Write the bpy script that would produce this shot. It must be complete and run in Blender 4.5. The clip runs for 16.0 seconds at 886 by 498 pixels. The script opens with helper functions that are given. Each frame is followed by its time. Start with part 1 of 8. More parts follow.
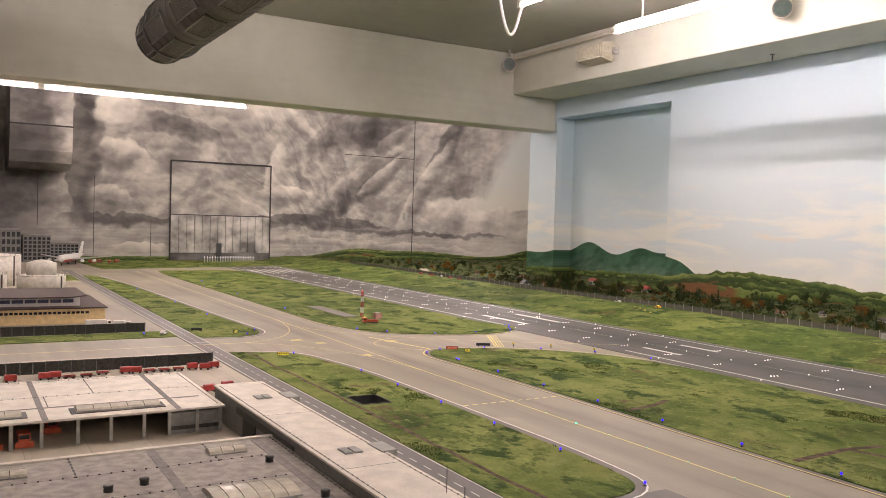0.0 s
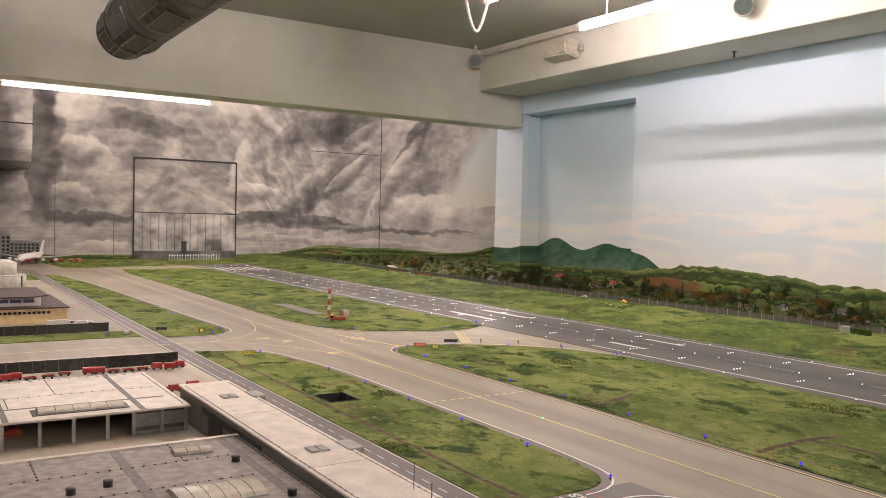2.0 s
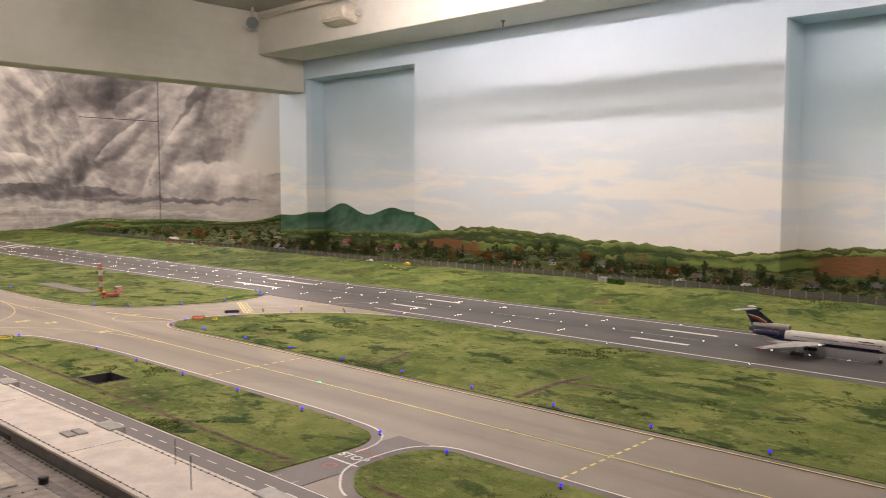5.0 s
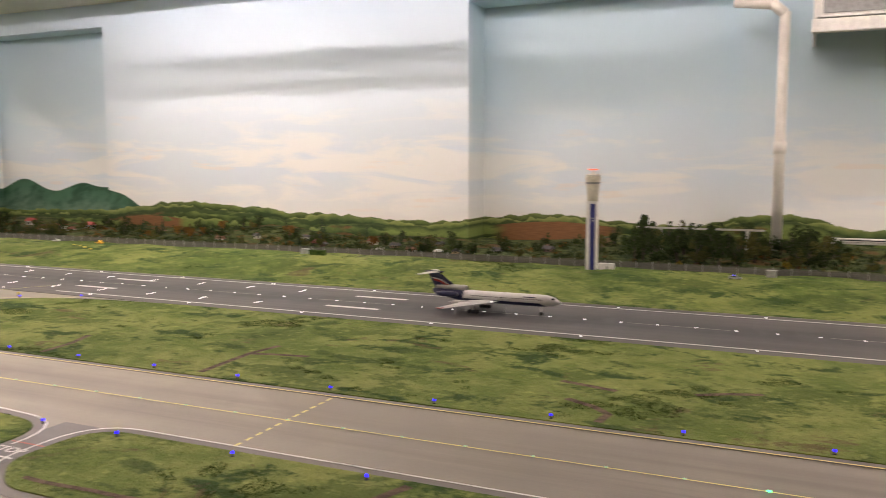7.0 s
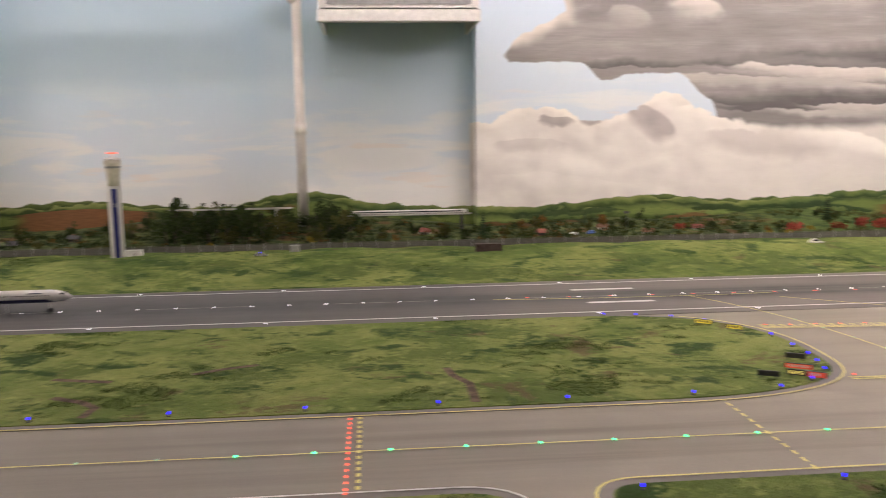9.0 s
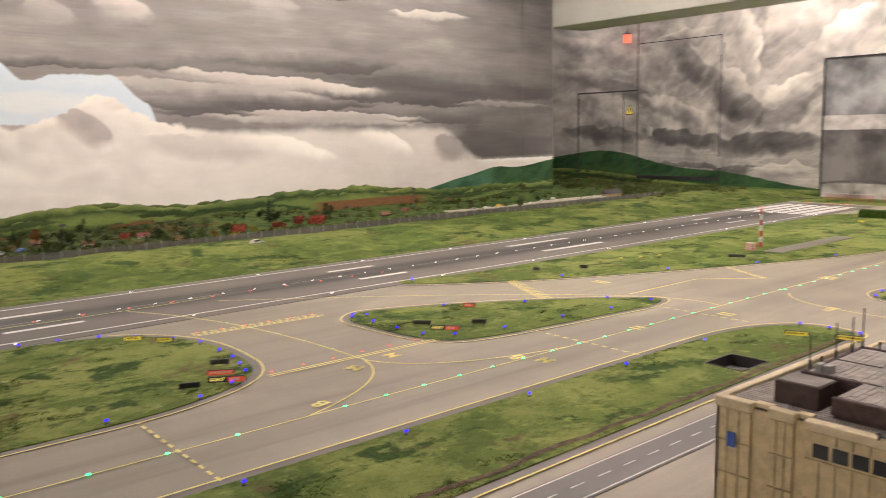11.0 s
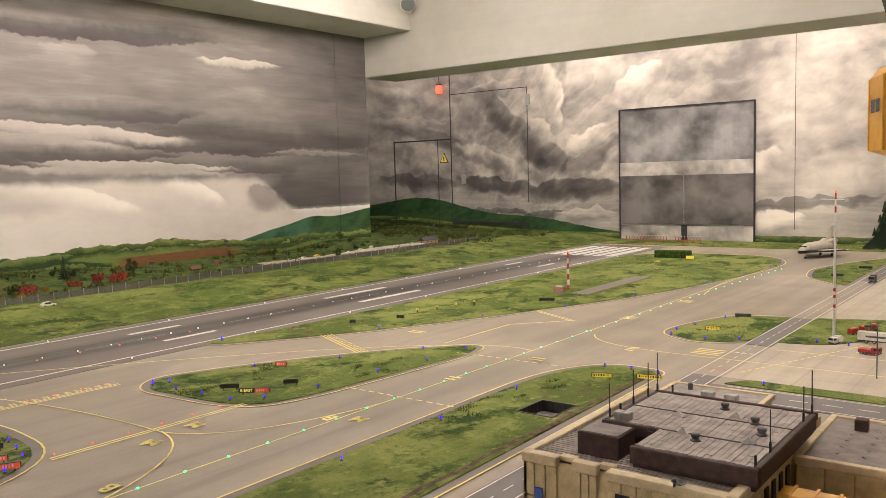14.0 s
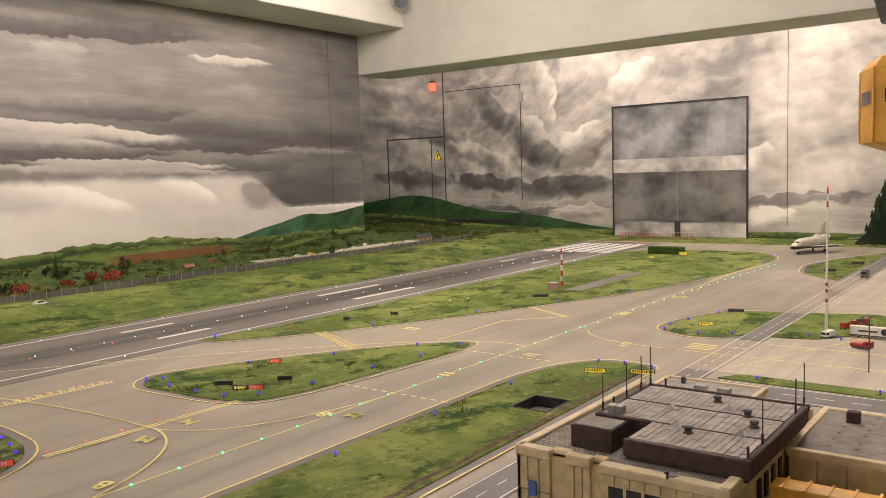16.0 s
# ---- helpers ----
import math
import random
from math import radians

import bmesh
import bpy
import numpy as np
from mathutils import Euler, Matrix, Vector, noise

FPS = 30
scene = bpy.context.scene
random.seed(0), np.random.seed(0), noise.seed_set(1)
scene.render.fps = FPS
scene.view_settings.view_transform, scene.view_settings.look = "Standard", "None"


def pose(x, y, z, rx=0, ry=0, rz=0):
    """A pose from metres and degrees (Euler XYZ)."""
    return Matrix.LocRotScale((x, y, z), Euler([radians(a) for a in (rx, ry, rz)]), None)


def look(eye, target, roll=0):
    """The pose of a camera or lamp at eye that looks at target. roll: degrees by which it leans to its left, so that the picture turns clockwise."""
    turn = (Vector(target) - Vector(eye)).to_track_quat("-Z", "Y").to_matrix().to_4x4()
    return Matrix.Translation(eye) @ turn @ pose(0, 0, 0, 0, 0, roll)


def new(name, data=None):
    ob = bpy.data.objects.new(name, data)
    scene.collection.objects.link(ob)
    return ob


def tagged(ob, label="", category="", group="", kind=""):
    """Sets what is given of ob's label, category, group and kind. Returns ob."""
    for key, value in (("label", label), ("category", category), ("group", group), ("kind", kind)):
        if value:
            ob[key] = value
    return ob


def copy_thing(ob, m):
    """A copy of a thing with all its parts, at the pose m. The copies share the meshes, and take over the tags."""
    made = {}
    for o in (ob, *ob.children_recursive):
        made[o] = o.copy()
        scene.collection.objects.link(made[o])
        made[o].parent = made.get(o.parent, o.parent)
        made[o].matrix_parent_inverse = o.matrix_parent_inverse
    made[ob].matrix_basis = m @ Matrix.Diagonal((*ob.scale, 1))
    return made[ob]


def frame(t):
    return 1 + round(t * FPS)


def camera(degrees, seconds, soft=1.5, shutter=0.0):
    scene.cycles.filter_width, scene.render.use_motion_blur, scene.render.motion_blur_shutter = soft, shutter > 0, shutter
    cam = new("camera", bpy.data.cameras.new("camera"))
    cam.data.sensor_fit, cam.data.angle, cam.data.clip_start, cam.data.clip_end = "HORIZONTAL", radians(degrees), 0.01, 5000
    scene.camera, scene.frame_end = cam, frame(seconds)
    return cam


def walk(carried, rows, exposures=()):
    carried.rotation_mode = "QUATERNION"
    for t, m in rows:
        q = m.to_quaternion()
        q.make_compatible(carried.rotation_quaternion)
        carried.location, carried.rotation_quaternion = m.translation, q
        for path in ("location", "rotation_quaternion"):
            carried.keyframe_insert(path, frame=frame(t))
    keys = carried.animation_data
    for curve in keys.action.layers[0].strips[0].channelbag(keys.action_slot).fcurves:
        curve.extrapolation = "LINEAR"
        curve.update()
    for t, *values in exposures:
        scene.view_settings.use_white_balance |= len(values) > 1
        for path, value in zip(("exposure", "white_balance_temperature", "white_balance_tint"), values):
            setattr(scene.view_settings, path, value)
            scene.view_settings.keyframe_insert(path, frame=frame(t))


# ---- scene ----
cam = camera(56.3, 16.0, soft=0.6, shutter=0.45)
PATH = [
    (0, (0.137, 0.521, 0.563), (1.154, 2.242, 0.5), 1.7),
    (0.5, (0.139, 0.522, 0.564), (1.163, 2.239, 0.504), 1.6),
    (1, (0.137, 0.517, 0.567), (1.173, 2.228, 0.509), 1.4),
    (1.5, (0.137, 0.516, 0.567), (1.191, 2.215, 0.506), 1.5),
    (2, (0.139, 0.517, 0.565), (1.222, 2.197, 0.495), 1.4),
    (2.5, (0.141, 0.509, 0.566), (1.266, 2.16, 0.483), 1.0),
    (3, (0.148, 0.508, 0.567), (1.328, 2.12, 0.474), 0.7),
    (5.5, (0.18, 0.424, 0.571), (1.721, 1.688, 0.408), -0.2),
    (6, (0.191, 0.399, 0.566), (1.821, 1.543, 0.386), -0.5),
    (6.5, (0.204, 0.368, 0.562), (1.928, 1.362, 0.362), -0.5),
    (7, (0.202, 0.335, 0.563), (2.02, 1.143, 0.353), -0.1),
    (7.5, (0.21, 0.291, 0.564), (2.106, 0.886, 0.343), 0.1),
    (8, (0.217, 0.239, 0.559), (2.171, 0.598, 0.324), 0.1),
    (8.5, (0.212, 0.181, 0.562), (2.194, 0.287, 0.308), -0.3),
    (9, (0.206, 0.125, 0.568), (2.181, -0.046, 0.304), -0.8),
    (9.5, (0.203, 0.062, 0.572), (2.127, -0.41, 0.293), -1.3),
    (10, (0.212, 0.022, 0.573), (2.02, -0.781, 0.274), -1.3),
    (12.5, (0.233, -0.128, 0.587), (1.474, -1.686, 0.399), -1.3),
    (13, (0.234, -0.124, 0.592), (1.456, -1.698, 0.418), -1.3),
    (13.5, (0.235, -0.124, 0.59), (1.452, -1.702, 0.419), -1.5),
    (14, (0.238, -0.123, 0.589), (1.455, -1.7, 0.414), -1.6),
    (14.5, (0.238, -0.122, 0.585), (1.455, -1.698, 0.403), -1.7),
    (15, (0.236, -0.123, 0.584), (1.45, -1.701, 0.396), -1.8),
    (15.5, (0.234, -0.122, 0.586), (1.442, -1.705, 0.401), -1.8),
    (16, (0.236, -0.123, 0.583), (1.442, -1.709, 0.403), -1.8),
]
walk(cam, [(t, look(eye, target, roll)) for t, eye, target, roll in PATH],
     [(0.0, 0.02, 6350, 14), (3.0, 0.02, 6350, 14), (5.5, 0.10, 6350, 14), (7.0, 0.24, 6350, 14), (7.6, 0.32, 6350, 14), (8.1, 0.27, 6250, 14), (8.6, 0.12, 6150, 14), (9.0, 0.06, 6050, 14), (10.0, 0.08, 6000, 12), (12.5, -0.07, 6450, 9), (16.0, -0.12, 6450, 9)])

# ---------------------------------------------------------------- light
scene.view_settings.exposure = 0.0
world = bpy.data.worlds.new("world")
scene.world = world
world.use_nodes = True
world.node_tree.nodes["Background"].inputs[0].default_value = (0.9, 0.95, 1.0, 1)
world.node_tree.nodes["Background"].inputs[1].default_value = 0.02

LAMP_COLOR = (1.0, 0.825, 0.745)
CEIL = 2.06
# fluorescent rows: centre x, y, z, length, power, runs along ("x" or "y")
TUBES = [
    (3.5, 3.62, 1.72, 1.25, 13, "y"), (3.5, 2.2, 1.72, 1.25, 12, "y"), (3.95, 0.75, 1.78, 1.25, 25, "y"),
    (3.95, -0.7, 1.80, 1.25, 33, "y"), (3.7, -2.2, 1.90, 1.25, 58, "y"), (3.7, -3.9, 1.93, 1.25, 34, "y"),
    (3.12, 4.08, 1.91, 1.25, 112, "y"), (3.12, 2.5, 1.91, 1.25, 38, "y"), (2.7, -0.4, 1.85, 1.25, 2, "y"),
    (2.7, -2.2, 1.93, 1.25, 36, "y"), (2.7, -3.9, 1.93, 1.25, 56, "y"),
    (0.9, 3.2, 1.93, 1.25, 56, "y"), (0.9, 1.6, 1.93, 1.25, 5, "y"), (0.7, -1.9, 1.93, 1.25, 42, "y"), (0.9, -3.4, 1.93, 1.25, 98, "y"),
    (1.2, 4.7, 1.97, 1.25, 24, "x"), (-0.6, 4.7, 1.97, 1.25, 8, "x"),
    # after the first two, the north tubes are unseen, added to brighten that wall
    (1.45, 7.3, 1.47, 1.5, 52, "x"), (0.05, 7.3, 1.47, 1.2, 45, "x"), (3.4, 7.3, 1.8, 1.25, 50, "x"), (5.4, 7.6, 1.8, 1.25, 140, "x"),
    (2.0, 9.0, 1.97, 1.25, 60, "x"), (4.2, 9.0, 1.97, 1.25, 50, "x"), (6.6, 9.0, 1.97, 1.25, 60, "x"),
    (2.0, -5.75, 1.66, 1.25, 64, "x"), (0.4, -5.75, 1.66, 1.25, 26, "x"), (3.6, -5.8, 1.75, 1.25, 54, "x"), (5.6, -5.9, 1.75, 1.0, 26, "x"),
]

# ---------------------------------------------------------------- materials
class Sh:
    """A node material, written as sums."""

    def __init__(self, name):
        self.mat = bpy.data.materials.new(name)
        self.mat.use_nodes = True
        self.t = self.mat.node_tree
        self.bsdf = self.t.nodes["Principled BSDF"]
        self.geo = self.t.nodes.new("ShaderNodeNewGeometry")
        self.pos = self.geo.outputs["Position"]
        sep = self.t.nodes.new("ShaderNodeSeparateXYZ")
        self.t.links.new(self.pos, sep.inputs[0])
        self.x, self.y, self.z = sep.outputs

    def put(self, sock, v):
        if isinstance(v, (int, float)):
            sock.default_value = v
        elif isinstance(v, (tuple, list)):
            sock.default_value = (*v, 1)[: len(sock.default_value)]
        else:
            self.t.links.new(v, sock)

    def m(self, op, a, b=None, c=None, clamp=False):
        n = self.t.nodes.new("ShaderNodeMath")
        n.operation, n.use_clamp = op, clamp
        for s, v in zip(n.inputs, (a, b, c)):
            if v is not None:
                self.put(s, v)
        return n.outputs[0]

    def add(self, *v):
        r = v[0]
        for w in v[1:]:
            r = self.m("ADD", r, w)
        return r

    def mul(self, a, b):
        return self.m("MULTIPLY", a, b)

    def sub(self, a, b):
        return self.m("SUBTRACT", a, b)

    def vec(self, x, y, z=0.0):
        n = self.t.nodes.new("ShaderNodeCombineXYZ")
        for s, v in zip(n.inputs, (x, y, z)):
            self.put(s, v)
        return n.outputs[0]

    def noise(self, v, scale, detail=5.0, rough=0.55, warp=0.0):
        n = self.t.nodes.new("ShaderNodeTexNoise")
        self.put(n.inputs["Vector"], v)
        for k, w in (("Scale", scale), ("Detail", detail), ("Roughness", rough), ("Distortion", warp)):
            n.inputs[k].default_value = w
        return n.outputs["Fac"]

    def cells(self, v, scale, feature="F1"):
        n = self.t.nodes.new("ShaderNodeTexVoronoi")
        n.feature = feature
        self.put(n.inputs["Vector"], v)
        n.inputs["Scale"].default_value = scale
        return n.outputs["Distance"]

    def billow(self, v, scale, detail=3.0, rough=0.5, smooth=0.3):
        """Rounded heaps: 1 at the middle of a puff, less at its rim."""
        n = self.t.nodes.new("ShaderNodeTexVoronoi")
        n.feature, n.normalize = "SMOOTH_F1", True
        self.put(n.inputs["Vector"], v)
        for k, w in (("Scale", scale), ("Detail", detail), ("Roughness", rough), ("Smoothness", smooth)):
            n.inputs[k].default_value = w
        return self.sub(1.0, n.outputs["Distance"])

    def step(self, v, lo, hi, a=0.0, b=1.0):
        n = self.t.nodes.new("ShaderNodeMapRange")
        n.interpolation_type = "SMOOTHSTEP"
        for s, w in zip(n.inputs, (v, lo, hi, a, b)):
            self.put(s, w)
        return n.outputs[0]

    def bell(self, v, centre, width, height=1.0):
        d = self.m("DIVIDE", self.sub(v, centre), width)
        return self.mul(self.m("EXPONENT", self.mul(self.mul(d, d), -1.0)), height)

    def spot(self, u, v, cu, cv, su, sv, height):
        return self.mul(self.bell(u, cu, su), self.bell(v, cv, sv, height))

    def mix(self, f, a, b):
        n = self.t.nodes.new("ShaderNodeMix")
        n.data_type = "RGBA"
        self.put(n.inputs[0], f)
        self.put(n.inputs[6], a)
        self.put(n.inputs[7], b)
        return n.outputs[2]

    def ramp(self, f, stops):
        n = self.t.nodes.new("ShaderNodeValToRGB")
        self.put(n.inputs[0], f)
        e = n.color_ramp.elements
        while len(e) < len(stops):
            e.new(0.5)
        for el, (p, c) in zip(e, stops):
            el.position, el.color = p, (*c, 1)
        return n.outputs[0]

    def random(self):
        n = self.t.nodes.new("ShaderNodeObjectInfo")
        return n.outputs["Random"]

    def island(self):
        return self.geo.outputs["Random Per Island"]

    def bump(self, height, strength=0.3, distance=0.002):
        n = self.t.nodes.new("ShaderNodeBump")
        self.put(n.inputs["Height"], height)
        n.inputs["Strength"].default_value, n.inputs["Distance"].default_value = strength, distance
        self.t.links.new(n.outputs[0], self.bsdf.inputs["Normal"])
        return self

    def out(self, color, rough=0.6, metal=0.0, spec=None):
        self.put(self.bsdf.inputs["Base Color"], color)
        self.put(self.bsdf.inputs["Roughness"], rough)
        self.put(self.bsdf.inputs["Metallic"], metal)
        if spec is not None:
            self.bsdf.inputs["Specular IOR Level"].default_value = spec
        return self.mat


def painted(name, color, rough=0.5, wear=0.12, scale=40, metal=0.0):
    """Paint or plastic with slight unevenness, dust and fine grain."""
    s = Sh(name)
    n, f = s.noise(s.pos, scale, 6), s.noise(s.pos, scale * 9, 3)
    dark = tuple(c * (1 - 2.2 * wear) for c in color)
    pale = tuple(min(1, c * (1 + wear) + 0.02) for c in color)
    c = s.mix(s.step(s.add(s.mul(n, 0.7), s.mul(f, 0.3)), 0.32, 0.68), dark, pale)
    s.bump(f, 0.15, 0.0006)
    return s.out(c, s.add(rough - 0.1, s.mul(n, 0.2)), metal)


def glowing(name, color, strength):
    s = Sh(name)
    s.put(s.bsdf.inputs["Emission Color"], color)
    s.bsdf.inputs["Emission Strength"].default_value = strength
    return s.out(color, 0.4)


# --- concrete pavement of taxiways and aprons
def pavement_mat(name, base, joints=0.0, worn=False):
    s = Sh(name)
    big, mid, fine = s.noise(s.pos, 1.1, 4), s.noise(s.pos, 7, 6, 0.6), s.noise(s.pos, 160, 3)
    streak = s.noise(s.vec(s.mul(s.x, 16), s.mul(s.y, 0.6), 0), 1.0, 5, 0.6)
    v = s.add(s.mul(big, 0.35), s.mul(mid, 0.25), s.mul(streak, 0.3), s.mul(fine, 0.1))
    c = s.mix(s.step(v, 0.36, 0.64), tuple(k * 0.72 for k in base), tuple(k * 1.14 for k in base))
    c = s.mix(s.mul(s.step(s.noise(s.pos, 3.3, 7, 0.7), 0.60, 0.78), 0.45), c, tuple(k * 0.5 for k in base))
    if worn:
        # oil and rubber along the wheel tracks, old darker repairs
        track = s.add(s.bell(s.x, 1.60, 0.035), s.bell(s.x, 1.74, 0.035), s.bell(s.x, 1.67, 0.11, 0.5))
        track = s.mul(s.mul(track, s.step(streak, 0.32, 0.62)), s.step(s.noise(s.vec(0.0, s.y, 0.0), 0.55, 3), 0.35, 0.6, 0.25, 0.8))
        c = s.mix(s.mul(track, 0.6), c, tuple(k * 0.38 for k in base))
        # streaky darkening about y 0.4: the weaker light there, put into the colour
        dim_zone = s.mul(s.bell(s.y, 0.4, 0.9), s.step(s.add(s.mul(streak, 0.7), s.mul(big, 0.3)), 0.36, 0.6, 0.35, 1.0))
        c = s.mix(s.mul(s.mul(dim_zone, s.step(s.x, 1.35, 1.5)), 0.6), c, (0.12, 0.105, 0.095))
        patch = s.step(s.noise(s.vec(s.mul(s.x, 1.2), s.mul(s.y, 0.8), 3.0), 1.1, 2), 0.55, 0.58)
        c = s.mix(s.mul(patch, 0.35), c, tuple(k * 0.6 for k in base))
    if joints:
        jx = s.m("PINGPONG", s.x, joints / 2)
        jy = s.m("PINGPONG", s.y, joints / 2)
        line = s.m("MAXIMUM", s.step(jx, 0.0, 0.0022, 1, 0), s.step(jy, 0.0, 0.0022, 1, 0))
        c = s.mix(s.mul(line, 0.5), c, tuple(k * 0.4 for k in base))
    s.bump(s.add(fine, s.mul(mid, 0.6)), 0.12, 0.0008)
    return s.out(c, s.add(0.42, s.mul(mid, 0.25)))


M_TARMAC = pavement_mat("taxiway_concrete", (0.35, 0.31, 0.245), worn=True)
M_APRON = pavement_mat("apron_concrete", (0.50, 0.45, 0.36), 0.14)
M_SHOULDER = pavement_mat("asphalt_shoulder", (0.19, 0.17, 0.155))
M_ROAD = pavement_mat("road_asphalt", (0.165, 0.155, 0.15))


def runway_mat():
    s = Sh("runway_asphalt")
    big, mid, fine = s.noise(s.pos, 1.3, 4), s.noise(s.pos, 9, 6, 0.6), s.noise(s.pos, 190, 3)
    streak = s.noise(s.vec(s.mul(s.x, 30), s.mul(s.y, 0.35), 0), 1.0, 6, 0.65)
    v = s.add(s.mul(big, 0.25), s.mul(mid, 0.2), s.mul(streak, 0.45), s.mul(fine, 0.1))
    south = s.step(s.add(s.y, s.mul(big, 0.5)), 0.6, -1.0)
    c = s.mix(s.step(v, 0.36, 0.66), (0.048, 0.044, 0.042), (0.118, 0.106, 0.099))
    c = s.mix(s.mul(south, 0.55), c, s.mix(s.step(v, 0.36, 0.66), (0.17, 0.152, 0.135), (0.27, 0.243, 0.212)))
    rubber = s.mul(s.add(s.bell(s.x, 3.03, 0.05), s.bell(s.x, 3.12, 0.04), s.bell(s.x, 3.066, 0.14, 0.55)), s.step(streak, 0.3, 0.58, 0.35, 1.0))
    c = s.mix(s.m("MINIMUM", s.mul(rubber, 0.75), 0.9), c, (0.034, 0.031, 0.030))
    s.bump(fine, 0.15, 0.0008)
    return s.out(c, s.add(0.4, s.mul(mid, 0.25)))


M_RUNWAY = runway_mat()


def line_mat(name, color):
    s = Sh(name)
    n = s.noise(s.pos, 90, 6, 0.7)
    c = s.mix(s.mul(s.step(n, 0.5, 0.75), 0.55), color, tuple(k * 0.45 + 0.06 for k in color))
    return s.out(c, 0.55)


M_WHITE = line_mat("white_marking_paint", (0.80, 0.79, 0.75))
M_YELLOW = line_mat("yellow_marking_paint", (0.84, 0.75, 0.24))
M_FADED = line_mat("faded_white_marking_paint", (0.36, 0.34, 0.31))
M_REDLINE = line_mat("red_marking_paint", (0.55, 0.12, 0.08))


def grass_mat(name, pale, mid, dark, soil, wild=None):
    s = Sh(name)
    p = s.vec(s.x, s.mul(s.y, 0.85), s.z)
    a, b, f = s.noise(p, 2.4, 6, 0.6, 0.3), s.noise(p, 11, 6, 0.65, 0.4), s.noise(s.pos, 150, 4, 0.7)
    hair = s.noise(s.vec(s.x, s.mul(s.y, 0.8), 5.0), 48, 5, 0.7)
    c = s.mix(s.step(s.add(s.mul(a, 0.45), s.mul(b, 0.35), s.mul(hair, 0.2)), 0.42, 0.58), mid, pale)
    worn = s.noise(s.vec(s.x, s.mul(s.y, 0.7), 9.0), 4.6, 6, 0.65, 0.4)
    c = s.mix(s.mul(s.step(s.add(s.mul(worn, 0.75), s.mul(hair, 0.25)), 0.50, 0.57), 0.8), c, tuple(0.6 * k + 0.4 * m for k, m in zip(mid, dark)))
    # raised dark clumps with frayed rims
    clump = s.add(s.mul(s.noise(s.vec(s.x, s.mul(s.y, 0.7), 2.0), 7.5, 5, 0.55, 0.6), 0.62), s.mul(b, 0.18), s.mul(hair, 0.20))
    c = s.mix(s.mul(s.step(clump, 0.518, 0.585), s.step(a, 0.36, 0.52, 0.6, 0.95)), c, s.mix(s.step(hair, 0.35, 0.65), dark, tuple(k * 1.9 for k in dark)))
    bare = s.noise(s.vec(s.x, s.mul(s.y, 0.8), 4.0), 4.4, 7, 0.7, 0.5)
    c = s.mix(s.mul(s.step(bare, 0.585, 0.66), 0.75), c, soil)
    c = s.mix(s.mul(s.step(f, 0.40, 0.66), 0.32), c, s.mix(0.5, c, (0.02, 0.035, 0.008)))
    c = s.mix(s.mul(s.step(hair, 0.46, 0.64), 0.26), c, s.mix(0.65, c, (0.016, 0.034, 0.006)))
    c = s.mix(s.mul(s.step(s.noise(s.vec(s.x, s.mul(s.y, 0.8), 15.0), 30, 4, 0.65), 0.56, 0.70), 0.5), c, tuple(min(1, k * 1.35) for k in pale))
    if wild:
        brush = s.noise(s.pos, 14, 6, 0.7)
        w = s.mix(s.step(brush, 0.4, 0.6), (0.028, 0.045, 0.014), (0.085, 0.105, 0.03))
        w = s.mix(s.mul(s.step(s.noise(s.pos, 5, 5), 0.56, 0.64), 0.8), w, (0.13, 0.07, 0.03))
        meadow = s.mix(s.step(brush, 0.4, 0.6), (0.034, 0.062, 0.014), (0.085, 0.125, 0.030))
        w = s.mix(s.step(s.add(s.y, s.mul(b, 0.8)), -1.3, -2.0), w, meadow)
        c = s.mix(s.step(s.add(s.x, s.mul(b, 0.1)), wild, wild + 0.03), c, w)
    s.bump(s.add(f, s.mul(b, 1.5)), 0.9, 0.004)
    return s.out(c, 0.85, spec=0.15)


M_GRASS = grass_mat("flock_grass", (0.285, 0.32, 0.095), (0.145, 0.20, 0.044), (0.020, 0.048, 0.008), (0.15, 0.095, 0.055))
M_BERM = grass_mat("berm_flock_grass", (0.225, 0.255, 0.072), (0.092, 0.138, 0.028), (0.020, 0.046, 0.008), (0.12, 0.09, 0.045), 4.15)
s = Sh("dark_flock_tufts")
M_TUFT = s.out(s.mix(s.step(s.noise(s.pos, 60, 5), 0.35, 0.65), (0.024, 0.052, 0.010), (0.062, 0.105, 0.020)), 0.9, spec=0.1)
s = Sh("pale_flock_blades")
M_BLADE = s.out(s.mix(s.island(), (0.11, 0.17, 0.035), (0.25, 0.29, 0.075)), 0.9, spec=0.1)
s = Sh("bare_soil")
s.bump(s.noise(s.pos, 200, 5, 0.7), 0.8, 0.003)
M_SOIL = s.out(s.mix(s.step(s.noise(s.pos, 35, 6), 0.35, 0.65), (0.07, 0.042, 0.026), (0.17, 0.11, 0.07)), 0.9)


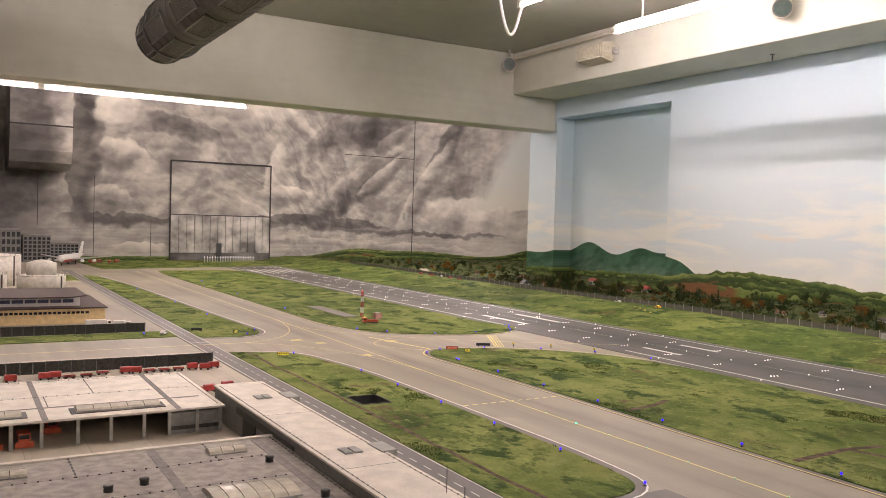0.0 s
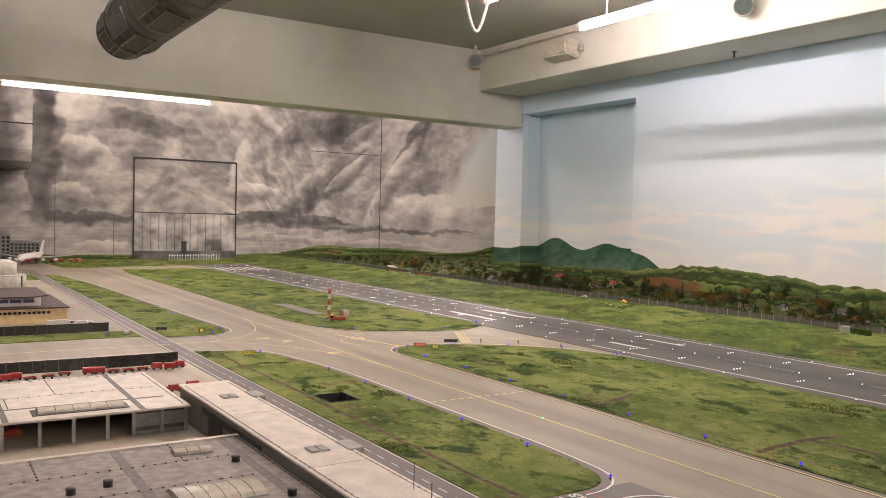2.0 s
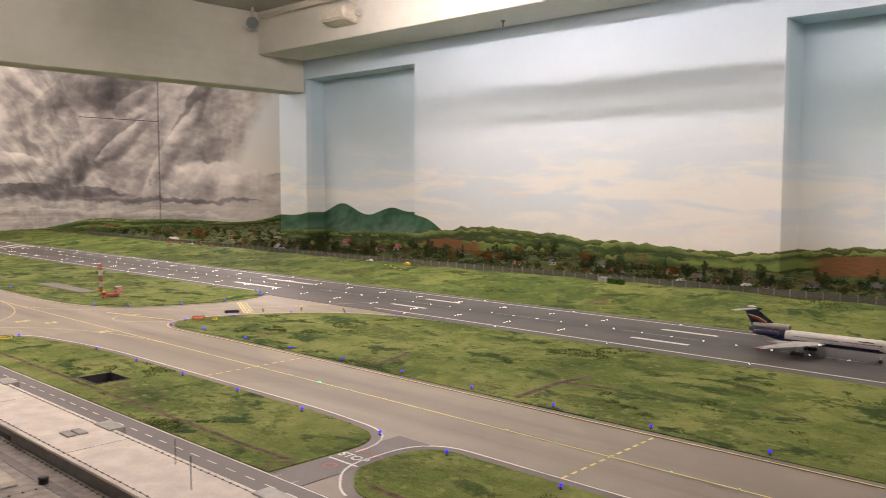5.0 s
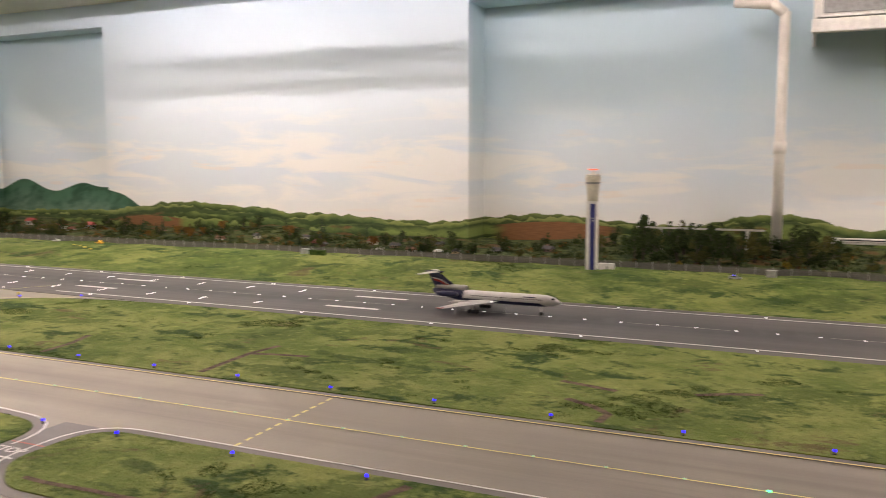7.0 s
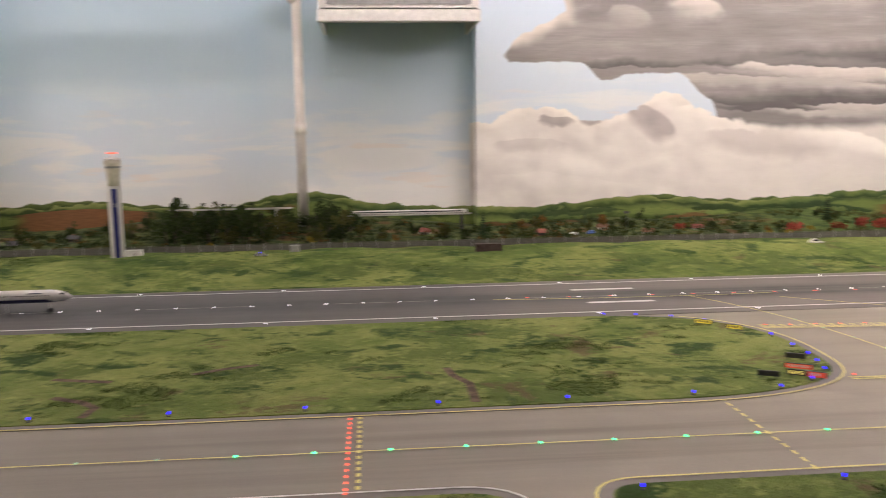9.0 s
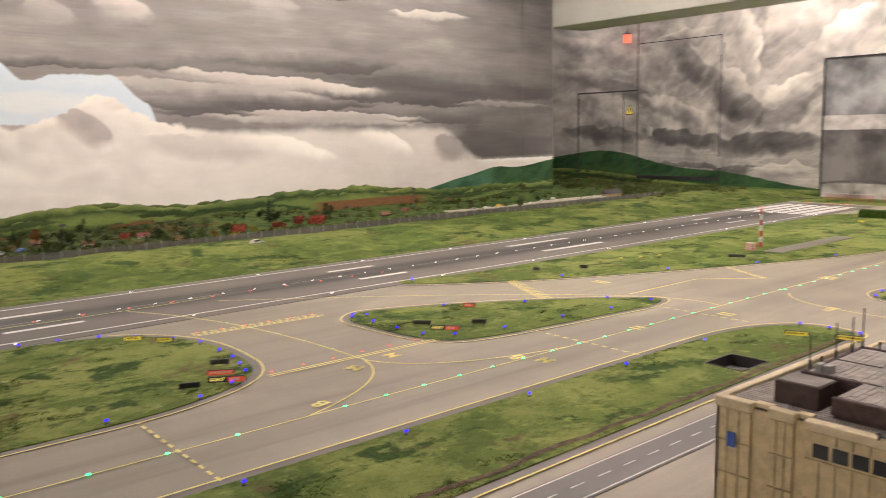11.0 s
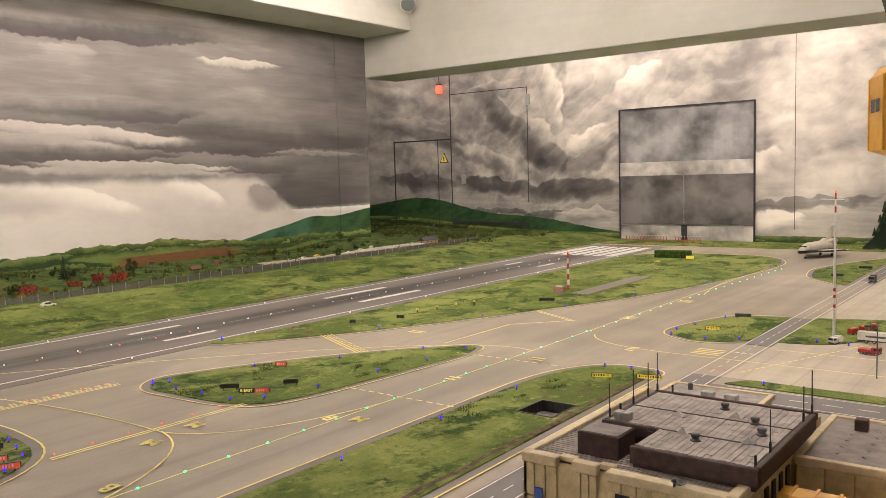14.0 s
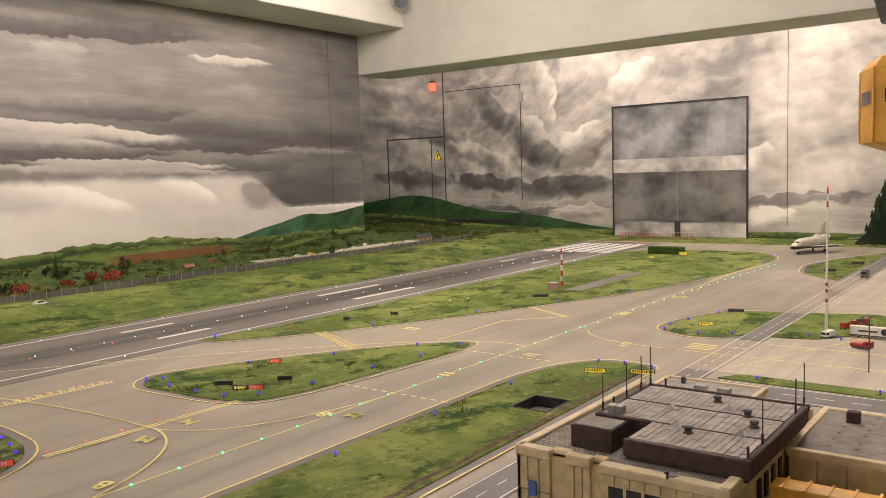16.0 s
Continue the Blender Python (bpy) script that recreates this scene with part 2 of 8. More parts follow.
# --- walls
def plaster(name, color):
    s = Sh(name)
    big, mid, fine = s.noise(s.pos, 0.9, 4), s.noise(s.pos, 6, 6, 0.6), s.noise(s.pos, 70, 5)
    board = s.noise(s.vec(s.mul(s.x, 0.7), s.mul(s.y, 0.7), s.mul(s.z, 18)), 1.6, 5)
    v = s.add(s.mul(big, 0.55), s.mul(mid, 0.3), s.mul(board, 0.15))
    c = s.mix(s.step(v, 0.36, 0.64), tuple(k * 0.90 for k in color), tuple(min(0.9, k * 1.06) for k in color))
    pit = s.step(s.cells(s.vec(s.mul(s.x, 0.5), s.mul(s.y, 0.5), s.mul(s.z, 1.6)), 9), 0.0, 0.045, 1, 0)
    c = s.mix(s.mul(s.mul(pit, s.step(mid, 0.5, 0.62)), 0.7), c, (0.16, 0.12, 0.09))
    s.bump(s.add(s.mul(board, 0.3), s.mul(fine, 0.3), s.mul(pit, -0.8)), 0.3, 0.005)
    return s.out(c, 0.7)


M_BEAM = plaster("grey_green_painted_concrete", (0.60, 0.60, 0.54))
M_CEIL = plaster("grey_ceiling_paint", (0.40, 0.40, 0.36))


def strokes(s, u, z, v, rows):
    """Cloud forms laid one over the other: (u, z, half length, half height, tilt, tone of the crest, tone of the foot); crisp above, soft below."""
    for cu, cz, ru, rz, deg, hi, lo in rows:
        c, k = math.cos(radians(deg)), math.sin(radians(deg))
        du, dz = s.sub(u, cu), s.sub(z, cz)
        a = s.add(s.mul(du, c / ru), s.mul(dz, k / ru))
        b = s.add(s.mul(du, -k / rz), s.mul(dz, c / rz))
        d = s.m("MULTIPLY_ADD", a, a, s.mul(b, b))
        mask = s.step(d, 1.3, s.step(b, -0.5, 0.6, -0.1, 0.85))
        v = s.m("MULTIPLY_ADD", mask, s.sub(s.step(b, -1.0, 1.0, lo, hi), v), v)
    return v


def puffy(s, a, b, seed, scale, detail=3.0):
    """Heaped cloud relief lit from above: pale on the crests, dark under them."""
    e = s.sub(s.noise(s.vec(a, b, seed + 3), 1.3 * scale, 5, 0.6), 0.5)
    w = s.sub(s.noise(s.vec(a, b, seed + 8), 1.1 * scale, 4, 0.55), 0.5)
    qa, qb = s.add(a, s.mul(e, 0.55 / scale)), s.add(b, s.mul(w, 0.5 / scale))
    h0 = s.billow(s.vec(qa, qb, seed), scale, detail, 0.5, 0.45)
    h1 = s.billow(s.vec(s.add(qa, -0.12 / scale), s.add(qb, 0.22 / scale), seed), scale, detail, 0.5, 0.45)
    return s.sub(h0, h1)


def brushed(s, a, b, seed, scale=1.0):
    """Soft dabs of the brush, on the scale of a cloud and of a bristle."""
    return s.add(s.mul(s.sub(s.noise(s.vec(a, s.mul(b, 1.7), seed), 2.6 * scale, 6, 0.6, 0.4), 0.5), 0.8), s.mul(s.sub(s.noise(s.vec(a, s.mul(b, 2.6), seed + 1), 15 * scale, 4, 0.6), 0.5), 0.24))


def storm(s, u, z, centre, foot, base, rows, seed):
    """Painted storm sky, fanning out from a point on the horizon, as a value from dark to light."""
    wu = s.sub(s.noise(s.vec(u, z, seed + 30), 1.6, 5, 0.55), 0.5)
    wz = s.sub(s.noise(s.vec(u, z, seed + 35), 1.6, 5, 0.55), 0.5)
    du, dz = s.add(s.sub(u, centre), s.mul(wu, 0.5)), s.add(s.sub(z, foot), s.mul(wz, 0.4))
    r = s.m("POWER", s.add(s.mul(du, du), s.mul(s.mul(dz, dz), 1.6), 0.12), 0.5)
    theta = s.m("ARCTAN2", s.mul(dz, 1.2), s.m("POWER", s.add(s.mul(du, du), 0.35), 0.5))
    a = s.add(s.mul(s.m("LOGARITHM", r, 2.718), 1.1), s.mul(s.step(du, -1.2, 1.2, -1, 1), 0.9))
    big, small = puffy(s, a, theta, seed, 3.0), puffy(s, s.mul(u, 0.9), s.mul(z, 1.3), seed + 20, 3.4)
    fray = s.mul(s.sub(s.billow(s.vec(u, z, seed + 50), 5.5, 1.0, 0.5), 0.6), 0.18)
    uw, zw = s.add(u, s.mul(wu, 0.36), fray), s.add(z, s.mul(wz, 0.28), fray)
    v = s.add(base, s.mul(brushed(s, a, theta, seed, 1.2), 0.42))
    v = strokes(s, uw, zw, v, rows)
    low = s.step(z, 0.25, 0.6, 0.35, 1.0)
    relief = s.add(s.mul(big, 1.2), s.mul(small, 0.75))
    v = s.add(0.47, s.mul(s.sub(v, 0.5), 1.25))
    return s.add(v, s.mul(relief, low), s.mul(brushed(s, a, s.mul(theta, 1.4), seed + 6, 2.6), 0.15), s.mul(brushed(s, s.mul(u, 0.35), s.mul(z, 2.6), seed + 9, 2.0), s.step(z, 0.5, 0.3, 0.05, 0.35)))


STORM = [(0.0, (0.055, 0.052, 0.052)), (0.25, (0.13, 0.123, 0.12)), (0.48, (0.28, 0.265, 0.252)), (0.7, (0.54, 0.51, 0.47)), (1.0, (0.88, 0.845, 0.77))]


def woods(s, u, z, top, seed):
    """Painted wooded hills below a line: rows of lit crowns, dark gaps, fields lower down."""
    lobes = s.billow(s.vec(u, s.mul(z, 1.3), seed), 17, 0.0)
    row = s.m("FRACT", s.add(s.mul(z, 15), s.mul(s.noise(s.vec(u, z, seed), 1.6, 3), 3.0), s.mul(lobes, -0.9)))
    leaf = s.noise(s.vec(u, z, seed), 60, 5, 0.7)
    depth = s.sub(top, z)
    lit = s.add(s.mul(s.m("POWER", row, 1.5), 0.75), s.mul(s.sub(leaf, 0.5), 0.8), s.step(depth, 0.0, 0.05, 0.25, 0.0))
    c = s.ramp(lit, [(0.0, (0.03, 0.052, 0.015)), (0.3, (0.095, 0.135, 0.034)), (0.65, (0.18, 0.225, 0.062)), (1.0, (0.27, 0.305, 0.10))])
    c = s.mix(s.mul(s.step(s.noise(s.vec(u, s.mul(z, 2.0), seed + 6), 2.3, 3), 0.52, 0.6), 0.6), c, s.mix(0.5, c, (0.025, 0.07, 0.028)))
    firs = s.m("ABSOLUTE", s.sub(s.add(depth, s.mul(s.noise(s.vec(u, 0.0, seed), 2.0, 3), 0.06), s.mul(s.noise(s.vec(u, s.mul(z, 0.1), seed), 90, 2), 0.03)), 0.10))
    c = s.mix(s.mul(s.step(firs, 0.014, 0.02, 1, 0), 0.8), c, (0.026, 0.05, 0.018))
    field = s.noise(s.vec(s.mul(u, 1.1), s.mul(z, 7), seed), 1.3, 5)
    c = s.mix(s.mul(s.mul(s.step(field, 0.52, 0.57), s.step(depth, 0.035, 0.07)), 0.8), c, s.mix(leaf, (0.12, 0.18, 0.04), (0.23, 0.28, 0.08)))
    c = s.mix(s.mul(s.mul(s.step(s.noise(s.vec(s.mul(u, 1.3), s.mul(z, 6), seed + 3), 1.2, 5), 0.555, 0.60), s.step(depth, 0.05, 0.085)), 0.85), c, s.mix(leaf, (0.09, 0.042, 0.02), (0.22, 0.10, 0.045)))
    return c


def ridge_paint(s, u, z, top, far=0.0):
    """Smooth far mountain: deep green crest, hazier towards its foot, soft slanting strokes."""
    brush = s.noise(s.vec(s.add(s.mul(u, 1.5), s.mul(z, 1.2)), s.mul(z, 2.2), 1.0), 4.5, 6, 0.6, 0.3)
    teal = s.mix(s.step(brush, 0.36, 0.64), (0.026, 0.085, 0.045), (0.062, 0.15, 0.088))
    teal = s.mix(s.mul(s.step(s.sub(top, z), 0.03, 0.24), s.step(brush, 0.3, 0.6, 0.25, 0.75)), teal, (0.17, 0.25, 0.19))
    green = s.mix(s.step(brush, 0.36, 0.64), (0.018, 0.055, 0.022), (0.045, 0.105, 0.038))
    green = s.mix(s.mul(s.step(s.sub(top, z), 0.08, 0.26), 0.6), green, (0.075, 0.13, 0.038))
    return s.mix(far, green, teal)


def paint_finish(s, c, bump=0.12):
    f = s.noise(s.pos, 55, 6, 0.6)
    s.bump(f, bump, 0.003)
    return s.out(c, 0.75, spec=0.2)


# cloud forms of the east wall: high grey bank, pale wedges in it, heaps below, their crests and hollows
BANK_EAST = [(-2.74, 1.50, 0.91, -0.06, -3, 0.18, 0.36), (-2.63, 1.35, 0.17, 0.06, 2, 0.56, 0.50), (-4.58, 0.64, 0.55, -0.34, 1, 0.20, 0.34), (-3.85, 0.94, 1.46, -0.10, 1, 0.15, 0.36), (-2.59, 0.77, 0.80, -0.05, -2, 0.18, 0.36), (-2.71, 1.03, 0.80, -0.06, -2, 0.18, 0.36), (-1.28, 0.98, 0.41, -0.025, 1, 0.26, 0.42), (-2.37, 0.97, 0.69, -0.05, 2, 0.24, 0.42), (-3.55, 0.85, 0.82, -0.06, 2, 0.16, 0.32), (-2.12, 0.78, 0.37, -0.045, 2, 0.22, 0.38), (-3.69, 0.71, 0.7, -0.05, 2, 0.22, 0.36), (-2.19, 0.86, 0.76, 0.04, 3, 0.66, 0.55), (-2.95, 0.67, 0.82, 0.03, 2, 0.62, 0.55)]
CREST_EAST = [(-3.83, 1.40, 0.35, 0.03, 1, 0.84, 0.68), (-2.63, 0.90, 0.80, 0.05, 3, 0.76, 0.58), (-3.05, 0.70, 0.73, 0.03, 2, 0.68, 0.58), (-4.53, 0.80, 0.50, 0.02, 0, 0.50, 0.45), (-1.32, 1.20, 0.14, 0.09, 13, 0.62, 0.50), (-1.69, 1.26, 0.17, 0.07, 5, 0.75, 0.55)]
HEAPS_EAST = [(-2.15, 0.51, 0.38, 0.08, 7, 0.68, 0.60), (-0.78, 0.53, 0.23, 0.04, 1, 0.72, 0.66), (-0.97, 0.30, 0.44, 0.06, 6, 0.88, 0.76), (-1.90, 0.67, 0.30, 0.05, 11, 1.0, 0.85), (-0.93, 0.66, 0.10, 0.03, 1, 0.52, 0.48), (-1.13, 0.67, 0.09, 0.03, 1, 0.52, 0.48), (-1.44, 0.64, 0.17, 0.08, 28, 0.56, 0.48),
              (-2.47, 0.55, 0.55, 0.08, 13, 1.0, 0.72), (-3.36, 0.54, 0.30, 0.07, 21, 1.0, 0.74), (-4.02, 0.47, 0.18, 0.10, 12, 0.42, 0.34), (-4.11, 0.55, 0.10, 0.04, 36, 0.95, 0.70)]


def mural_east():
    s = Sh("sky_mural_with_hills")
    u, z = s.y, s.z
    wob = s.sub(s.noise(s.vec(u, z, 2.0), 1.2, 4), 0.5)
    # fair sky
    streak = s.noise(s.vec(s.mul(u, 0.9), s.mul(z, 4.6), 1.0), 1.5, 6, 0.55, 0.4)
    sky = s.ramp(s.add(s.mul(z, 0.55), s.mul(wob, 0.15)), [(0.08, (0.86, 0.83, 0.76)), (0.26, (0.70, 0.775, 0.82)), (0.55, (0.65, 0.75, 0.83)), (0.95, (0.53, 0.66, 0.79))])
    low = s.step(z, 1.15, 0.5)
    sky = s.mix(s.mul(s.mul(s.step(streak, 0.46, 0.61), low), 0.75), sky, (0.88, 0.87, 0.81))
    sky = s.mix(s.mul(s.mul(s.step(s.noise(s.vec(s.mul(u, 1.4), s.mul(z, 9), 7.0), 1.2, 4), 0.63, 0.70), low), 0.4), sky, (0.86, 0.74, 0.62))
    # blue-green tone of the recesses, stronger upwards, faint low down
    deep = s.step(s.x, 4.86, 4.9)
    sky = s.mix(s.mul(s.mul(deep, s.step(u, 4.0, 4.5, 1.0, 0.75)), s.step(z, 0.5, 1.05, 0.05, 0.65)), sky, (0.46, 0.62, 0.70))
    # heaps in front
    n1, n2 = s.sub(s.noise(s.vec(u, z, 12.0), 2.2, 4, 0.55), 0.5), s.sub(s.noise(s.vec(u, z, 22.0), 2.2, 4, 0.55), 0.5)
    edge = s.mul(s.sub(s.noise(s.vec(u, z, 32.0), 16, 4, 0.6), 0.5), 0.035)
    fray = s.mul(s.sub(s.billow(s.vec(u, z, 52.0), 7.0, 2.0, 0.6), 0.6), 0.08)
    uw, zw = s.add(u, s.mul(n1, 0.16), edge, fray), s.add(z, s.mul(n2, 0.07), edge, fray)
    lobes = s.add(s.mul(s.sub(s.billow(s.vec(u, z, 4.0), 5.0, 0.0), 0.55), 0.14), s.mul(s.sub(s.billow(s.vec(s.add(u, edge), s.add(z, edge), 6.0), 12.0, 1.5, 0.6), 0.55), 0.11))
    top = s.add(0.63, s.bell(u, -0.8, 0.16, 0.09), s.bell(u, -1.56, 0.24, 0.14), s.step(u, -3.9, -4.35, 0.0, -0.24), s.mul(s.add(lobes, edge), s.step(u, -2.3, -1.8, 0.3, 1.0)))
    under = s.sub(top, z)
    low_v = s.add(0.82, s.mul(brushed(s, s.mul(u, 0.8), z, 3.0, 0.8), 0.28), s.step(under, 0.0, 0.07, 0.12, 0.0), s.step(u, -2.0, -3.5, 0.0, -0.14))
    low_v = s.add(strokes(s, uw, zw, low_v, HEAPS_EAST), s.mul(puffy(s, s.mul(u, 0.9), z, 5.0, 3.2, 2.0), s.step(u, -2.2, -1.5, 0.16, 0.75)), s.mul(brushed(s, s.mul(u, 0.5), s.mul(z, 1.6), 13.0, 2.0), 0.14))
    # grey anvil bank with a dark flat foot, running into layered storm
    ragged = s.add(s.mul(s.billow(s.vec(u, z, 9.0), 5.0, 0.0), 0.30), s.mul(s.billow(s.vec(u, z, 19.0), 12.0, 0.0), 0.10), edge)
    behind = s.sub(s.add(-0.86, ragged, s.step(z, 1.0, 1.3, 0.0, -0.40)), u)
    foot = s.add(0.975, s.step(u, -1.05, -1.19, 0.0, -0.10), s.step(u, -1.22, -1.34, 0.0, 0.035), s.step(u, -1.62, -1.80, 0.0, -0.14), s.step(u, -1.80, -1.95, 0.0, -0.4), edge)
    above = s.sub(z, foot)
    anvil = s.mul(s.step(behind, 0.0, 0.02), s.step(above, 0.0, 0.012))
    su = s.mul(u, 0.35)
    grey = s.add(s.step(z, 0.6, 1.3, 0.42, 0.48), s.mul(brushed(s, su, s.mul(z, 1.1), 8.0, 1.2), 0.30), s.mul(s.step(behind, 0.0, 0.2, 0.36, 0.0), s.step(z, 1.04, 1.10)), s.step(u, -3.6, -5.0, 0.0, -0.14))
    grey = strokes(s, s.add(uw, s.mul(n2, 0.4)), s.add(zw, s.mul(n1, 0.04)), grey, BANK_EAST)
    grey = strokes(s, uw, zw, grey, CREST_EAST)
    grey = s.add(grey, s.mul(puffy(s, s.mul(u, 0.45), s.mul(z, 1.1), 18.0, 3.0, 2.0), 0.45), s.mul(brushed(s, s.mul(u, 0.28), s.mul(z, 1.8), 28.0, 2.6), 0.24))
    cloud = s.mix(anvil, sky, s.ramp(grey, STORM))
    cloud = s.mix(s.step(under, 0.0, s.step(u, -2.4, -1.8, 0.07, 0.014)), cloud, s.ramp(low_v, [(0.2, (0.22, 0.205, 0.20)), (0.45, (0.42, 0.385, 0.37)), (0.68, (0.66, 0.62, 0.575)), (0.95, (0.92, 0.89, 0.82))]))
    weather = s.mix(s.step(u, -0.44, -0.46), sky, cloud)
    # distant blue-green mountains
    jag = s.mul(s.sub(s.noise(s.vec(u, 0.0, 0.0), 5, 6, 0.6), 0.5), 0.05)
    mount = s.add(0.13, s.step(u, 4.55, 5.0, 0.0, 0.19), s.bell(u, 6.22, 0.22, 0.11), s.bell(u, 5.58, 0.20, 0.08), s.bell(u, 5.2, 0.2, 0.05), s.bell(u, -5.4, 1.15, 0.24), s.bell(u, -4.45, 0.2, 0.045), s.bell(u, -4.1, 0.35, 0.05), s.mul(jag, 0.3))
    c = s.mix(s.step(s.sub(mount, z), -0.003, 0.003), weather, ridge_paint(s, u, z, mount, s.step(u, -4.55, -4.35)))
    # near wooded hills
    lumps = s.add(s.mul(s.billow(s.vec(u, 0.0, 4.0), 13, 0.0), 0.045), s.mul(s.sub(s.noise(s.vec(u, z, 4.0), 60, 4, 0.7), 0.5), 0.022), s.mul(s.noise(s.vec(u, 0.0, 6.0), 2.2, 3), 0.05))
    hill = s.add(0.125, s.bell(u, 4.3, 0.75, 0.10), s.bell(u, 1.75, 0.5, 0.06), s.bell(u, 0.47, 0.35, 0.10), s.bell(u, -1.47, 0.4, 0.05), s.bell(u, -2.45, 0.5, 0.025), s.bell(u, -3.1, 0.5, 0.055), s.bell(u, 3.2, 0.6, 0.03), lumps)
    w = woods(s, u, z, hill, 3.0)
    ridge = s.sub(s.add(0.155, s.bell(u, 1.75, 0.45, 0.045), s.bell(u, 4.7, 0.3, 0.03), s.mul(jag, 0.4)), z)
    plough = s.mul(s.step(ridge, 0.0, 0.006), s.add(s.bell(u, 1.75, 0.42), s.bell(u, 4.7, 0.32), s.bell(u, -3.3, 0.5)))
    w = s.mix(s.mul(s.step(plough, 0.35, 0.6), s.step(s.noise(s.vec(u, s.mul(z, 3.0), 5.0), 6.0, 3), 0.36, 0.42, s.step(u, 3.9, 4.1, 1.0, 0.0), 1.0)), w, s.mix(s.noise(s.vec(s.mul(u, 0.4), s.mul(z, 3.0), 1.0), 40, 4), (0.10, 0.05, 0.022), (0.27, 0.13, 0.055)))
    c = s.mix(s.step(s.sub(hill, z), -0.002, 0.002), c, w)
    return paint_finish(s, c)


DARK_NORTH = [(5.15, 1.90, 0.75, 0.30, 20, 0.45, 0.15), (5.00, 0.99, 0.86, 0.19, 37, 0.42, 0.20), (6.35, 1.63, 0.65, 0.14, 55, 0.40, 0.25), (4.35, 0.52, 1.05, 0.09, -2, 0.34, 0.26), (1.95, 0.52, 0.75, 0.07, -2, 0.36, 0.28), (1.48, 1.23, 0.78, 0.18, 90, 0.35, 0.25), (2.64, 1.62, 0.50, 0.13, -16, 0.45, 0.30), (6.09, 0.40, 1.51, 0.04, -1, 0.40, 0.30), (4.57, 1.74, 0.47, 0.15, 29, 0.50, 0.30), (0.6, 1.0, 0.6, 1.1, 0, 0.40, 0.30)]
LIGHT_NORTH = [(1.83, 1.78, 0.32, 0.29, 30, 0.98, 0.60), (1.87, 1.26, 0.33, 0.20, -14, 0.75, 0.42), (1.81, 0.76, 0.26, 0.15, -13, 0.70, 0.38), (3.48, 1.94, 0.61, 0.25, -2, 0.85, 0.60), (3.87, 1.17, 0.45, 0.21, 81, 0.78, 0.50), (3.95, 0.84, 0.47, 0.13, -2, 0.75, 0.45), (4.83, 1.06, 0.66, 0.11, 40, 0.62, 0.32), (5.39, 1.21, 0.43, 0.12, 44, 0.62, 0.35),
               (6.07, 1.12, 0.83, 0.16, 56, 0.66, 0.40), (6.87, 0.69, 0.84, 0.26, 0, 0.82, 0.50), (2.07, 0.19, 0.32, 0.06, -2, 0.72, 0.60), (5.37, 0.21, 1.72, 0.06, -3, 0.66, 0.50), (5.51, 1.73, 0.35, 0.10, 40, 0.50, 0.30)]
# the last, broad row at u 0.1 paints in the shade of the wall's end
DARK_SOUTH = [(3.93, 0.43, 0.48, 0.11, -2, 0.32, 0.18), (4.79, 0.50, 0.48, 0.08, 4, 0.32, 0.20), (5.55, 1.00, 0.47, 0.08, 14, 0.45, 0.28), (4.22, 0.80, 0.36, 0.14, 37, 0.36, 0.20), (5.79, 0.52, 0.56, 0.08, 4, 0.40, 0.28), (3.69, 0.73, 0.32, 0.10, -30, 0.45, 0.26), (1.95, 0.33, 0.6, 0.045, -2, 0.40, 0.30), (2.72, 1.20, 0.43, 0.08, -19, 0.62, 0.48), (3.63, 1.12, 0.32, 0.10, -33, 0.62, 0.45),
              (2.14, 0.84, 0.20, 0.13, -36, 0.62, 0.45), (4.61, 0.24, 0.90, 0.03, 1, 0.42, 0.30), (0.1, 1.0, 0.75, 1.3, 0, 0.46, 0.36)]
LIGHT_SOUTH = [(4.17, 1.32, 0.31, 0.15, 69, 0.90, 0.50), (4.21, 0.98, 0.17, 0.10, 30, 0.82, 0.50), (3.68, 1.47, 0.39, 0.18, -16, 0.86, 0.66), (3.26, 1.38, 0.24, 0.12, -24, 0.82, 0.62), (4.85, 0.78, 0.47, 0.10, 15, 0.72, 0.36), (4.77, 1.42, 0.33, 0.08, -9, 0.70, 0.42), (5.84, 1.17, 0.52, 0.07, 7, 0.66, 0.40),
               (6.07, 1.48, 0.39, 0.09, 13, 0.66, 0.42), (3.75, 0.88, 0.23, 0.11, -30, 0.80, 0.46), (2.22, 0.59, 0.19, 0.11, -26, 0.86, 0.52), (2.18, 0.19, 0.25, 0.09, -2, 0.90, 0.80), (3.81, 0.22, 0.36, 0.04, 0, 0.70, 0.60)]
TONGUE_SOUTH = [(4.68, 1.17, 0.41, 0.12, 34, 0.44, 0.28)]


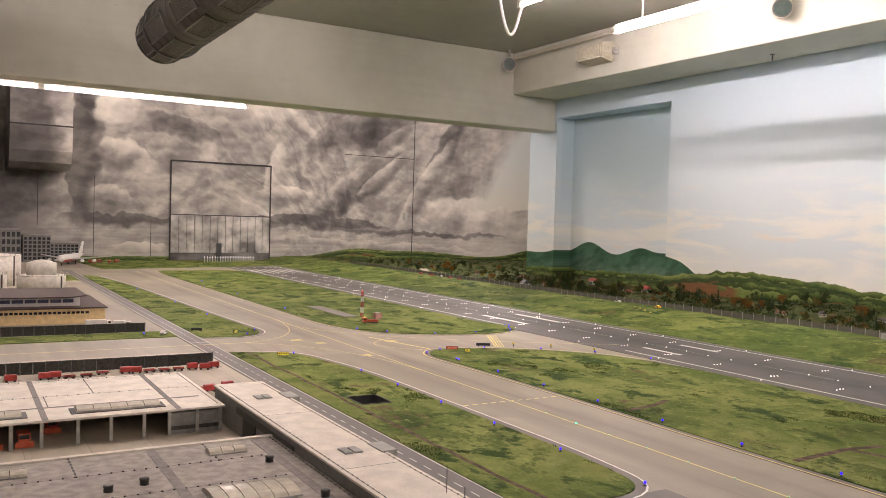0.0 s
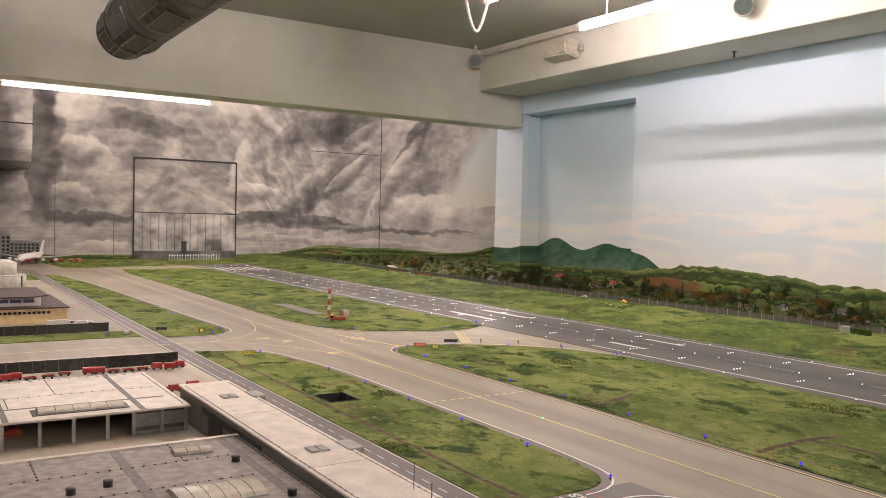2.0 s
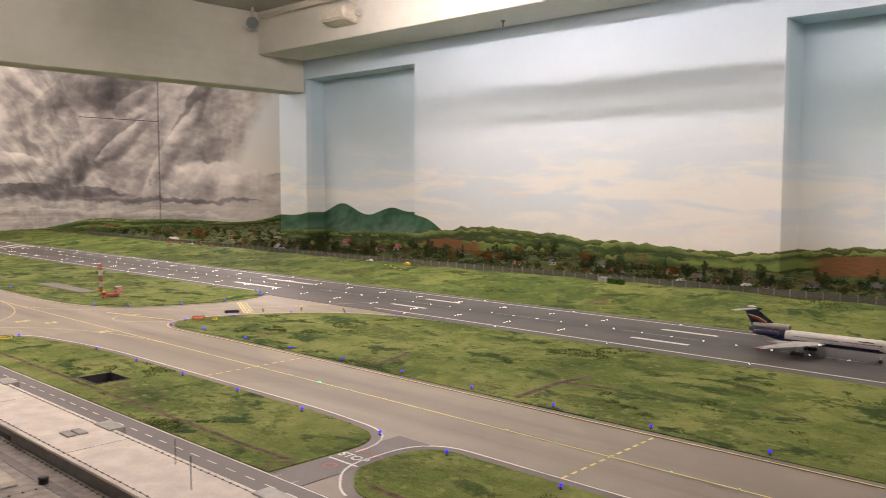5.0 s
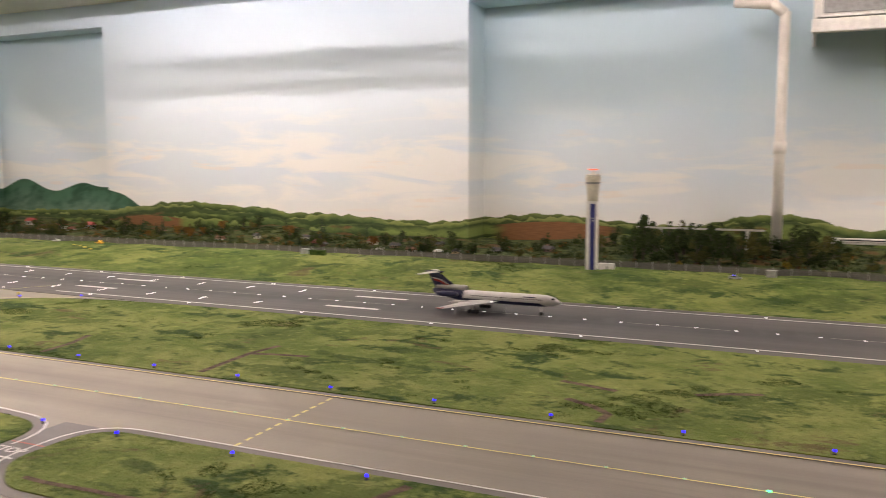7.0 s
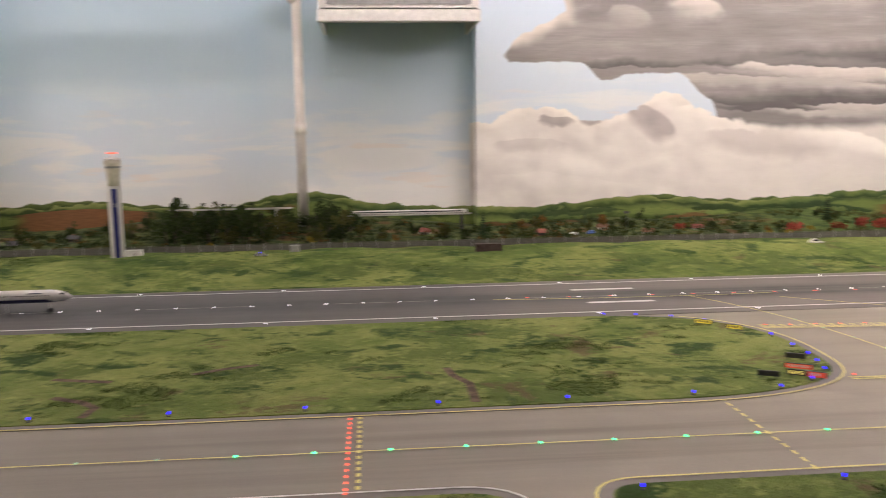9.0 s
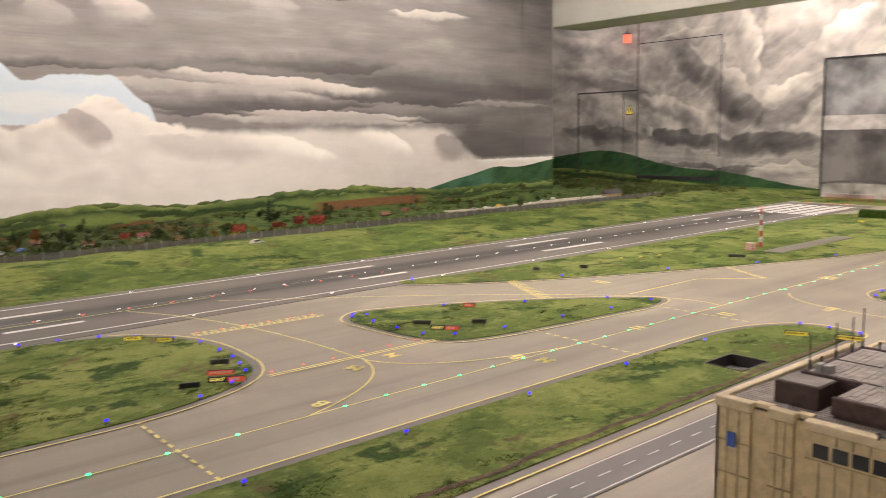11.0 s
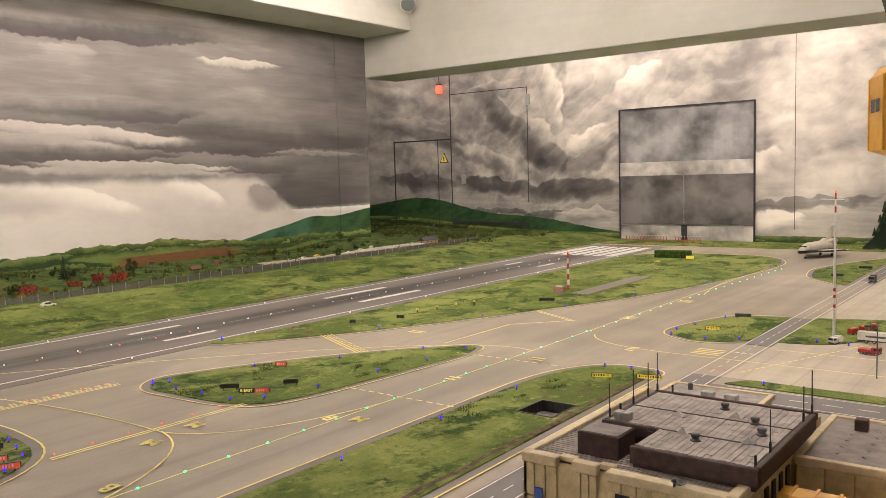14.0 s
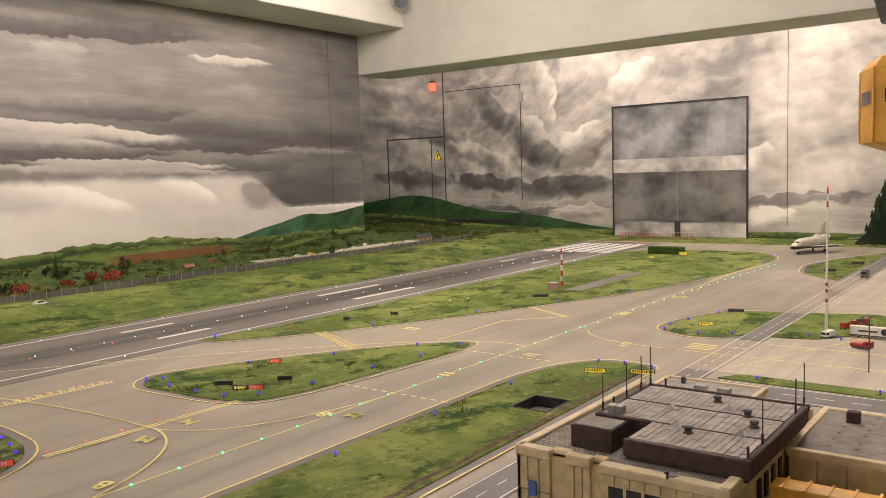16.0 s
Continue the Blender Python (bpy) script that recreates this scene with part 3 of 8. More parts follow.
def mural_north():
    s = Sh("storm_mural_north")
    u, z = s.x, s.z
    v = storm(s, u, z, 3.96, 0.1, 0.57, DARK_NORTH + LIGHT_NORTH, 2.0)
    c = s.ramp(v, STORM)
    pale = s.ramp(s.add(s.mul(z, 0.5), s.mul(s.noise(s.vec(u, s.mul(z, 4), 0.0), 1.2, 5), 0.3)), [(0.1, (0.80, 0.74, 0.63)), (0.6, (0.74, 0.73, 0.66)), (1.0, (0.66, 0.71, 0.70))])
    c = s.mix(s.step(s.add(u, s.mul(s.noise(s.vec(s.mul(u, 1.5), s.mul(z, 0.5), 8.0), 2.5, 5), 0.5), s.mul(z, -0.6)), 6.45, 6.85), c, s.mix(s.step(s.sub(s.add(0.60, s.mul(s.billow(s.vec(u, z, 3.0), 4.0, 1.0), 0.35)), z), 0.0, 0.05), pale, s.ramp(s.add(v, 0.18), STORM)))
    jag = s.mul(s.sub(s.noise(s.vec(u, 0.0, 0.0), 9, 6, 0.6), 0.5), 0.03)
    hill = s.add(0.05, s.bell(u, 4.9, 0.5, 0.10), s.bell(u, 5.9, 0.8, 0.09), s.bell(u, 8.2, 0.6, 0.16), jag)
    c = s.mix(s.step(s.sub(hill, z), -0.004, 0.004), c, woods(s, u, z, hill, 5.0))
    return paint_finish(s, c)


def mural_south():
    s = Sh("storm_mural_south")
    u, z = s.x, s.z
    v = storm(s, u, z, 3.93, -0.1, 0.58, DARK_SOUTH + LIGHT_SOUTH + TONGUE_SOUTH, 11.0)
    # pale column at u 1.85: lamplight on the wall, put into the paint value
    v = s.add(v, s.spot(u, z, 1.85, 1.0, 0.32, 0.9, 0.28))
    c = s.ramp(v, STORM)
    jag = s.mul(s.sub(s.noise(s.vec(u, 0.0, 0.0), 7, 6, 0.6), 0.5), 0.03)
    mount = s.add(0.05, s.bell(u, 5.65, 0.85, 0.31), s.bell(u, 7.0, 0.8, 0.18), s.bell(u, 4.3, 0.6, 0.11), jag)
    c = s.mix(s.step(s.sub(mount, z), -0.004, 0.004), c, ridge_paint(s, u, z, mount))
    hill = s.add(0.05, s.bell(u, 6.2, 1.2, 0.13), s.mul(jag, 0.8))
    c = s.mix(s.step(s.sub(hill, z), -0.004, 0.004), c, woods(s, u, z, hill, 5.0))
    return paint_finish(s, c)


M_EAST, M_NORTH, M_SOUTH = mural_east(), mural_north(), mural_south()

# ---------------------------------------------------------------- building blocks
from mathutils.geometry import tessellate_polygon


def part(name, bm, material, parent=None, label="", smooth=False):
    """Link a bmesh as one mesh object, under a thing or a part."""
    me = bpy.data.meshes.new(name)
    bm.normal_update()
    bm.to_mesh(me)
    bm.free()
    if smooth:
        me.polygons.foreach_set("use_smooth", [True] * len(me.polygons))
    me.materials.append(material)
    ob = new(name, me)
    if parent:
        ob.parent = parent
    if label:
        ob["label"] = label
    return ob


def thing(name, label, category, at=(0, 0, 0), turn=0.0, group="", kind=""):
    ob = new(name)
    ob.empty_display_size = 0.02
    ob.matrix_basis = pose(*at, 0, 0, turn)
    return tagged(ob, label, category, group, kind)


def B(*boxes, bevel=0.0):
    """A bmesh of boxes (x0, x1, y0, y1, z0, z1)."""
    bm = bmesh.new()
    for x0, x1, y0, y1, z0, z1 in boxes:
        v = [bm.verts.new((x, y, z)) for z in (z0, z1) for x, y in ((x0, y0), (x1, y0), (x1, y1), (x0, y1))]
        for f in ((3, 2, 1, 0), (4, 5, 6, 7), (0, 1, 5, 4), (1, 2, 6, 5), (2, 3, 7, 6), (3, 0, 4, 7)):
            bm.faces.new([v[i] for i in f])
    if bevel:
        bmesh.ops.bevel(bm, geom=bm.edges[:], offset=bevel, segments=2, affect="EDGES", profile=0.6)
    return bm


def lathe(profile, n=20, axis="z", at=(0, 0, 0), bm=None):
    """A turned body: profile of (radius, height) along an axis."""
    bm = bm or bmesh.new()
    rings = []
    for r, h in profile:
        ring = []
        for i in range(n):
            a = 2 * math.pi * i / n
            p = (r * math.cos(a), r * math.sin(a), h)
            p = p if axis == "z" else ((h, p[0], p[1]) if axis == "x" else (p[1], h, p[0]))
            ring.append(bm.verts.new((p[0] + at[0], p[1] + at[1], p[2] + at[2])))
        rings.append(ring)
    for a, b in zip(rings, rings[1:]):
        for i in range(n):
            bm.faces.new((a[i], a[(i + 1) % n], b[(i + 1) % n], b[i]))
    bm.faces.new(rings[0][::-1])
    bm.faces.new(rings[-1])
    return bm


def rod(a, b, r, n=8, bm=None):
    """A round bar between two points."""
    bm = bm or bmesh.new()
    a, b = Vector(a), Vector(b)
    q = (b - a).to_track_quat("Z", "Y").to_matrix()
    ends = []
    for p in (a, b):
        ends.append([bm.verts.new(p + q @ Vector((r * math.cos(2 * math.pi * i / n), r * math.sin(2 * math.pi * i / n), 0))) for i in range(n)])
    for i in range(n):
        bm.faces.new((ends[0][i], ends[0][(i + 1) % n], ends[1][(i + 1) % n], ends[1][i]))
    bm.faces.new(ends[0][::-1])
    bm.faces.new(ends[1])
    return bm


def prism(pts, z0, z1, bm=None):
    bm = bm or bmesh.new()
    lo, hi = [bm.verts.new((x, y, z0)) for x, y in pts], [bm.verts.new((x, y, z1)) for x, y in pts]
    n = len(pts)
    for i in range(n):
        bm.faces.new((lo[i], lo[(i + 1) % n], hi[(i + 1) % n], hi[i]))
    bm.faces.new(lo[::-1])
    bm.faces.new(hi)
    bmesh.ops.recalc_face_normals(bm, faces=bm.faces[:])
    return bm


def rounded(corners, steps=7):
    """A closed outline from corners (x, y, radius)."""
    out = []
    n = len(corners)
    for i, (x, y, r) in enumerate(corners):
        p, a, b = Vector((x, y)), Vector(corners[i - 1][:2]), Vector(corners[(i + 1) % n][:2])
        if r <= 0:
            out.append((x, y))
            continue
        da, db = (a - p), (b - p)
        r1 = min(r, da.length * 0.49)
        r2 = min(r, db.length * 0.49)
        s0, s1 = p + da.normalized() * r1, p + db.normalized() * r2
        for k in range(steps + 1):
            t = k / steps
            q = s0 * (1 - t) ** 2 + p * 2 * t * (1 - t) + s1 * t * t
            out.append((q.x, q.y))
    return out


def stripe(pts, width, z, bm=None):
    """A flat painted line along points."""
    bm = bm or bmesh.new()
    row = []
    n = len(pts)
    for i in range(n):
        a, b = Vector(pts[max(0, i - 1)]), Vector(pts[min(n - 1, i + 1)])
        d = (b - a).normalized()
        w = Vector((-d.y, d.x)) * width / 2
        p = Vector(pts[i])
        row.append((bm.verts.new((*(p + w), z)), bm.verts.new((*(p - w), z))))
    for (a, b), (c, d) in zip(row, row[1:]):
        bm.faces.new((b, d, c, a))
    return bm


def dashes(a, b, width, on, off, z):
    a, b = Vector(a), Vector(b)
    bm, length, d = bmesh.new(), (b - a).length, (b - a).normalized()
    s = 0.0
    while s < length:
        stripe([a + d * s, a + d * min(length, s + on)], width, z, bm)
        s += on + off
    return bm


def inside(pts, x, y):
    hit = np.zeros(np.shape(x), bool)
    for (x0, y0), (x1, y1) in zip(pts, pts[1:] + pts[:1]):
        c = ((y0 > y) != (y1 > y)) & (x < (x1 - x0) * (y - y0) / ((y1 - y0) or 1e-9) + x0)
        hit ^= c
    return hit


# ---------------------------------------------------------------- setting
XW, YN, YS = 4.82, 11.04, -6.83
FLOORW = -3.0
slabs = [(FLOORW, 1.2, YS, YN, -0.05, 0.0), (1.34, 9.0, YS, YN, -0.05, 0.0), (1.2, 1.34, YS, -1.96, -0.05, 0.0), (1.2, 1.34, -1.80, 2.77, -0.05, 0.0), (1.2, 1.34, 2.93, YN, -0.05, 0.0)]
tagged(part("ground", B(*slabs), M_TARMAC), "pale weathered concrete pavement of a model airport", "ground", kind="structure")
tagged(part("floor", B((FLOORW, 9.0, YS - 0.2, YN + 0.2, -1.15, -1.1)), M_CEIL), "grey floor under the model", "floor", kind="structure")
tagged(part("wall_north", B((FLOORW, 9.2, YN, YN + 0.2, -1.1, CEIL)), M_NORTH), "wall painted with dark grey storm clouds above low hills", "wall", kind="structure")
tagged(part("wall_south", B((FLOORW, 9.2, YS - 0.2, YS, -1.1, CEIL)), M_SOUTH), "wall painted with grey storm clouds and a green mountain", "wall", kind="structure")
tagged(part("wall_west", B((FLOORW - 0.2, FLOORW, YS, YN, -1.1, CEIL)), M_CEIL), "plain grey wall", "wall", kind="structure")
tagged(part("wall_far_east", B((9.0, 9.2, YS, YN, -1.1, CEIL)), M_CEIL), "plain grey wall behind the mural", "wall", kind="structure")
# mural wall with its two recesses
N1A, N1B, N1T = 5.10, 6.48, 1.54
N2A, N2B, N2M, N2T = -0.47, 2.22, 0.71, 1.50
wall = B((XW, XW + 0.45, N1B, 6.88, -0.05, CEIL), (XW, XW + 0.45, N1A, N1B, N1T, CEIL), (XW, XW + 0.45, N2B, N1A, -0.05, CEIL), (XW, XW + 0.45, N2A, N2B, N2T, CEIL),
         (XW, XW + 0.45, -5.1, N2A, -0.05, CEIL), (XW + 0.2, XW + 0.45, N1A, N1B, -0.05, N1T), (XW + 0.26, XW + 0.45, N2M, N2B, -0.05, N2T), (XW + 0.14, XW + 0.45, N2A, N2M, -0.05, N2T))
tagged(part("wall_east", wall, M_EAST), "wall painted as a pale blue sky over wooded hills, with two recesses", "wall", kind="structure")
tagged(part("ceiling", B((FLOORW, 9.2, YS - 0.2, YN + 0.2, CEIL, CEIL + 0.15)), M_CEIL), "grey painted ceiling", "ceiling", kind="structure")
tagged(part("beam_north", B((FLOORW, XW - 0.003, 6.5, 6.74, 1.42, CEIL), bevel=0.012), M_BEAM), "grey-green painted concrete ceiling beam, pitted", "beam", kind="structure")
tagged(part("beam_south", B((FLOORW, XW + 0.02, -5.5, -5.1, 1.39, CEIL), bevel=0.012), M_BEAM), "off-white painted concrete ceiling beam, pitted", "beam", kind="structure")
tagged(part("beam_east", B((4.33, XW - 0.002, -5.097, 6.497, 1.70, CEIL), bevel=0.012), M_BEAM), "off-white painted ceiling beam along the mural", "beam", kind="structure")


# ---------------------------------------------------------------- pavements
runway = tagged(part("runway", B((2.74, 3.39, -6.2, 9.75, 0.0, 0.0016)), M_RUNWAY), "dark grey asphalt runway with rubber streaks", "runway", kind="structure")
Z1 = 0.0024
for x in (2.80, 3.33):
    part("edge_line", stripe([(x, -5.9), (x, 3.35 if x < 3 else 9.6)], 0.011, Z1), M_WHITE, runway, "white painted edge line")
part("edge_line", stripe([(2.80, 4.3), (2.80, 9.6)], 0.011, Z1), M_WHITE, runway, "white painted edge line")
for y0, n in ((4.77, 0.45), (3.39, 0.235), (2.06, 0.235), (-0.61, 0.235), (-1.91, 0.235), (-2.98, 0.45), (-4.62, 0.2)):
    for x in (2.952, 3.193):
        w = 0.034 if n > 0.3 else 0.026
        part("touchdown_bar", stripe([(x, y0 - n), (x, y0)], w, Z1), M_WHITE, runway, "white painted touchdown bar")
for i in range(6):
    for ya in (8.7, -6.06):
        part("threshold_bar", stripe([(2.84 + 0.088 * i, ya), (2.84 + 0.088 * i, ya + (0.5 if ya > 0 else 0.7))], 0.04 if ya > 0 else 0.062, Z1), M_WHITE, runway, "white painted threshold bar")
part("centre_line", dashes((3.066, -5.2), (3.066, 8.6), 0.0045, 0.34, 0.3, Z1), M_FADED, runway, "broken white centre line")

road = tagged(part("service_road", B((1.03, 1.118, -6.4, -4.72, 0.0, 0.0014), (1.03, 1.118, -3.48, -2.9, 0.0, 0.0014), (1.03, 1.118, -2.42, 9.2, 0.0, 0.0014)), M_ROAD), "grey asphalt service road", "road", kind="structure")
for x in (1.036, 1.112):
    part("edge_line", stripe([(x, -6.3), (x, 9.1)], 0.0035, Z1), M_WHITE, road)
part("centre_line", dashes((1.074, -6.3), (1.074, 9.1), 0.003, 0.034, 0.034, Z1), M_WHITE, road)

# ---------------------------------------------------------------- grass
ISLANDS = {
    "a": [(1.118, 1.81, 0.0), (1.44, 1.80, 0.12), (1.465, 2.1, 0.1), (1.455, 3.3, 0.2), (1.37, 3.8, 0.14), (1.118, 3.90, 0.02)],
    "b": [(1.16, -0.1, 0.02), (1.465, -0.1, 0.1), (1.465, 1.70, 0.1), (1.25, 1.70, 0.05), (1.16, 1.6, 0.05)],
    "c": [(1.20, -2.38, 0.03), (1.36, -2.40, 0.1), (1.475, -2.2, 0.2), (1.47, -0.24, 0.07), (1.17, -0.26, 0.03)],
    "d": [(1.118, 4.36, 0.03), (1.33, 4.32, 0.1), (1.45, 4.45, 0.12), (1.40, 5.4, 0.3), (1.33, 7.3, 0.4), (1.22, 8.42, 0.06), (1.118, 8.45, 0.02)],
    "e": [(1.85, 4.60, 0.35), (1.98, 4.22, 0.3), (2.35, 4.06, 0.3), (2.60, 4.04, 0.2), (2.83, 4.22, 0.12), (2.735, 4.5, 0.1), (2.735, 8.9, 0.1), (2.6, 9.12, 0.1), (1.9, 9.08, 0.05), (1.85, 8.6, 0.2)],
    "f": [(1.895, -0.72, 0.2), (2.02, -0.99, 0.14), (2.42, -1.03, 0.2), (2.66, -0.88, 0.2), (2.735, -0.62, 0.2), (2.735, 2.75, 0.4), (2.66, 3.22, 0.3), (2.46, 3.48, 0.3), (2.16, 3.66, 0.3), (1.97, 3.68, 0.1), (1.87, 3.56, 0.1), (1.895, 3.0, 0.3)],
    "g": [(1.87, -2.44, 0.08), (1.83, -2.3, 0.08), (1.90, -1.55, 0.25), (2.02, -1.47, 0.1), (2.36, -1.45, 0.06), (2.44, -1.54, 0.06), (2.35, -1.78, 0.25), (2.1, -2.2, 0.3)],
    "h": [(2.8, -1.97, 0.04), (2.735, -2.3, 0.2), (2.735, -5.5, 0.2), (2.5, -5.75, 0.15), (1.85, -5.75, 0.2), (1.66, -5.4, 0.2), (1.68, -4.7, 0.3), (1.85, -3.8, 0.5), (2.15, -3.0, 0.5), (2.45, -2.35, 0.4), (2.72, -1.97, 0.1)],
    "i": [(1.118, -2.95, 0.02), (1.25, -2.86, 0.08), (1.42, -2.95, 0.1), (1.40, -3.15, 0.1), (1.31, -3.42, 0.1), (1.118, -3.47, 0.02)],
    "j": [(1.03, -2.97, 0.02), (1.03, -3.5, 0.02), (0.78, -3.58, 0.06), (0.72, -3.25, 0.06), (0.88, -3.0, 0.06)],
    "k": [(1.14, -4.5, 0.03), (1.36, -4.75, 0.12), (1.42, -5.1, 0.1), (1.33, -5.5, 0.12), (1.14, -5.95, 0.05)],
    "l": [(1.0, -2.35, 0.01), (0.95, -2.42, 0.02), (0.2, -2.40, 0.02), (0.2, -2.345, 0.02)],
    "m": [(1.03, 4.42, 0.01), (1.03, 4.62, 0.02), (0.1, 4.62, 0.02), (0.1, 4.42, 0.02)],
    "n": [(1.03, 7.9, 0.01), (1.03, 8.5, 0.02), (0.8, 8.5, 0.02), (0.85, 7.9, 0.02)],
    "o": [(1.42, 9.35, 0.05), (3.6, 9.95, 0.05), (3.6, 11.0, 0.02), (1.3, 11.0, 0.02)],
    "p": [(0.0, -6.3, 0.05), (3.39, -6.3, 0.05), (3.39, -6.8, 0.02), (0.0, -6.8, 0.02)],
}
LABELS = {"f": "large patchy green flock lawn with bare soil tracks", "g": "tapered green lawn island between taxiways", "h": "long green lawn between runway and taxiway", "e": "long green lawn beside the runway"}


# sunken pits in two of the lawns: centre, half width, half depth
PITS = {"c": (1.28, -1.88, 0.052, 0.062), "a": (1.26, 2.85, 0.052, 0.062)}


def plate(pts, key, z0, z1):
    """A flat slab with an outline, cut open where a pit lies in it."""
    loops = [[(x, y) for x, y in pts]]
    if key in PITS:
        x, y, w, d = PITS[key]
        loops.append([(x - w, y - d), (x - w, y + d), (x + w, y + d), (x + w, y - d)])
    bm = bmesh.new()
    flat = [p for loop in loops for p in loop]
    lo, hi = [bm.verts.new((x, y, z0)) for x, y in flat], [bm.verts.new((x, y, z1)) for x, y in flat]
    for tri in tessellate_polygon([[Vector((x, y, 0)) for x, y in loop] for loop in loops]):
        if len(set(tri)) == 3:
            bm.faces.new([hi[k] for k in tri])
    k = 0
    for loop in loops:
        n = len(loop)
        for i in range(n):
            bm.faces.new((lo[k + i], lo[k + (i + 1) % n], hi[k + (i + 1) % n], hi[k + i]))
        k += n
    bmesh.ops.recalc_face_normals(bm, faces=bm.faces[:])
    for face in bm.faces:
        if abs(face.normal.z) > 0.5 and face.normal.z < 0:
            face.normal_flip()
    return bm


def lawn(key, corners):
    pts = rounded(corners)
    tagged(part("lawn", plate(pts, key, 0.0, 0.003), M_GRASS), LABELS.get(key, "short patchy green flock lawn beside the pavement"), "grass", kind="structure")
    return pts


OUTLINES = {k: lawn(k, c) for k, c in ISLANDS.items()}


def land(x, y):
    """Height of the bank beyond the runway and of the country behind it."""
    e = np.clip((x - 3.41) / 0.62, 0, 1)
    h = 0.058 * e * e * (3 - 2 * e) * np.where(x > 4.3, np.clip(1 - (x - 4.3) * np.clip((y - 6.9) / 1.5, 0, 1) * 0.5, 0.3, 1), 1)
    f = np.clip((x - 4.2) / 0.62, 0, 1)
    f = f * np.clip((7.6 - y) / 0.9, 0.0, 1.0) * np.clip((y + 6.0) / 0.8, 0.0, 1.0)
    return h + f * (0.045 + 0.02 * np.sin(2.1 * y) + 0.015 * np.sin(5.3 * y + 1))


def terrain():
    xs = np.concatenate([np.linspace(3.40, 4.84, 73), np.linspace(4.86, 9.0, 30)])
    ys = np.linspace(YS, YN, 420)
    X, Y = np.meshgrid(xs, ys)
    rng = np.random.RandomState(4)
    Z = land(X, Y) + np.clip((X - 3.41) / 0.1, 0, 1) * (0.006 * np.sin(9 * X + 4 * np.sin(2.3 * Y)) * np.sin(6.1 * Y) + 0.004 * rng.rand(*X.shape))
    Z = np.maximum(Z, 0.0028)
    Z = np.where(X <= 3.405, 0.001, Z)
    n, m = X.shape
    idx = np.arange(n * m).reshape(n, m)
    faces = np.stack([idx[:-1, :-1], idx[:-1, 1:], idx[1:, 1:], idx[1:, :-1]], -1).reshape(-1, 4)
    me = bpy.data.meshes.new("bank")
    me.from_pydata(np.stack([X, Y, Z], -1).reshape(-1, 3).tolist(), [], faces.tolist())
    me.polygons.foreach_set("use_smooth", [True] * len(me.polygons))
    me.materials.append(M_BERM)
    tagged(new("grass_bank", me), "green flock-covered bank and countryside behind the runway", "bank", kind="structure")


terrain()


# ---------------------------------------------------------------- fluorescent lights
TUBE_MATS = {}


def tube_mat(level):
    if level not in TUBE_MATS:
        TUBE_MATS[level] = glowing("glowing_tube", LAMP_COLOR, level)
    return TUBE_MATS[level]


M_TRAY = painted("white_lamp_enamel", (0.72, 0.72, 0.69), 0.4)
M_CAP = painted("lamp_cap", (0.75, 0.74, 0.7), 0.5)
for x, y, z, n, watts, way in TUBES:
    t = thing("fluorescent_light", "bare white fluorescent tube on a white batten", "light", (x, y, z), 90 if way == "x" else 0, group="fluorescent lights")
    part("tube", lathe([(0.009, -n / 2), (0.009, n / 2)], 12, "y", (0, 0, 0)), tube_mat(round(watts * 4.33 / n)), t, "glowing white tube", True)
    part("batten", B((-0.014, 0.014, -n / 2 - 0.03, n / 2 + 0.03, 0.022, 0.045), bevel=0.004), M_TRAY, t)
    for e in (-1, 1):
        part("end_cap", B((-0.016, 0.016, e * (n / 2 + 0.015) - 0.015, e * (n / 2 + 0.015) + 0.015, -0.013, 0.022), bevel=0.004), M_CAP, t)
        part("hanger", rod((0, e * n * 0.35, 0.045), (0, e * n * 0.35, CEIL - z), 0.005), M_CAP, t)

# ---------------------------------------------------------------- painted lines and small lights
def grown(pts, d):
    """An outline moved outwards by d."""
    area = sum(x0 * y1 - x1 * y0 for (x0, y0), (x1, y1) in zip(pts, pts[1:] + pts[:1]))
    sign, n, out = (1 if area > 0 else -1), len(pts), []
    for i in range(n):
        a, b = Vector(pts[i - 1]), Vector(pts[(i + 1) % n])
        e = (b - a)
        e = e.normalized() if e.length > 1e-6 else Vector((1, 0))
        out.append((pts[i][0] + sign * e.y * d, pts[i][1] - sign * e.x * d))
    return out


lines = thing("taxiway_markings", "yellow painted guide lines on the taxiways", "marking", kind="structure")
shoulders = thing("asphalt_shoulders", "dark asphalt shoulders round the lawns", "shoulder", kind="structure")
for key in "abcdefghik":
    pts = OUTLINES[key]
    ring = grown(pts, 0.026)
    part("shoulder", plate(ring, key, 0.0, 0.0009), M_SHOULDER, shoulders)
    closed = [p for p in ring + ring[:1]]
    run = []
    for x, y in closed + [(0, 0)]:
        ok = x > 1.14 and not (2.70 < x < 3.4)
        if ok:
            run.append((x, y))
        elif len(run) > 1:
            part("edge_line", stripe(run, 0.0052, 0.0026), M_WHITE if key in "adb" else M_YELLOW, lines)
            run = []
        else:
            run = []
X0 = 1.67
part("centre_line", stripe([(X0, -5.1), (X0, 9.0)], 0.0042, 0.0026), M_YELLOW, lines)


def curve(a, m, b, n=12):
    a, m, b = Vector(a), Vector(m), Vector(b)
    return [tuple(a * (1 - t) ** 2 + m * 2 * t * (1 - t) + b * t * t) for t in (i / n for i in range(n + 1))]


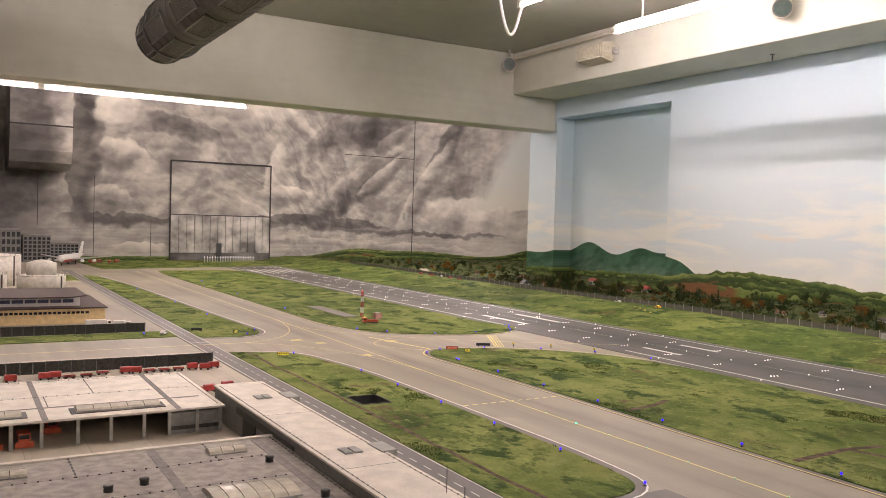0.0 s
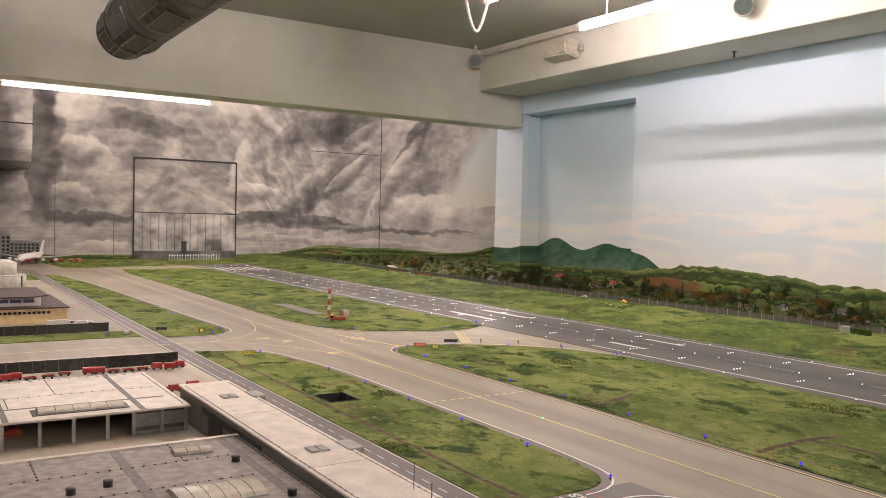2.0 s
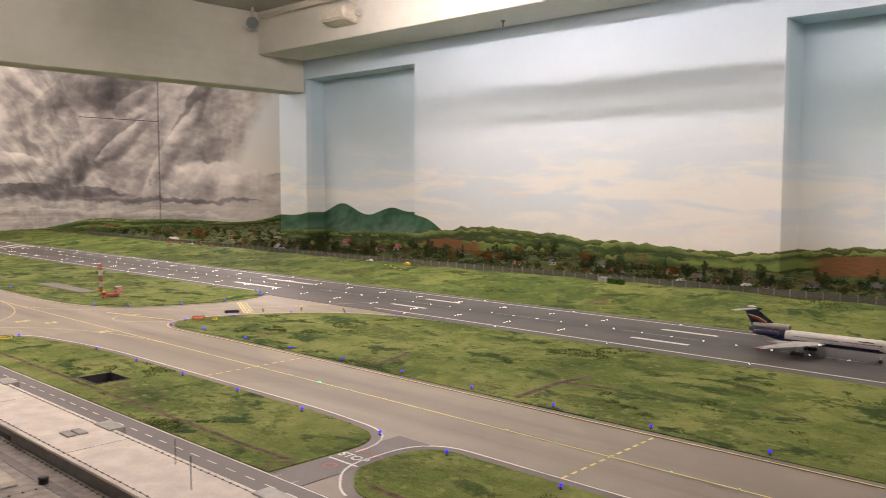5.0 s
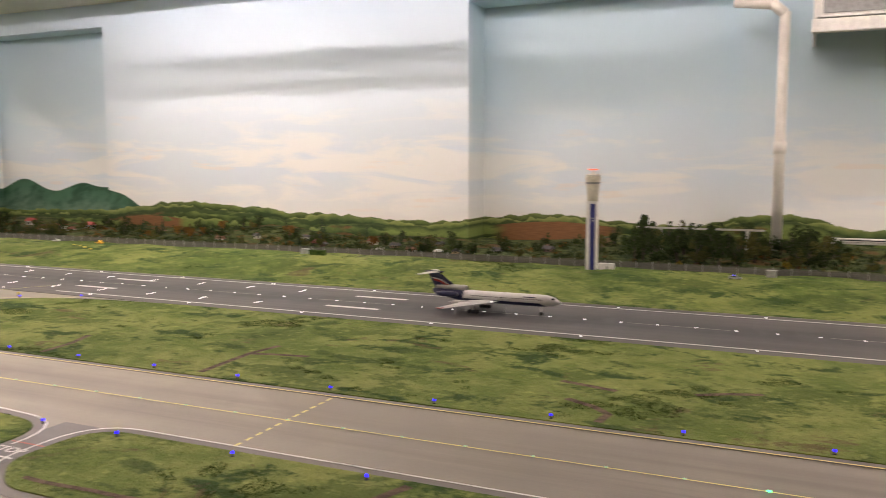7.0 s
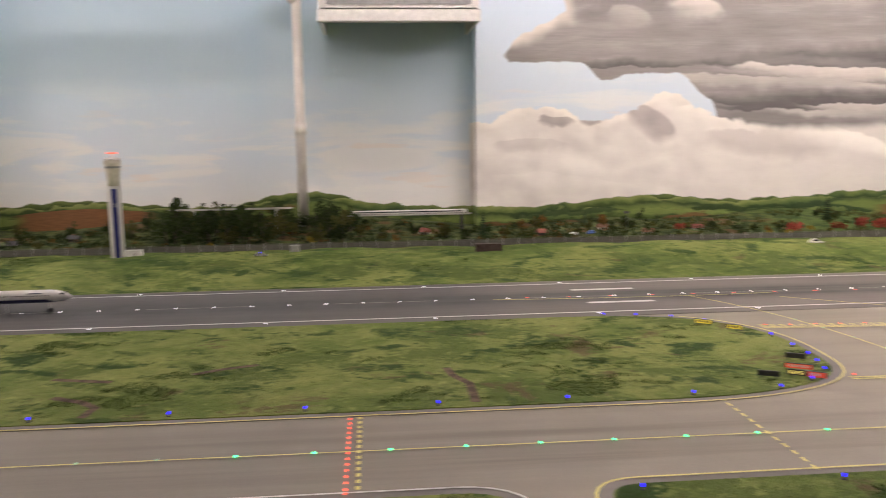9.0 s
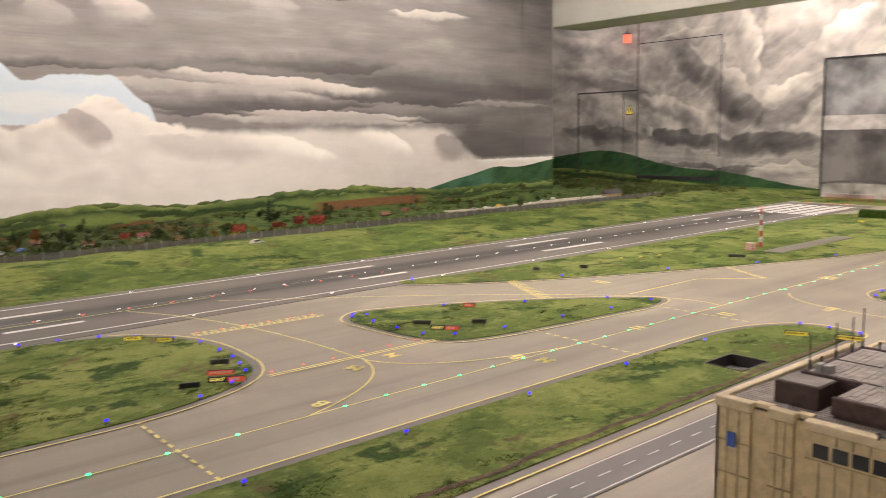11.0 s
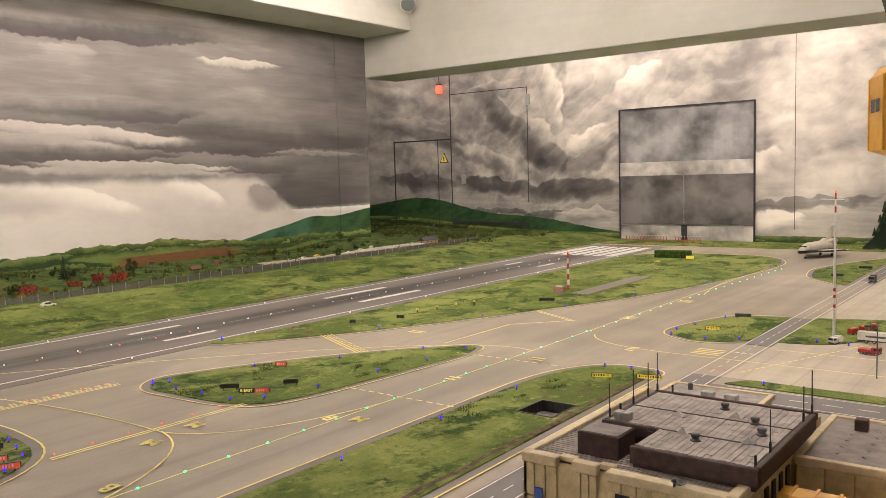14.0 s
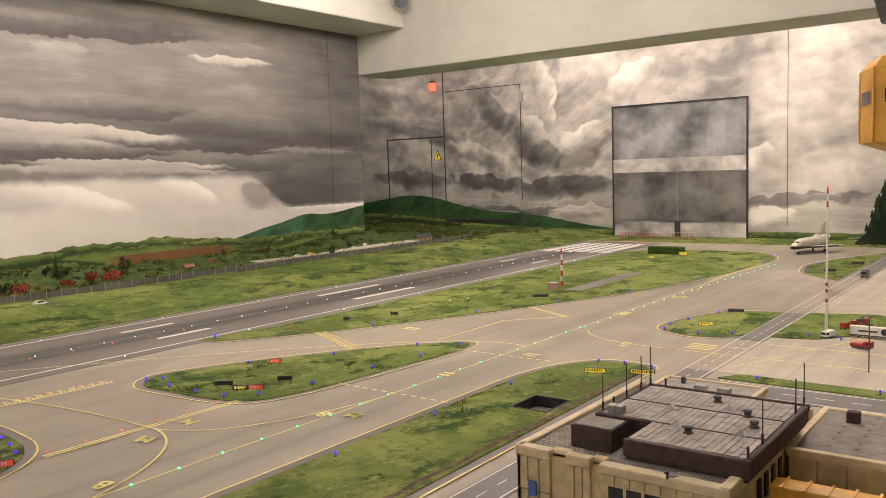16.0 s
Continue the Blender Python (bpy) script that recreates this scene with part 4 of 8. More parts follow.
for a, m, b in (((1.95, -1.23), (1.76, -1.2), (1.67, -0.9)), ((1.95, -1.23), (1.74, -1.28), (1.67, -1.7)), ((3.0, -1.0), (2.6, -1.24), (1.95, -1.23)), ((3.03, -1.3), (3.0, -0.9), (3.05, -0.3)),
                ((1.67, -2.45), (2.0, -2.6), (2.95, -1.3)), ((1.67, 4.6), (1.8, 4.05), (2.9, 3.5)), ((1.67, 3.2), (1.65, 3.9), (1.25, 4.13)), ((1.67, 4.9), (1.62, 4.2), (1.25, 4.13)),
                ((1.95, 3.66), (1.62, 3.9), (1.95, 4.05)), ((1.62, -2.8), (1.55, -2.63), (1.2, -2.64)), ((1.62, -3.9), (1.75, -4.4), (1.62, -5.1))):
    part("guide_line", stripe(curve(a, m, b), 0.0048 if a[1] < 3 else 0.0032, 0.0028), M_YELLOW, lines)
part("guide_line", stripe([(0.1, 4.13), (1.3, 4.13)], 0.005, 0.0028), M_YELLOW, lines)
part("guide_line", stripe([(-0.5, -2.64), (1.25, -2.64)], 0.005, 0.0028), M_YELLOW, lines)
part("guide_line", stripe([(0.2, -2.85), (1.0, -2.85)], 0.005, 0.0028), M_YELLOW, lines)
part("guide_line", stripe([(1.86, 4.12), (1.96, 3.69)], 0.010, 0.0028), M_YELLOW, lines)
part("guide_line", stripe([(2.0, -2.4), (2.0, -2.82), (1.82, -3.02)], 0.008, 0.0028), M_YELLOW, lines)


def holding_line(a, b, rows=4):
    """Two full and two broken bars across a taxiway."""
    a, b = Vector(a), Vector(b)
    side = Vector((-(b - a).y, (b - a).x)).normalized()
    t = thing("holding_line", "yellow painted holding position line across the taxiway", "marking", kind="structure")
    for k in range(rows):
        o = side * (k - 1.5) * 0.013
        bm = stripe([a + o, b + o], 0.0062, 0.003) if k < 2 else dashes(a + o, b + o, 0.0062, 0.017, 0.013, 0.003)
        part("bar", bm, M_YELLOW, t)


holding_line((2.476, 3.976), (2.295, 3.635))
holding_line((2.49, -2.30), (2.15, -2.14))
holding_line((2.52, -1.02), (2.49, -1.44))
holding_line((2.0, -0.98), (1.99, -1.5), 2)
holding_line((2.07, -3.16), (1.82, -3.02), 2)
for y in (1.36, 2.66, -0.62, -1.77, -2.3):
    part("crossing_dashes", dashes((1.49, y), (1.87, y), 0.006, 0.02, 0.014, 0.003), M_YELLOW, lines)

GLYPHS = {}


def letters(text, size, material, m, name="painted_letter", parent=None, depth=0.0, label=""):
    if (text, depth) not in GLYPHS:
        c = bpy.data.curves.new("letters", "FONT")
        c.body, c.size, c.align_x, c.align_y, c.extrude, c.offset = text, 1.0, "CENTER", "CENTER", depth, 0.025
        o = bpy.data.objects.new("letters", c)
        scene.collection.objects.link(o)
        bpy.context.view_layer.update()
        GLYPHS[text, depth] = bpy.data.meshes.new_from_object(o)
        bpy.data.objects.remove(o)
    me = GLYPHS[text, depth].copy()
    me.transform(Matrix.Scale(size, 4))
    me.materials.clear()
    me.materials.append(material)
    ob = new(name, me)
    ob.matrix_basis = m
    ob.parent = parent
    if label:
        ob["label"] = label
    return ob


for txt, x, y, turn in (("M", 1.90, -1.17, 200), ("B", 1.72, -0.96, 190), ("M", 1.93, -1.31, 180), ("B", 1.69, -1.53, 180), ("M", 1.62, -1.56, 180)):
    letters(txt, 0.056, M_YELLOW, pose(x, y, 0.0032, 0, 0, turn + 180), parent=lines, label="yellow painted letter " + txt)
for x, y, w, n in ((1.4, -2.66, 0.03, 3), (1.17, -2.75, 0.09, 4), (2.22, -2.53, 0.07, 2), (1.59, -2.36, 0.05, 2), (1.66, -3.2, 0.06, 3), (1.62, -3.7, 0.06, 3), (1.5, 4.12, 0.06, 2), (1.57, 4.0, 0.05, 2), (1.9, 3.95, 0.06, 2), (1.62, 3.62, 0.05, 2), (0.75, -2.95, 0.06, 2), (1.67, -2.02, 0.04, 2)):
    for k in range(n):
        part("marking_block", stripe([(x - w / 2, y + k * 0.024), (x + w / 2, y + k * 0.024)], 0.011, 0.0032), M_YELLOW, lines)

# junction beside the taxiway, with its stop line
junction = tagged(part("road_junction", B((1.118, 1.47, 1.702, 1.798, 0.0, 0.0012)), M_ROAD), "grey asphalt junction of road and taxiway", "road", kind="structure")
letters("STOP", 0.034, M_WHITE, pose(1.295, 1.755, 0.0026, 0, 0, -90), parent=junction, label="white painted word STOP")
part("stop_line", stripe([(1.262, 1.705), (1.262, 1.795)], 0.006, 0.0024), M_WHITE, junction)
part("stop_line", stripe([(1.335, 1.705), (1.335, 1.795)], 0.004, 0.0024), M_REDLINE, junction)
ringbm = stripe([(1.23 + 0.013 * math.cos(a), 1.752 + 0.013 * math.sin(a)) for a in [i * math.pi / 10 for i in range(21)]], 0.004, 0.0024)
part("warning_ring", ringbm, M_REDLINE, junction)
for y in (1.725, 1.78):
    part("lane_dashes", dashes((1.12, y), (1.12, y + 0.001), 0.02, 0.02, 0.02, 0.0024), M_WHITE, junction)
for y in (4.06, 4.2, -2.5, -2.75):
    part("crossing_mark", dashes((1.04, y), (1.11, y), 0.008, 0.014, 0.008, 0.0028), M_REDLINE if y in (4.06, -2.5) else M_WHITE, road)
side_road = tagged(part("side_road", B((-1.5, 1.03, -2.335, -2.2, 0.0, 0.0013)), M_ROAD), "grey asphalt road before the apron", "road", kind="structure")
part("centre_line", dashes((-1.4, -2.268), (1.0, -2.268), 0.004, 0.045, 0.035, 0.0023), M_WHITE, side_road)
for y in (-2.21, -2.326):
    part("edge_line", stripe([(-1.4, y), (0.98, y)], 0.0035, 0.0023), M_WHITE, side_road)
apron = tagged(part("apron", B((-2.9, 1.025, -5.9, -2.425, 0.0, 0.0008), (-2.9, 1.025, 1.1, 3.95, 0.0, 0.0008)), M_APRON), "pale slabbed concrete apron", "apron", kind="structure")
part("stand_line", dashes((1.0, -2.5), (0.72, -3.2), 0.006, 0.018, 0.012, 0.002), M_YELLOW, apron)
part("stand_line", stripe([(0.95, -2.95), (0.55, -3.6)], 0.004, 0.002), M_REDLINE, apron)
part("stand_line", stripe([(0.62, -3.55), (0.62, -5.0)], 0.05, 0.002), M_WHITE, apron)
# green strip with a soil drain beside the road
for k, (ya, yb) in enumerate(((1.83, 3.86), (-2.3, -0.3), (-0.05, 1.6))):
    rng = random.Random(k)
    pts = [(1.185 + (0.02 if k else 0.0) + 0.006 * rng.uniform(-1, 1), ya + (yb - ya) * i / 30) for i in range(31)]
    part("soil_track", stripe(pts, 0.013, 0.0045), M_SOIL, tagged(thing("drain_track", "narrow bare soil track along the lawn", "track", kind="structure")))
for pts in ([(1.92, 1.81), (2.04, 1.817), (2.15, 1.822), (2.27, 1.80)], [(2.15, 1.815), (2.17, 1.74), (2.185, 1.64)], [(2.07, 0.846), (2.03, 0.77), (1.986, 0.727), (1.92, 0.735)], [(2.197, -0.052), (2.13, -0.06), (2.058, -0.093), (1.92, -0.091)], [(2.22, 0.57), (2.26, 0.5), (2.287, 0.42)],
            [(1.92, 2.4), (2.05, 2.42), (2.15, 2.46)], [(2.18, 0.75), (2.22, 0.9)], [(1.44, 0.95), (1.36, 0.98), (1.28, 0.93)]):
    part("soil_track", stripe(pts, 0.021, 0.0045), M_SOIL, tagged(thing("worn_track", "bare brown soil track worn in the lawn", "track", kind="structure")))

# --- lamps on the airfield
M_BLUE = glowing("blue_glow", (0.02, 0.008, 1.0), 2.6)
M_GREEN = glowing("green_glow", (0.10, 1.0, 0.45), 2.2)
M_LAMPW = glowing("white_glow", (1.0, 0.97, 0.92), 5.0)
M_RED = glowing("red_glow", (1.0, 0.10, 0.05), 2.0)
M_AMBER = glowing("amber_glow", (1.0, 0.55, 0.05), 3.0)
M_DARK = painted("black_plastic", (0.02, 0.02, 0.022), 0.45)


def edge_lamp():
    t = thing("taxiway_lamp", "small blue taxiway edge lamp on a black foot", "lamp", (0, 0, -5), group="blue taxiway lamps")
    part("foot", lathe([(0.0042, 0), (0.0038, 0.0015), (0.0015, 0.0022), (0.0015, 0.0055)], 8), M_DARK, t)
    part("lens", lathe([(0.0024, 0.0055), (0.003, 0.007), (0.0027, 0.0098), (0.001, 0.011)], 8), M_BLUE, t, "glowing blue lens")
    return t


def flush_lamp(name, material, label, group, r=0.005):
    bm = lathe([(r * 1.25, 0.0), (r * 1.2, 0.0012), (r * 0.7, 0.0026), (r * 0.3, 0.003)], 8)
    ob = part(name, bm, material)
    ob.location.z = -5
    return tagged(ob, label, "lamp", group)


lamp0 = edge_lamp()
spots = [(1.912, -0.008 + 0.2815 * k) for k in range(-2, 13)] + [(1.44, 1.83 + 0.293 * k) for k in range(0, 6)] + [(1.44, 1.62 - 0.293 * k) for k in range(0, 6)] + [(1.445, -0.3 - 0.34 * k) for k in range(0, 6)]
spots += [(2.71, 3.1), (2.6, 3.33), (2.42, 3.49), (2.2, 3.62), (1.98, 3.64), (1.88, 3.58), (2.77, 4.24), (2.77, 4.28), (2.72, 4.17), (2.68, 4.1), (2.45, 4.08), (2.22, 4.1), (2.02, 4.24), (1.92, 4.38)]
spots += [(2.73, -0.6), (2.71, -0.7), (2.67, -0.8), (2.6, -0.88), (2.5, -0.95), (2.4, -0.99), (2.28, -0.99), (2.19, -0.985), (2.12, -0.97), (2.05, -0.95), (1.98, -0.88), (1.93, -0.78)]
spots += [(2.40, -1.5), (2.37, -1.48), (2.36, -1.53), (2.27, -1.49), (2.15, -1.49), (2.04, -1.5), (1.97, -1.56), (1.93, -1.72), (1.91, -1.95), (1.88, -2.15), (1.87, -2.35), (2.0, -2.28), (2.15, -2.03), (2.3, -1.8)]
spots += [(2.75, -2.02), (2.78, -2.04), (2.4, -2.5), (2.2, -2.92), (2.02, -3.3), (1.88, -3.72), (1.76, -4.3), (1.70, -4.75), (1.68, -5.15), (1.72, -5.5)] + [(1.38, -2.92), (1.4, -3.02), (1.38, -3.15), (1.33, -3.34), (1.25, -2.9), (1.15, -2.95), (0.82, -3.02), (0.92, -3.03), (1.38, -4.9), (1.37, -5.15)]
spots += [(1.36, -2.36), (1.28, -2.37), (1.19, -2.36), (0.9, -2.38), (0.6, -2.38), (1.42, 4.5), (1.34, 4.36), (1.37, 5.2), (1.35, 5.9), (1.3, 6.9), (0.9, 4.52), (1.9, 5.4), (1.9, 6.4), (1.95, 7.6), (1.35, 3.76)]
for x, y in spots:
    copy_thing(lamp0, pose(x, y, 0.003))
lamp0.location = (1.912, 2.55 + 0.28 * 3, 0.003)
white0 = flush_lamp("runway_lamp", M_LAMPW, "small white flush runway lamp", "white runway lamps", 0.0018)
rows = [(3.066, -5.6 + 0.128 * k) for k in range(0, 105)]
rows += [(x, -5.4 + 0.533 * k) for x in (2.782, 3.352) for k in range(0, 27)]
for k in range(0, 22):
    y = 2.35 + 0.28 * k
    rows += [(x + d, y + 0.0) for x in (2.905, 3.225) for d in (-0.019, 0, 0.019)]
rows += [(2.84 + 0.06 * k, 9.5) for k in range(9)] + [(2.86 + 0.05 * k, 8.55) for k in range(9)]
for x, y in rows:
    copy_thing(white0, pose(x, y, 0.0016))
white0.location = (3.066, -5.72, 0.0016)
green0 = flush_lamp("centre_lamp", M_GREEN, "small green flush taxiway centre lamp", "green taxiway lamps", 0.0029)
dim0 = flush_lamp("centre_lamp", glowing("pale_green_glow", (0.45, 0.75, 0.5), 0.5), "faint green flush taxiway centre lamp", "green taxiway lamps", 0.0019)
for k in range(0, 40):
    y = 2.2 - 0.14 * k if k < 22 else -0.88 - 0.1085 * (k - 21)
    copy_thing(green0 if y < 0.4 else dim0, pose(1.67, y, 0.0026))
dim0.location = (1.67, 2.48, 0.0026)
for k in range(0, 22):
    copy_thing(green0, pose(1.66 - 0.0011 * k * k * 0.15, -2.85 - 0.105 * k, 0.0026))
for i, (x, y) in enumerate(curve((3.0, -1.0), (2.6, -1.24), (1.95, -1.23), 9)):
    if i > 3:
        copy_thing(dim0, pose(x, y, 0.003))
green0.location = (1.67, 2.34, 0.0026)
red0 = flush_lamp("stop_lamp", M_RED, "small red flush stop-bar lamp", "red stop lamps", 0.0022)
for k in range(14):
    copy_thing(red0, pose(1.50 + 0.0265 * k, 0.178, 0.003))
    part("stop_bar_dash", stripe([(1.50 + 0.0265 * k, 0.158), (1.514 + 0.0265 * k, 0.158)], 0.008, 0.003), M_YELLOW, lines)
for k in range(6):
    copy_thing(red0, pose(2.012, -1.0 - 0.09 * k, 0.0033))
    copy_thing(red0, pose(2.535 - 0.005 * k, -1.04 - 0.075 * k, 0.0033))
for k in range(12):
    copy_thing(red0, pose(2.84 + 0.04 * k, -6.25, 0.0))
    copy_thing(red0, pose(3.06 - 0.004 * k, -0.42 - 0.15 * k, 0.0033))
red0.location = (1.485, 0.178, 0.003)

# --- signs
M_SIGNY = glowing("lit_yellow_panel", (0.85, 0.68, 0.08), 0.3)
M_SIGNR = glowing("lit_red_panel", (0.75, 0.10, 0.05), 0.35)
M_LETY = glowing("lit_yellow_letters", (1.0, 0.8, 0.2), 0.6)


def sign(x, y, turn, w=0.062, face="black", h=0.0125, text="", group="taxiway signs"):
    w *= 0.85
    lab = {"black": "black taxiway sign seen with its dark back panel", "yellow": "lit yellow taxiway sign with black characters", "red": "lit red and black taxiway sign", "split": "black and red lit taxiway sign reading B-EAST"}[face]
    t = thing("taxiway_sign", lab, "sign", (x, y, 0.003), turn, group)
    part("case", B((-w / 2, w / 2, -0.003, 0.003, 0.006, 0.006 + h), bevel=0.0008), M_DARK, t)
    for e in (-1, 1):
        part("leg", B((e * w * 0.35 - 0.0012, e * w * 0.35 + 0.0012, -0.0012, 0.0012, 0, 0.006)), M_DARK, t)
    m = {"yellow": M_SIGNY, "red": M_SIGNR}.get(face)
    for sgn in (-1, 1):
        if m:
            part("panel", B((-w / 2 + 0.002, w / 2 - 0.002, sgn * 0.0032 - 0.0004, sgn * 0.0032 + 0.0004, 0.0062, 0.0045 + h)), m, t)
            k = -w / 2 + 0.007
            rng = random.Random(int(x * 100))
            while k < w / 2 - 0.008:
                n = rng.uniform(0.002, 0.005)
                part("character_bar", B((k, k + n, sgn * 0.0037 - 0.0003, sgn * 0.0037 + 0.0003, 0.0095, 0.0025 + h)), M_DARK if face == "yellow" else M_WHITE, t)
                k += n + 0.003
    if face == "split":
        part("panel", B((0.002, w / 2 - 0.002, -0.0036, -0.0028, 0.0062, 0.0045 + h)), M_SIGNR, t)
        letters(text, 0.0108, M_LETY, pose(-w * 0.25, -0.0036, 0.006 + h / 2, 90, 0, 0), parent=t, name="lettering")
        for k in range(4):
            part("character_bar", B((0.007 + k * 0.006, 0.010 + k * 0.006, -0.0041, -0.0034, 0.0095, 0.0025 + h)), M_WHITE, t)
    return t


for x, y, turn, w, face in ((2.13, -1.57, 222, 0.062, "black"), (2.02, -1.70, 225, 0.05, "black"), (2.22, -1.84, 215, 0.045, "red"), (2.56, -2.52, 215, 0.03, "black"), (2.46, -2.70, 190, 0.04, "black"),
                            (2.16, -3.38, 212, 0.085, "black"), (1.30, -2.22, 204, 0.07, "yellow"), (1.18, -2.27, 196, 0.08, "yellow"), (1.28, -3.06, 199, 0.06, "yellow"), (1.27, -3.37, 196, 0.07, "black"), (1.24, -4.81, 196, 0.07, "black"),
                            (1.18, -5.21, 196, 0.08, "black"), (2.22, 3.66, -28, 0.075, "black"), (2.03, 3.62, -28, 0.06, "red"), (1.29, 3.72, -22, 0.055, "yellow"), (1.15, 4.55, -28, 0.06, "black"), (1.3, 4.42, 40, 0.03, "yellow"),
                            (2.56, -0.86, 232, 0.06, "yellow"), (2.48, -0.92, 236, 0.05, "yellow"), (2.15, -0.93, 240, 0.055, "black"), (2.06, -0.89, 240, 0.075, "red"), (2.01, -0.79, 245, 0.055, "black"), (2.36, -5.1, 205, 0.05, "yellow"), (2.06, 3.54, -28, 0.03, "yellow")):
    sign(x, y, turn, w, face)
sign(2.03, -1.575, 218, 0.10, "split", 0.0135, "B-EAST")
sign(1.995, -0.875, 238, 0.10, "split", 0.0135, "B-EAST")
# low yellow marker cones along the runway
M_CONE = painted("yellow_plastic", (0.75, 0.58, 0.08), 0.5)
for x, y in ((2.50, -2.86), (2.47, -2.96), (2.44, -3.06), (2.41, -3.16), (2.5, 3.52), (2.36, 3.62), (2.62, 3.36), (3.85, 4.35), (3.82, 4.28), (3.79, 4.2), (3.87, 4.42)):
    t = thing("marker_lamp", "small yellow marker lamp on a dark stem", "lamp", (x, y, float(land(x, y)) + 0.002 if x > 3.4 else 0.003), group="yellow markers")
    part("stem", lathe([(0.0018, 0), (0.0018, 0.012)], 6), M_DARK, t)
    part("head", lathe([(0.004, 0.012), (0.0062, 0.014), (0.005, 0.019), (0.001, 0.02)], 8), M_CONE, t)

# ---------------------------------------------------------------- grass blades and clumps
def blades(name, X, Y, Z, size, material, label, seed, wide=0.5):
    """Many small upright blades as one mesh."""
    rng = np.random.RandomState(seed)
    n = len(X)
    a = rng.rand(n) * 2 * np.pi
    h = size * (0.5 + rng.rand(n))
    w = h * wide
    lean = (rng.rand(n, 2) - 0.5) * 0.9 * h[:, None]
    base = np.stack([X, Y, Z], -1)
    d = np.stack([np.cos(a) * w / 2, np.sin(a) * w / 2, 0 * a], -1)
    tip = base + np.stack([lean[:, 0], lean[:, 1], h], -1)
    V = np.stack([base - d, base + d, tip], 1).reshape(-1, 3)
    me = bpy.data.meshes.new(name)
    me.vertices.add(3 * n)
    me.vertices.foreach_set("co", V.ravel())
    me.loops.add(3 * n)
    me.loops.foreach_set("vertex_index", np.arange(3 * n))
    me.polygons.add(n)
    me.polygons.foreach_set("loop_start", np.arange(0, 3 * n, 3))
    me.update(calc_edges=True)
    me.materials.append(material)
    return tagged(new(name, me), label, "grass", kind="stuff")


def scatter(pts, n, seed):
    rng = np.random.RandomState(seed)
    P = np.array(pts)
    lo, hi = P.min(0), P.max(0)
    X = lo[0] + rng.rand(n) * (hi[0] - lo[0])
    Y = lo[1] + rng.rand(n) * (hi[1] - lo[1])
    k = inside(pts, X, Y)
    for x, y, w, d in PITS.values():
        k &= (np.abs(X - x) > w + 0.003) | (np.abs(Y - y) > d + 0.003)
    return X[k], Y[k]


def wave(X, Y, seed):
    """A smooth patchiness between about -1 and 1."""
    rng = np.random.RandomState(seed)
    v = np.zeros_like(X)
    for k in range(14):
        f = 4.5 * 1.22 ** k
        a = rng.rand() * 6.28
        v += np.sin(f * (X * np.cos(a) * 1.7 + Y * np.sin(a)) + rng.rand() * 6.28 + 1.5 * np.sin(1.3 * f * (Y * np.cos(a) - X * np.sin(a)))) / (1.0 + 0.10 * k)
    return v / 3.2


for i, (key, pts) in enumerate(OUTLINES.items()):
    P = np.array(pts)
    area = np.prod(P.max(0) - P.min(0))
    near = 1.0 if key in "abcfg" else 0.25
    X, Y = scatter(pts, int(area * 30000 * near), 10 + i)
    blades("lawn_grass", X, Y, np.full(len(X), 0.003), 0.0019 if near == 1 else 0.003, M_GRASS, "short pale green flock grass", i)
    X, Y = scatter(pts, int(area * 90000 * near), 50 + i)
    v = wave(X, Y, 3)
    k = np.random.RandomState(9).rand(len(v)) < np.clip((v - 0.72) / 0.25, 0, 0.9)
    blades("grass_clumps", X[k], Y[k], np.full(k.sum(), 0.003), 0.0028, M_TUFT, "dark green raised clumps of flock grass", 80 + i, 0.6)
rng = np.random.RandomState(77)
X, Y = 3.42 + rng.rand(190000) * 0.72, -6.2 + rng.rand(190000) * 15.4
blades("bank_grass", X[:90000], Y[:90000], land(X[:90000], Y[:90000]), 0.003, M_BERM, "pale green flock grass on the bank", 5)
v = wave(X, Y, 8)
k = np.random.RandomState(9).rand(len(v)) < np.clip((v - 0.6) / 0.3, 0, 0.9)
blades("bank_clumps", X[k], Y[k], land(X[k], Y[k]), 0.0045, M_TUFT, "dark green grass clumps on the bank", 6, 0.6)

# ---------------------------------------------------------------- airport buildings
M_BEIGE = painted("beige_facade_panel", (0.64, 0.525, 0.30), 0.6, 0.10, 60)
M_BEIGE2 = painted("pale_beige_coping", (0.70, 0.595, 0.38), 0.55, 0.08, 60)
M_BROWN = painted("dark_brown_sheet", (0.055, 0.028, 0.023), 0.7, 0.12, 70)
M_ROOF = painted("grey_roof_sheet", (0.36, 0.325, 0.295), 0.65, 0.16, 45)
M_ROOFD = painted("dark_roof_felt", (0.235, 0.21, 0.195), 0.75, 0.14, 45)
M_ROOFW = painted("white_roof_membrane", (0.82, 0.765, 0.68), 0.6, 0.07, 25)
M_GREYW = painted("grey_cladding", (0.26, 0.265, 0.26), 0.5, 0.10, 50)
M_FELT = painted("grey_felt_strip", (0.24, 0.225, 0.215), 0.75, 0.12, 60)
M_SEAM = painted("dark_seam_strip", (0.14, 0.13, 0.125), 0.7, 0.1, 60)
M_GLASSD = painted("dark_window_glass", (0.018, 0.022, 0.028), 0.12, 0.05, 30)
M_METAL = painted("dark_steel", (0.10, 0.10, 0.10), 0.4, 0.12, 60, 0.6)
M_PALEMET = painted("pale_galvanised", (0.42, 0.42, 0.40), 0.45, 0.12, 60, 0.3)
M_SKYL = painted("milky_skylight", (0.66, 0.62, 0.53), 0.15, 0.08, 60)
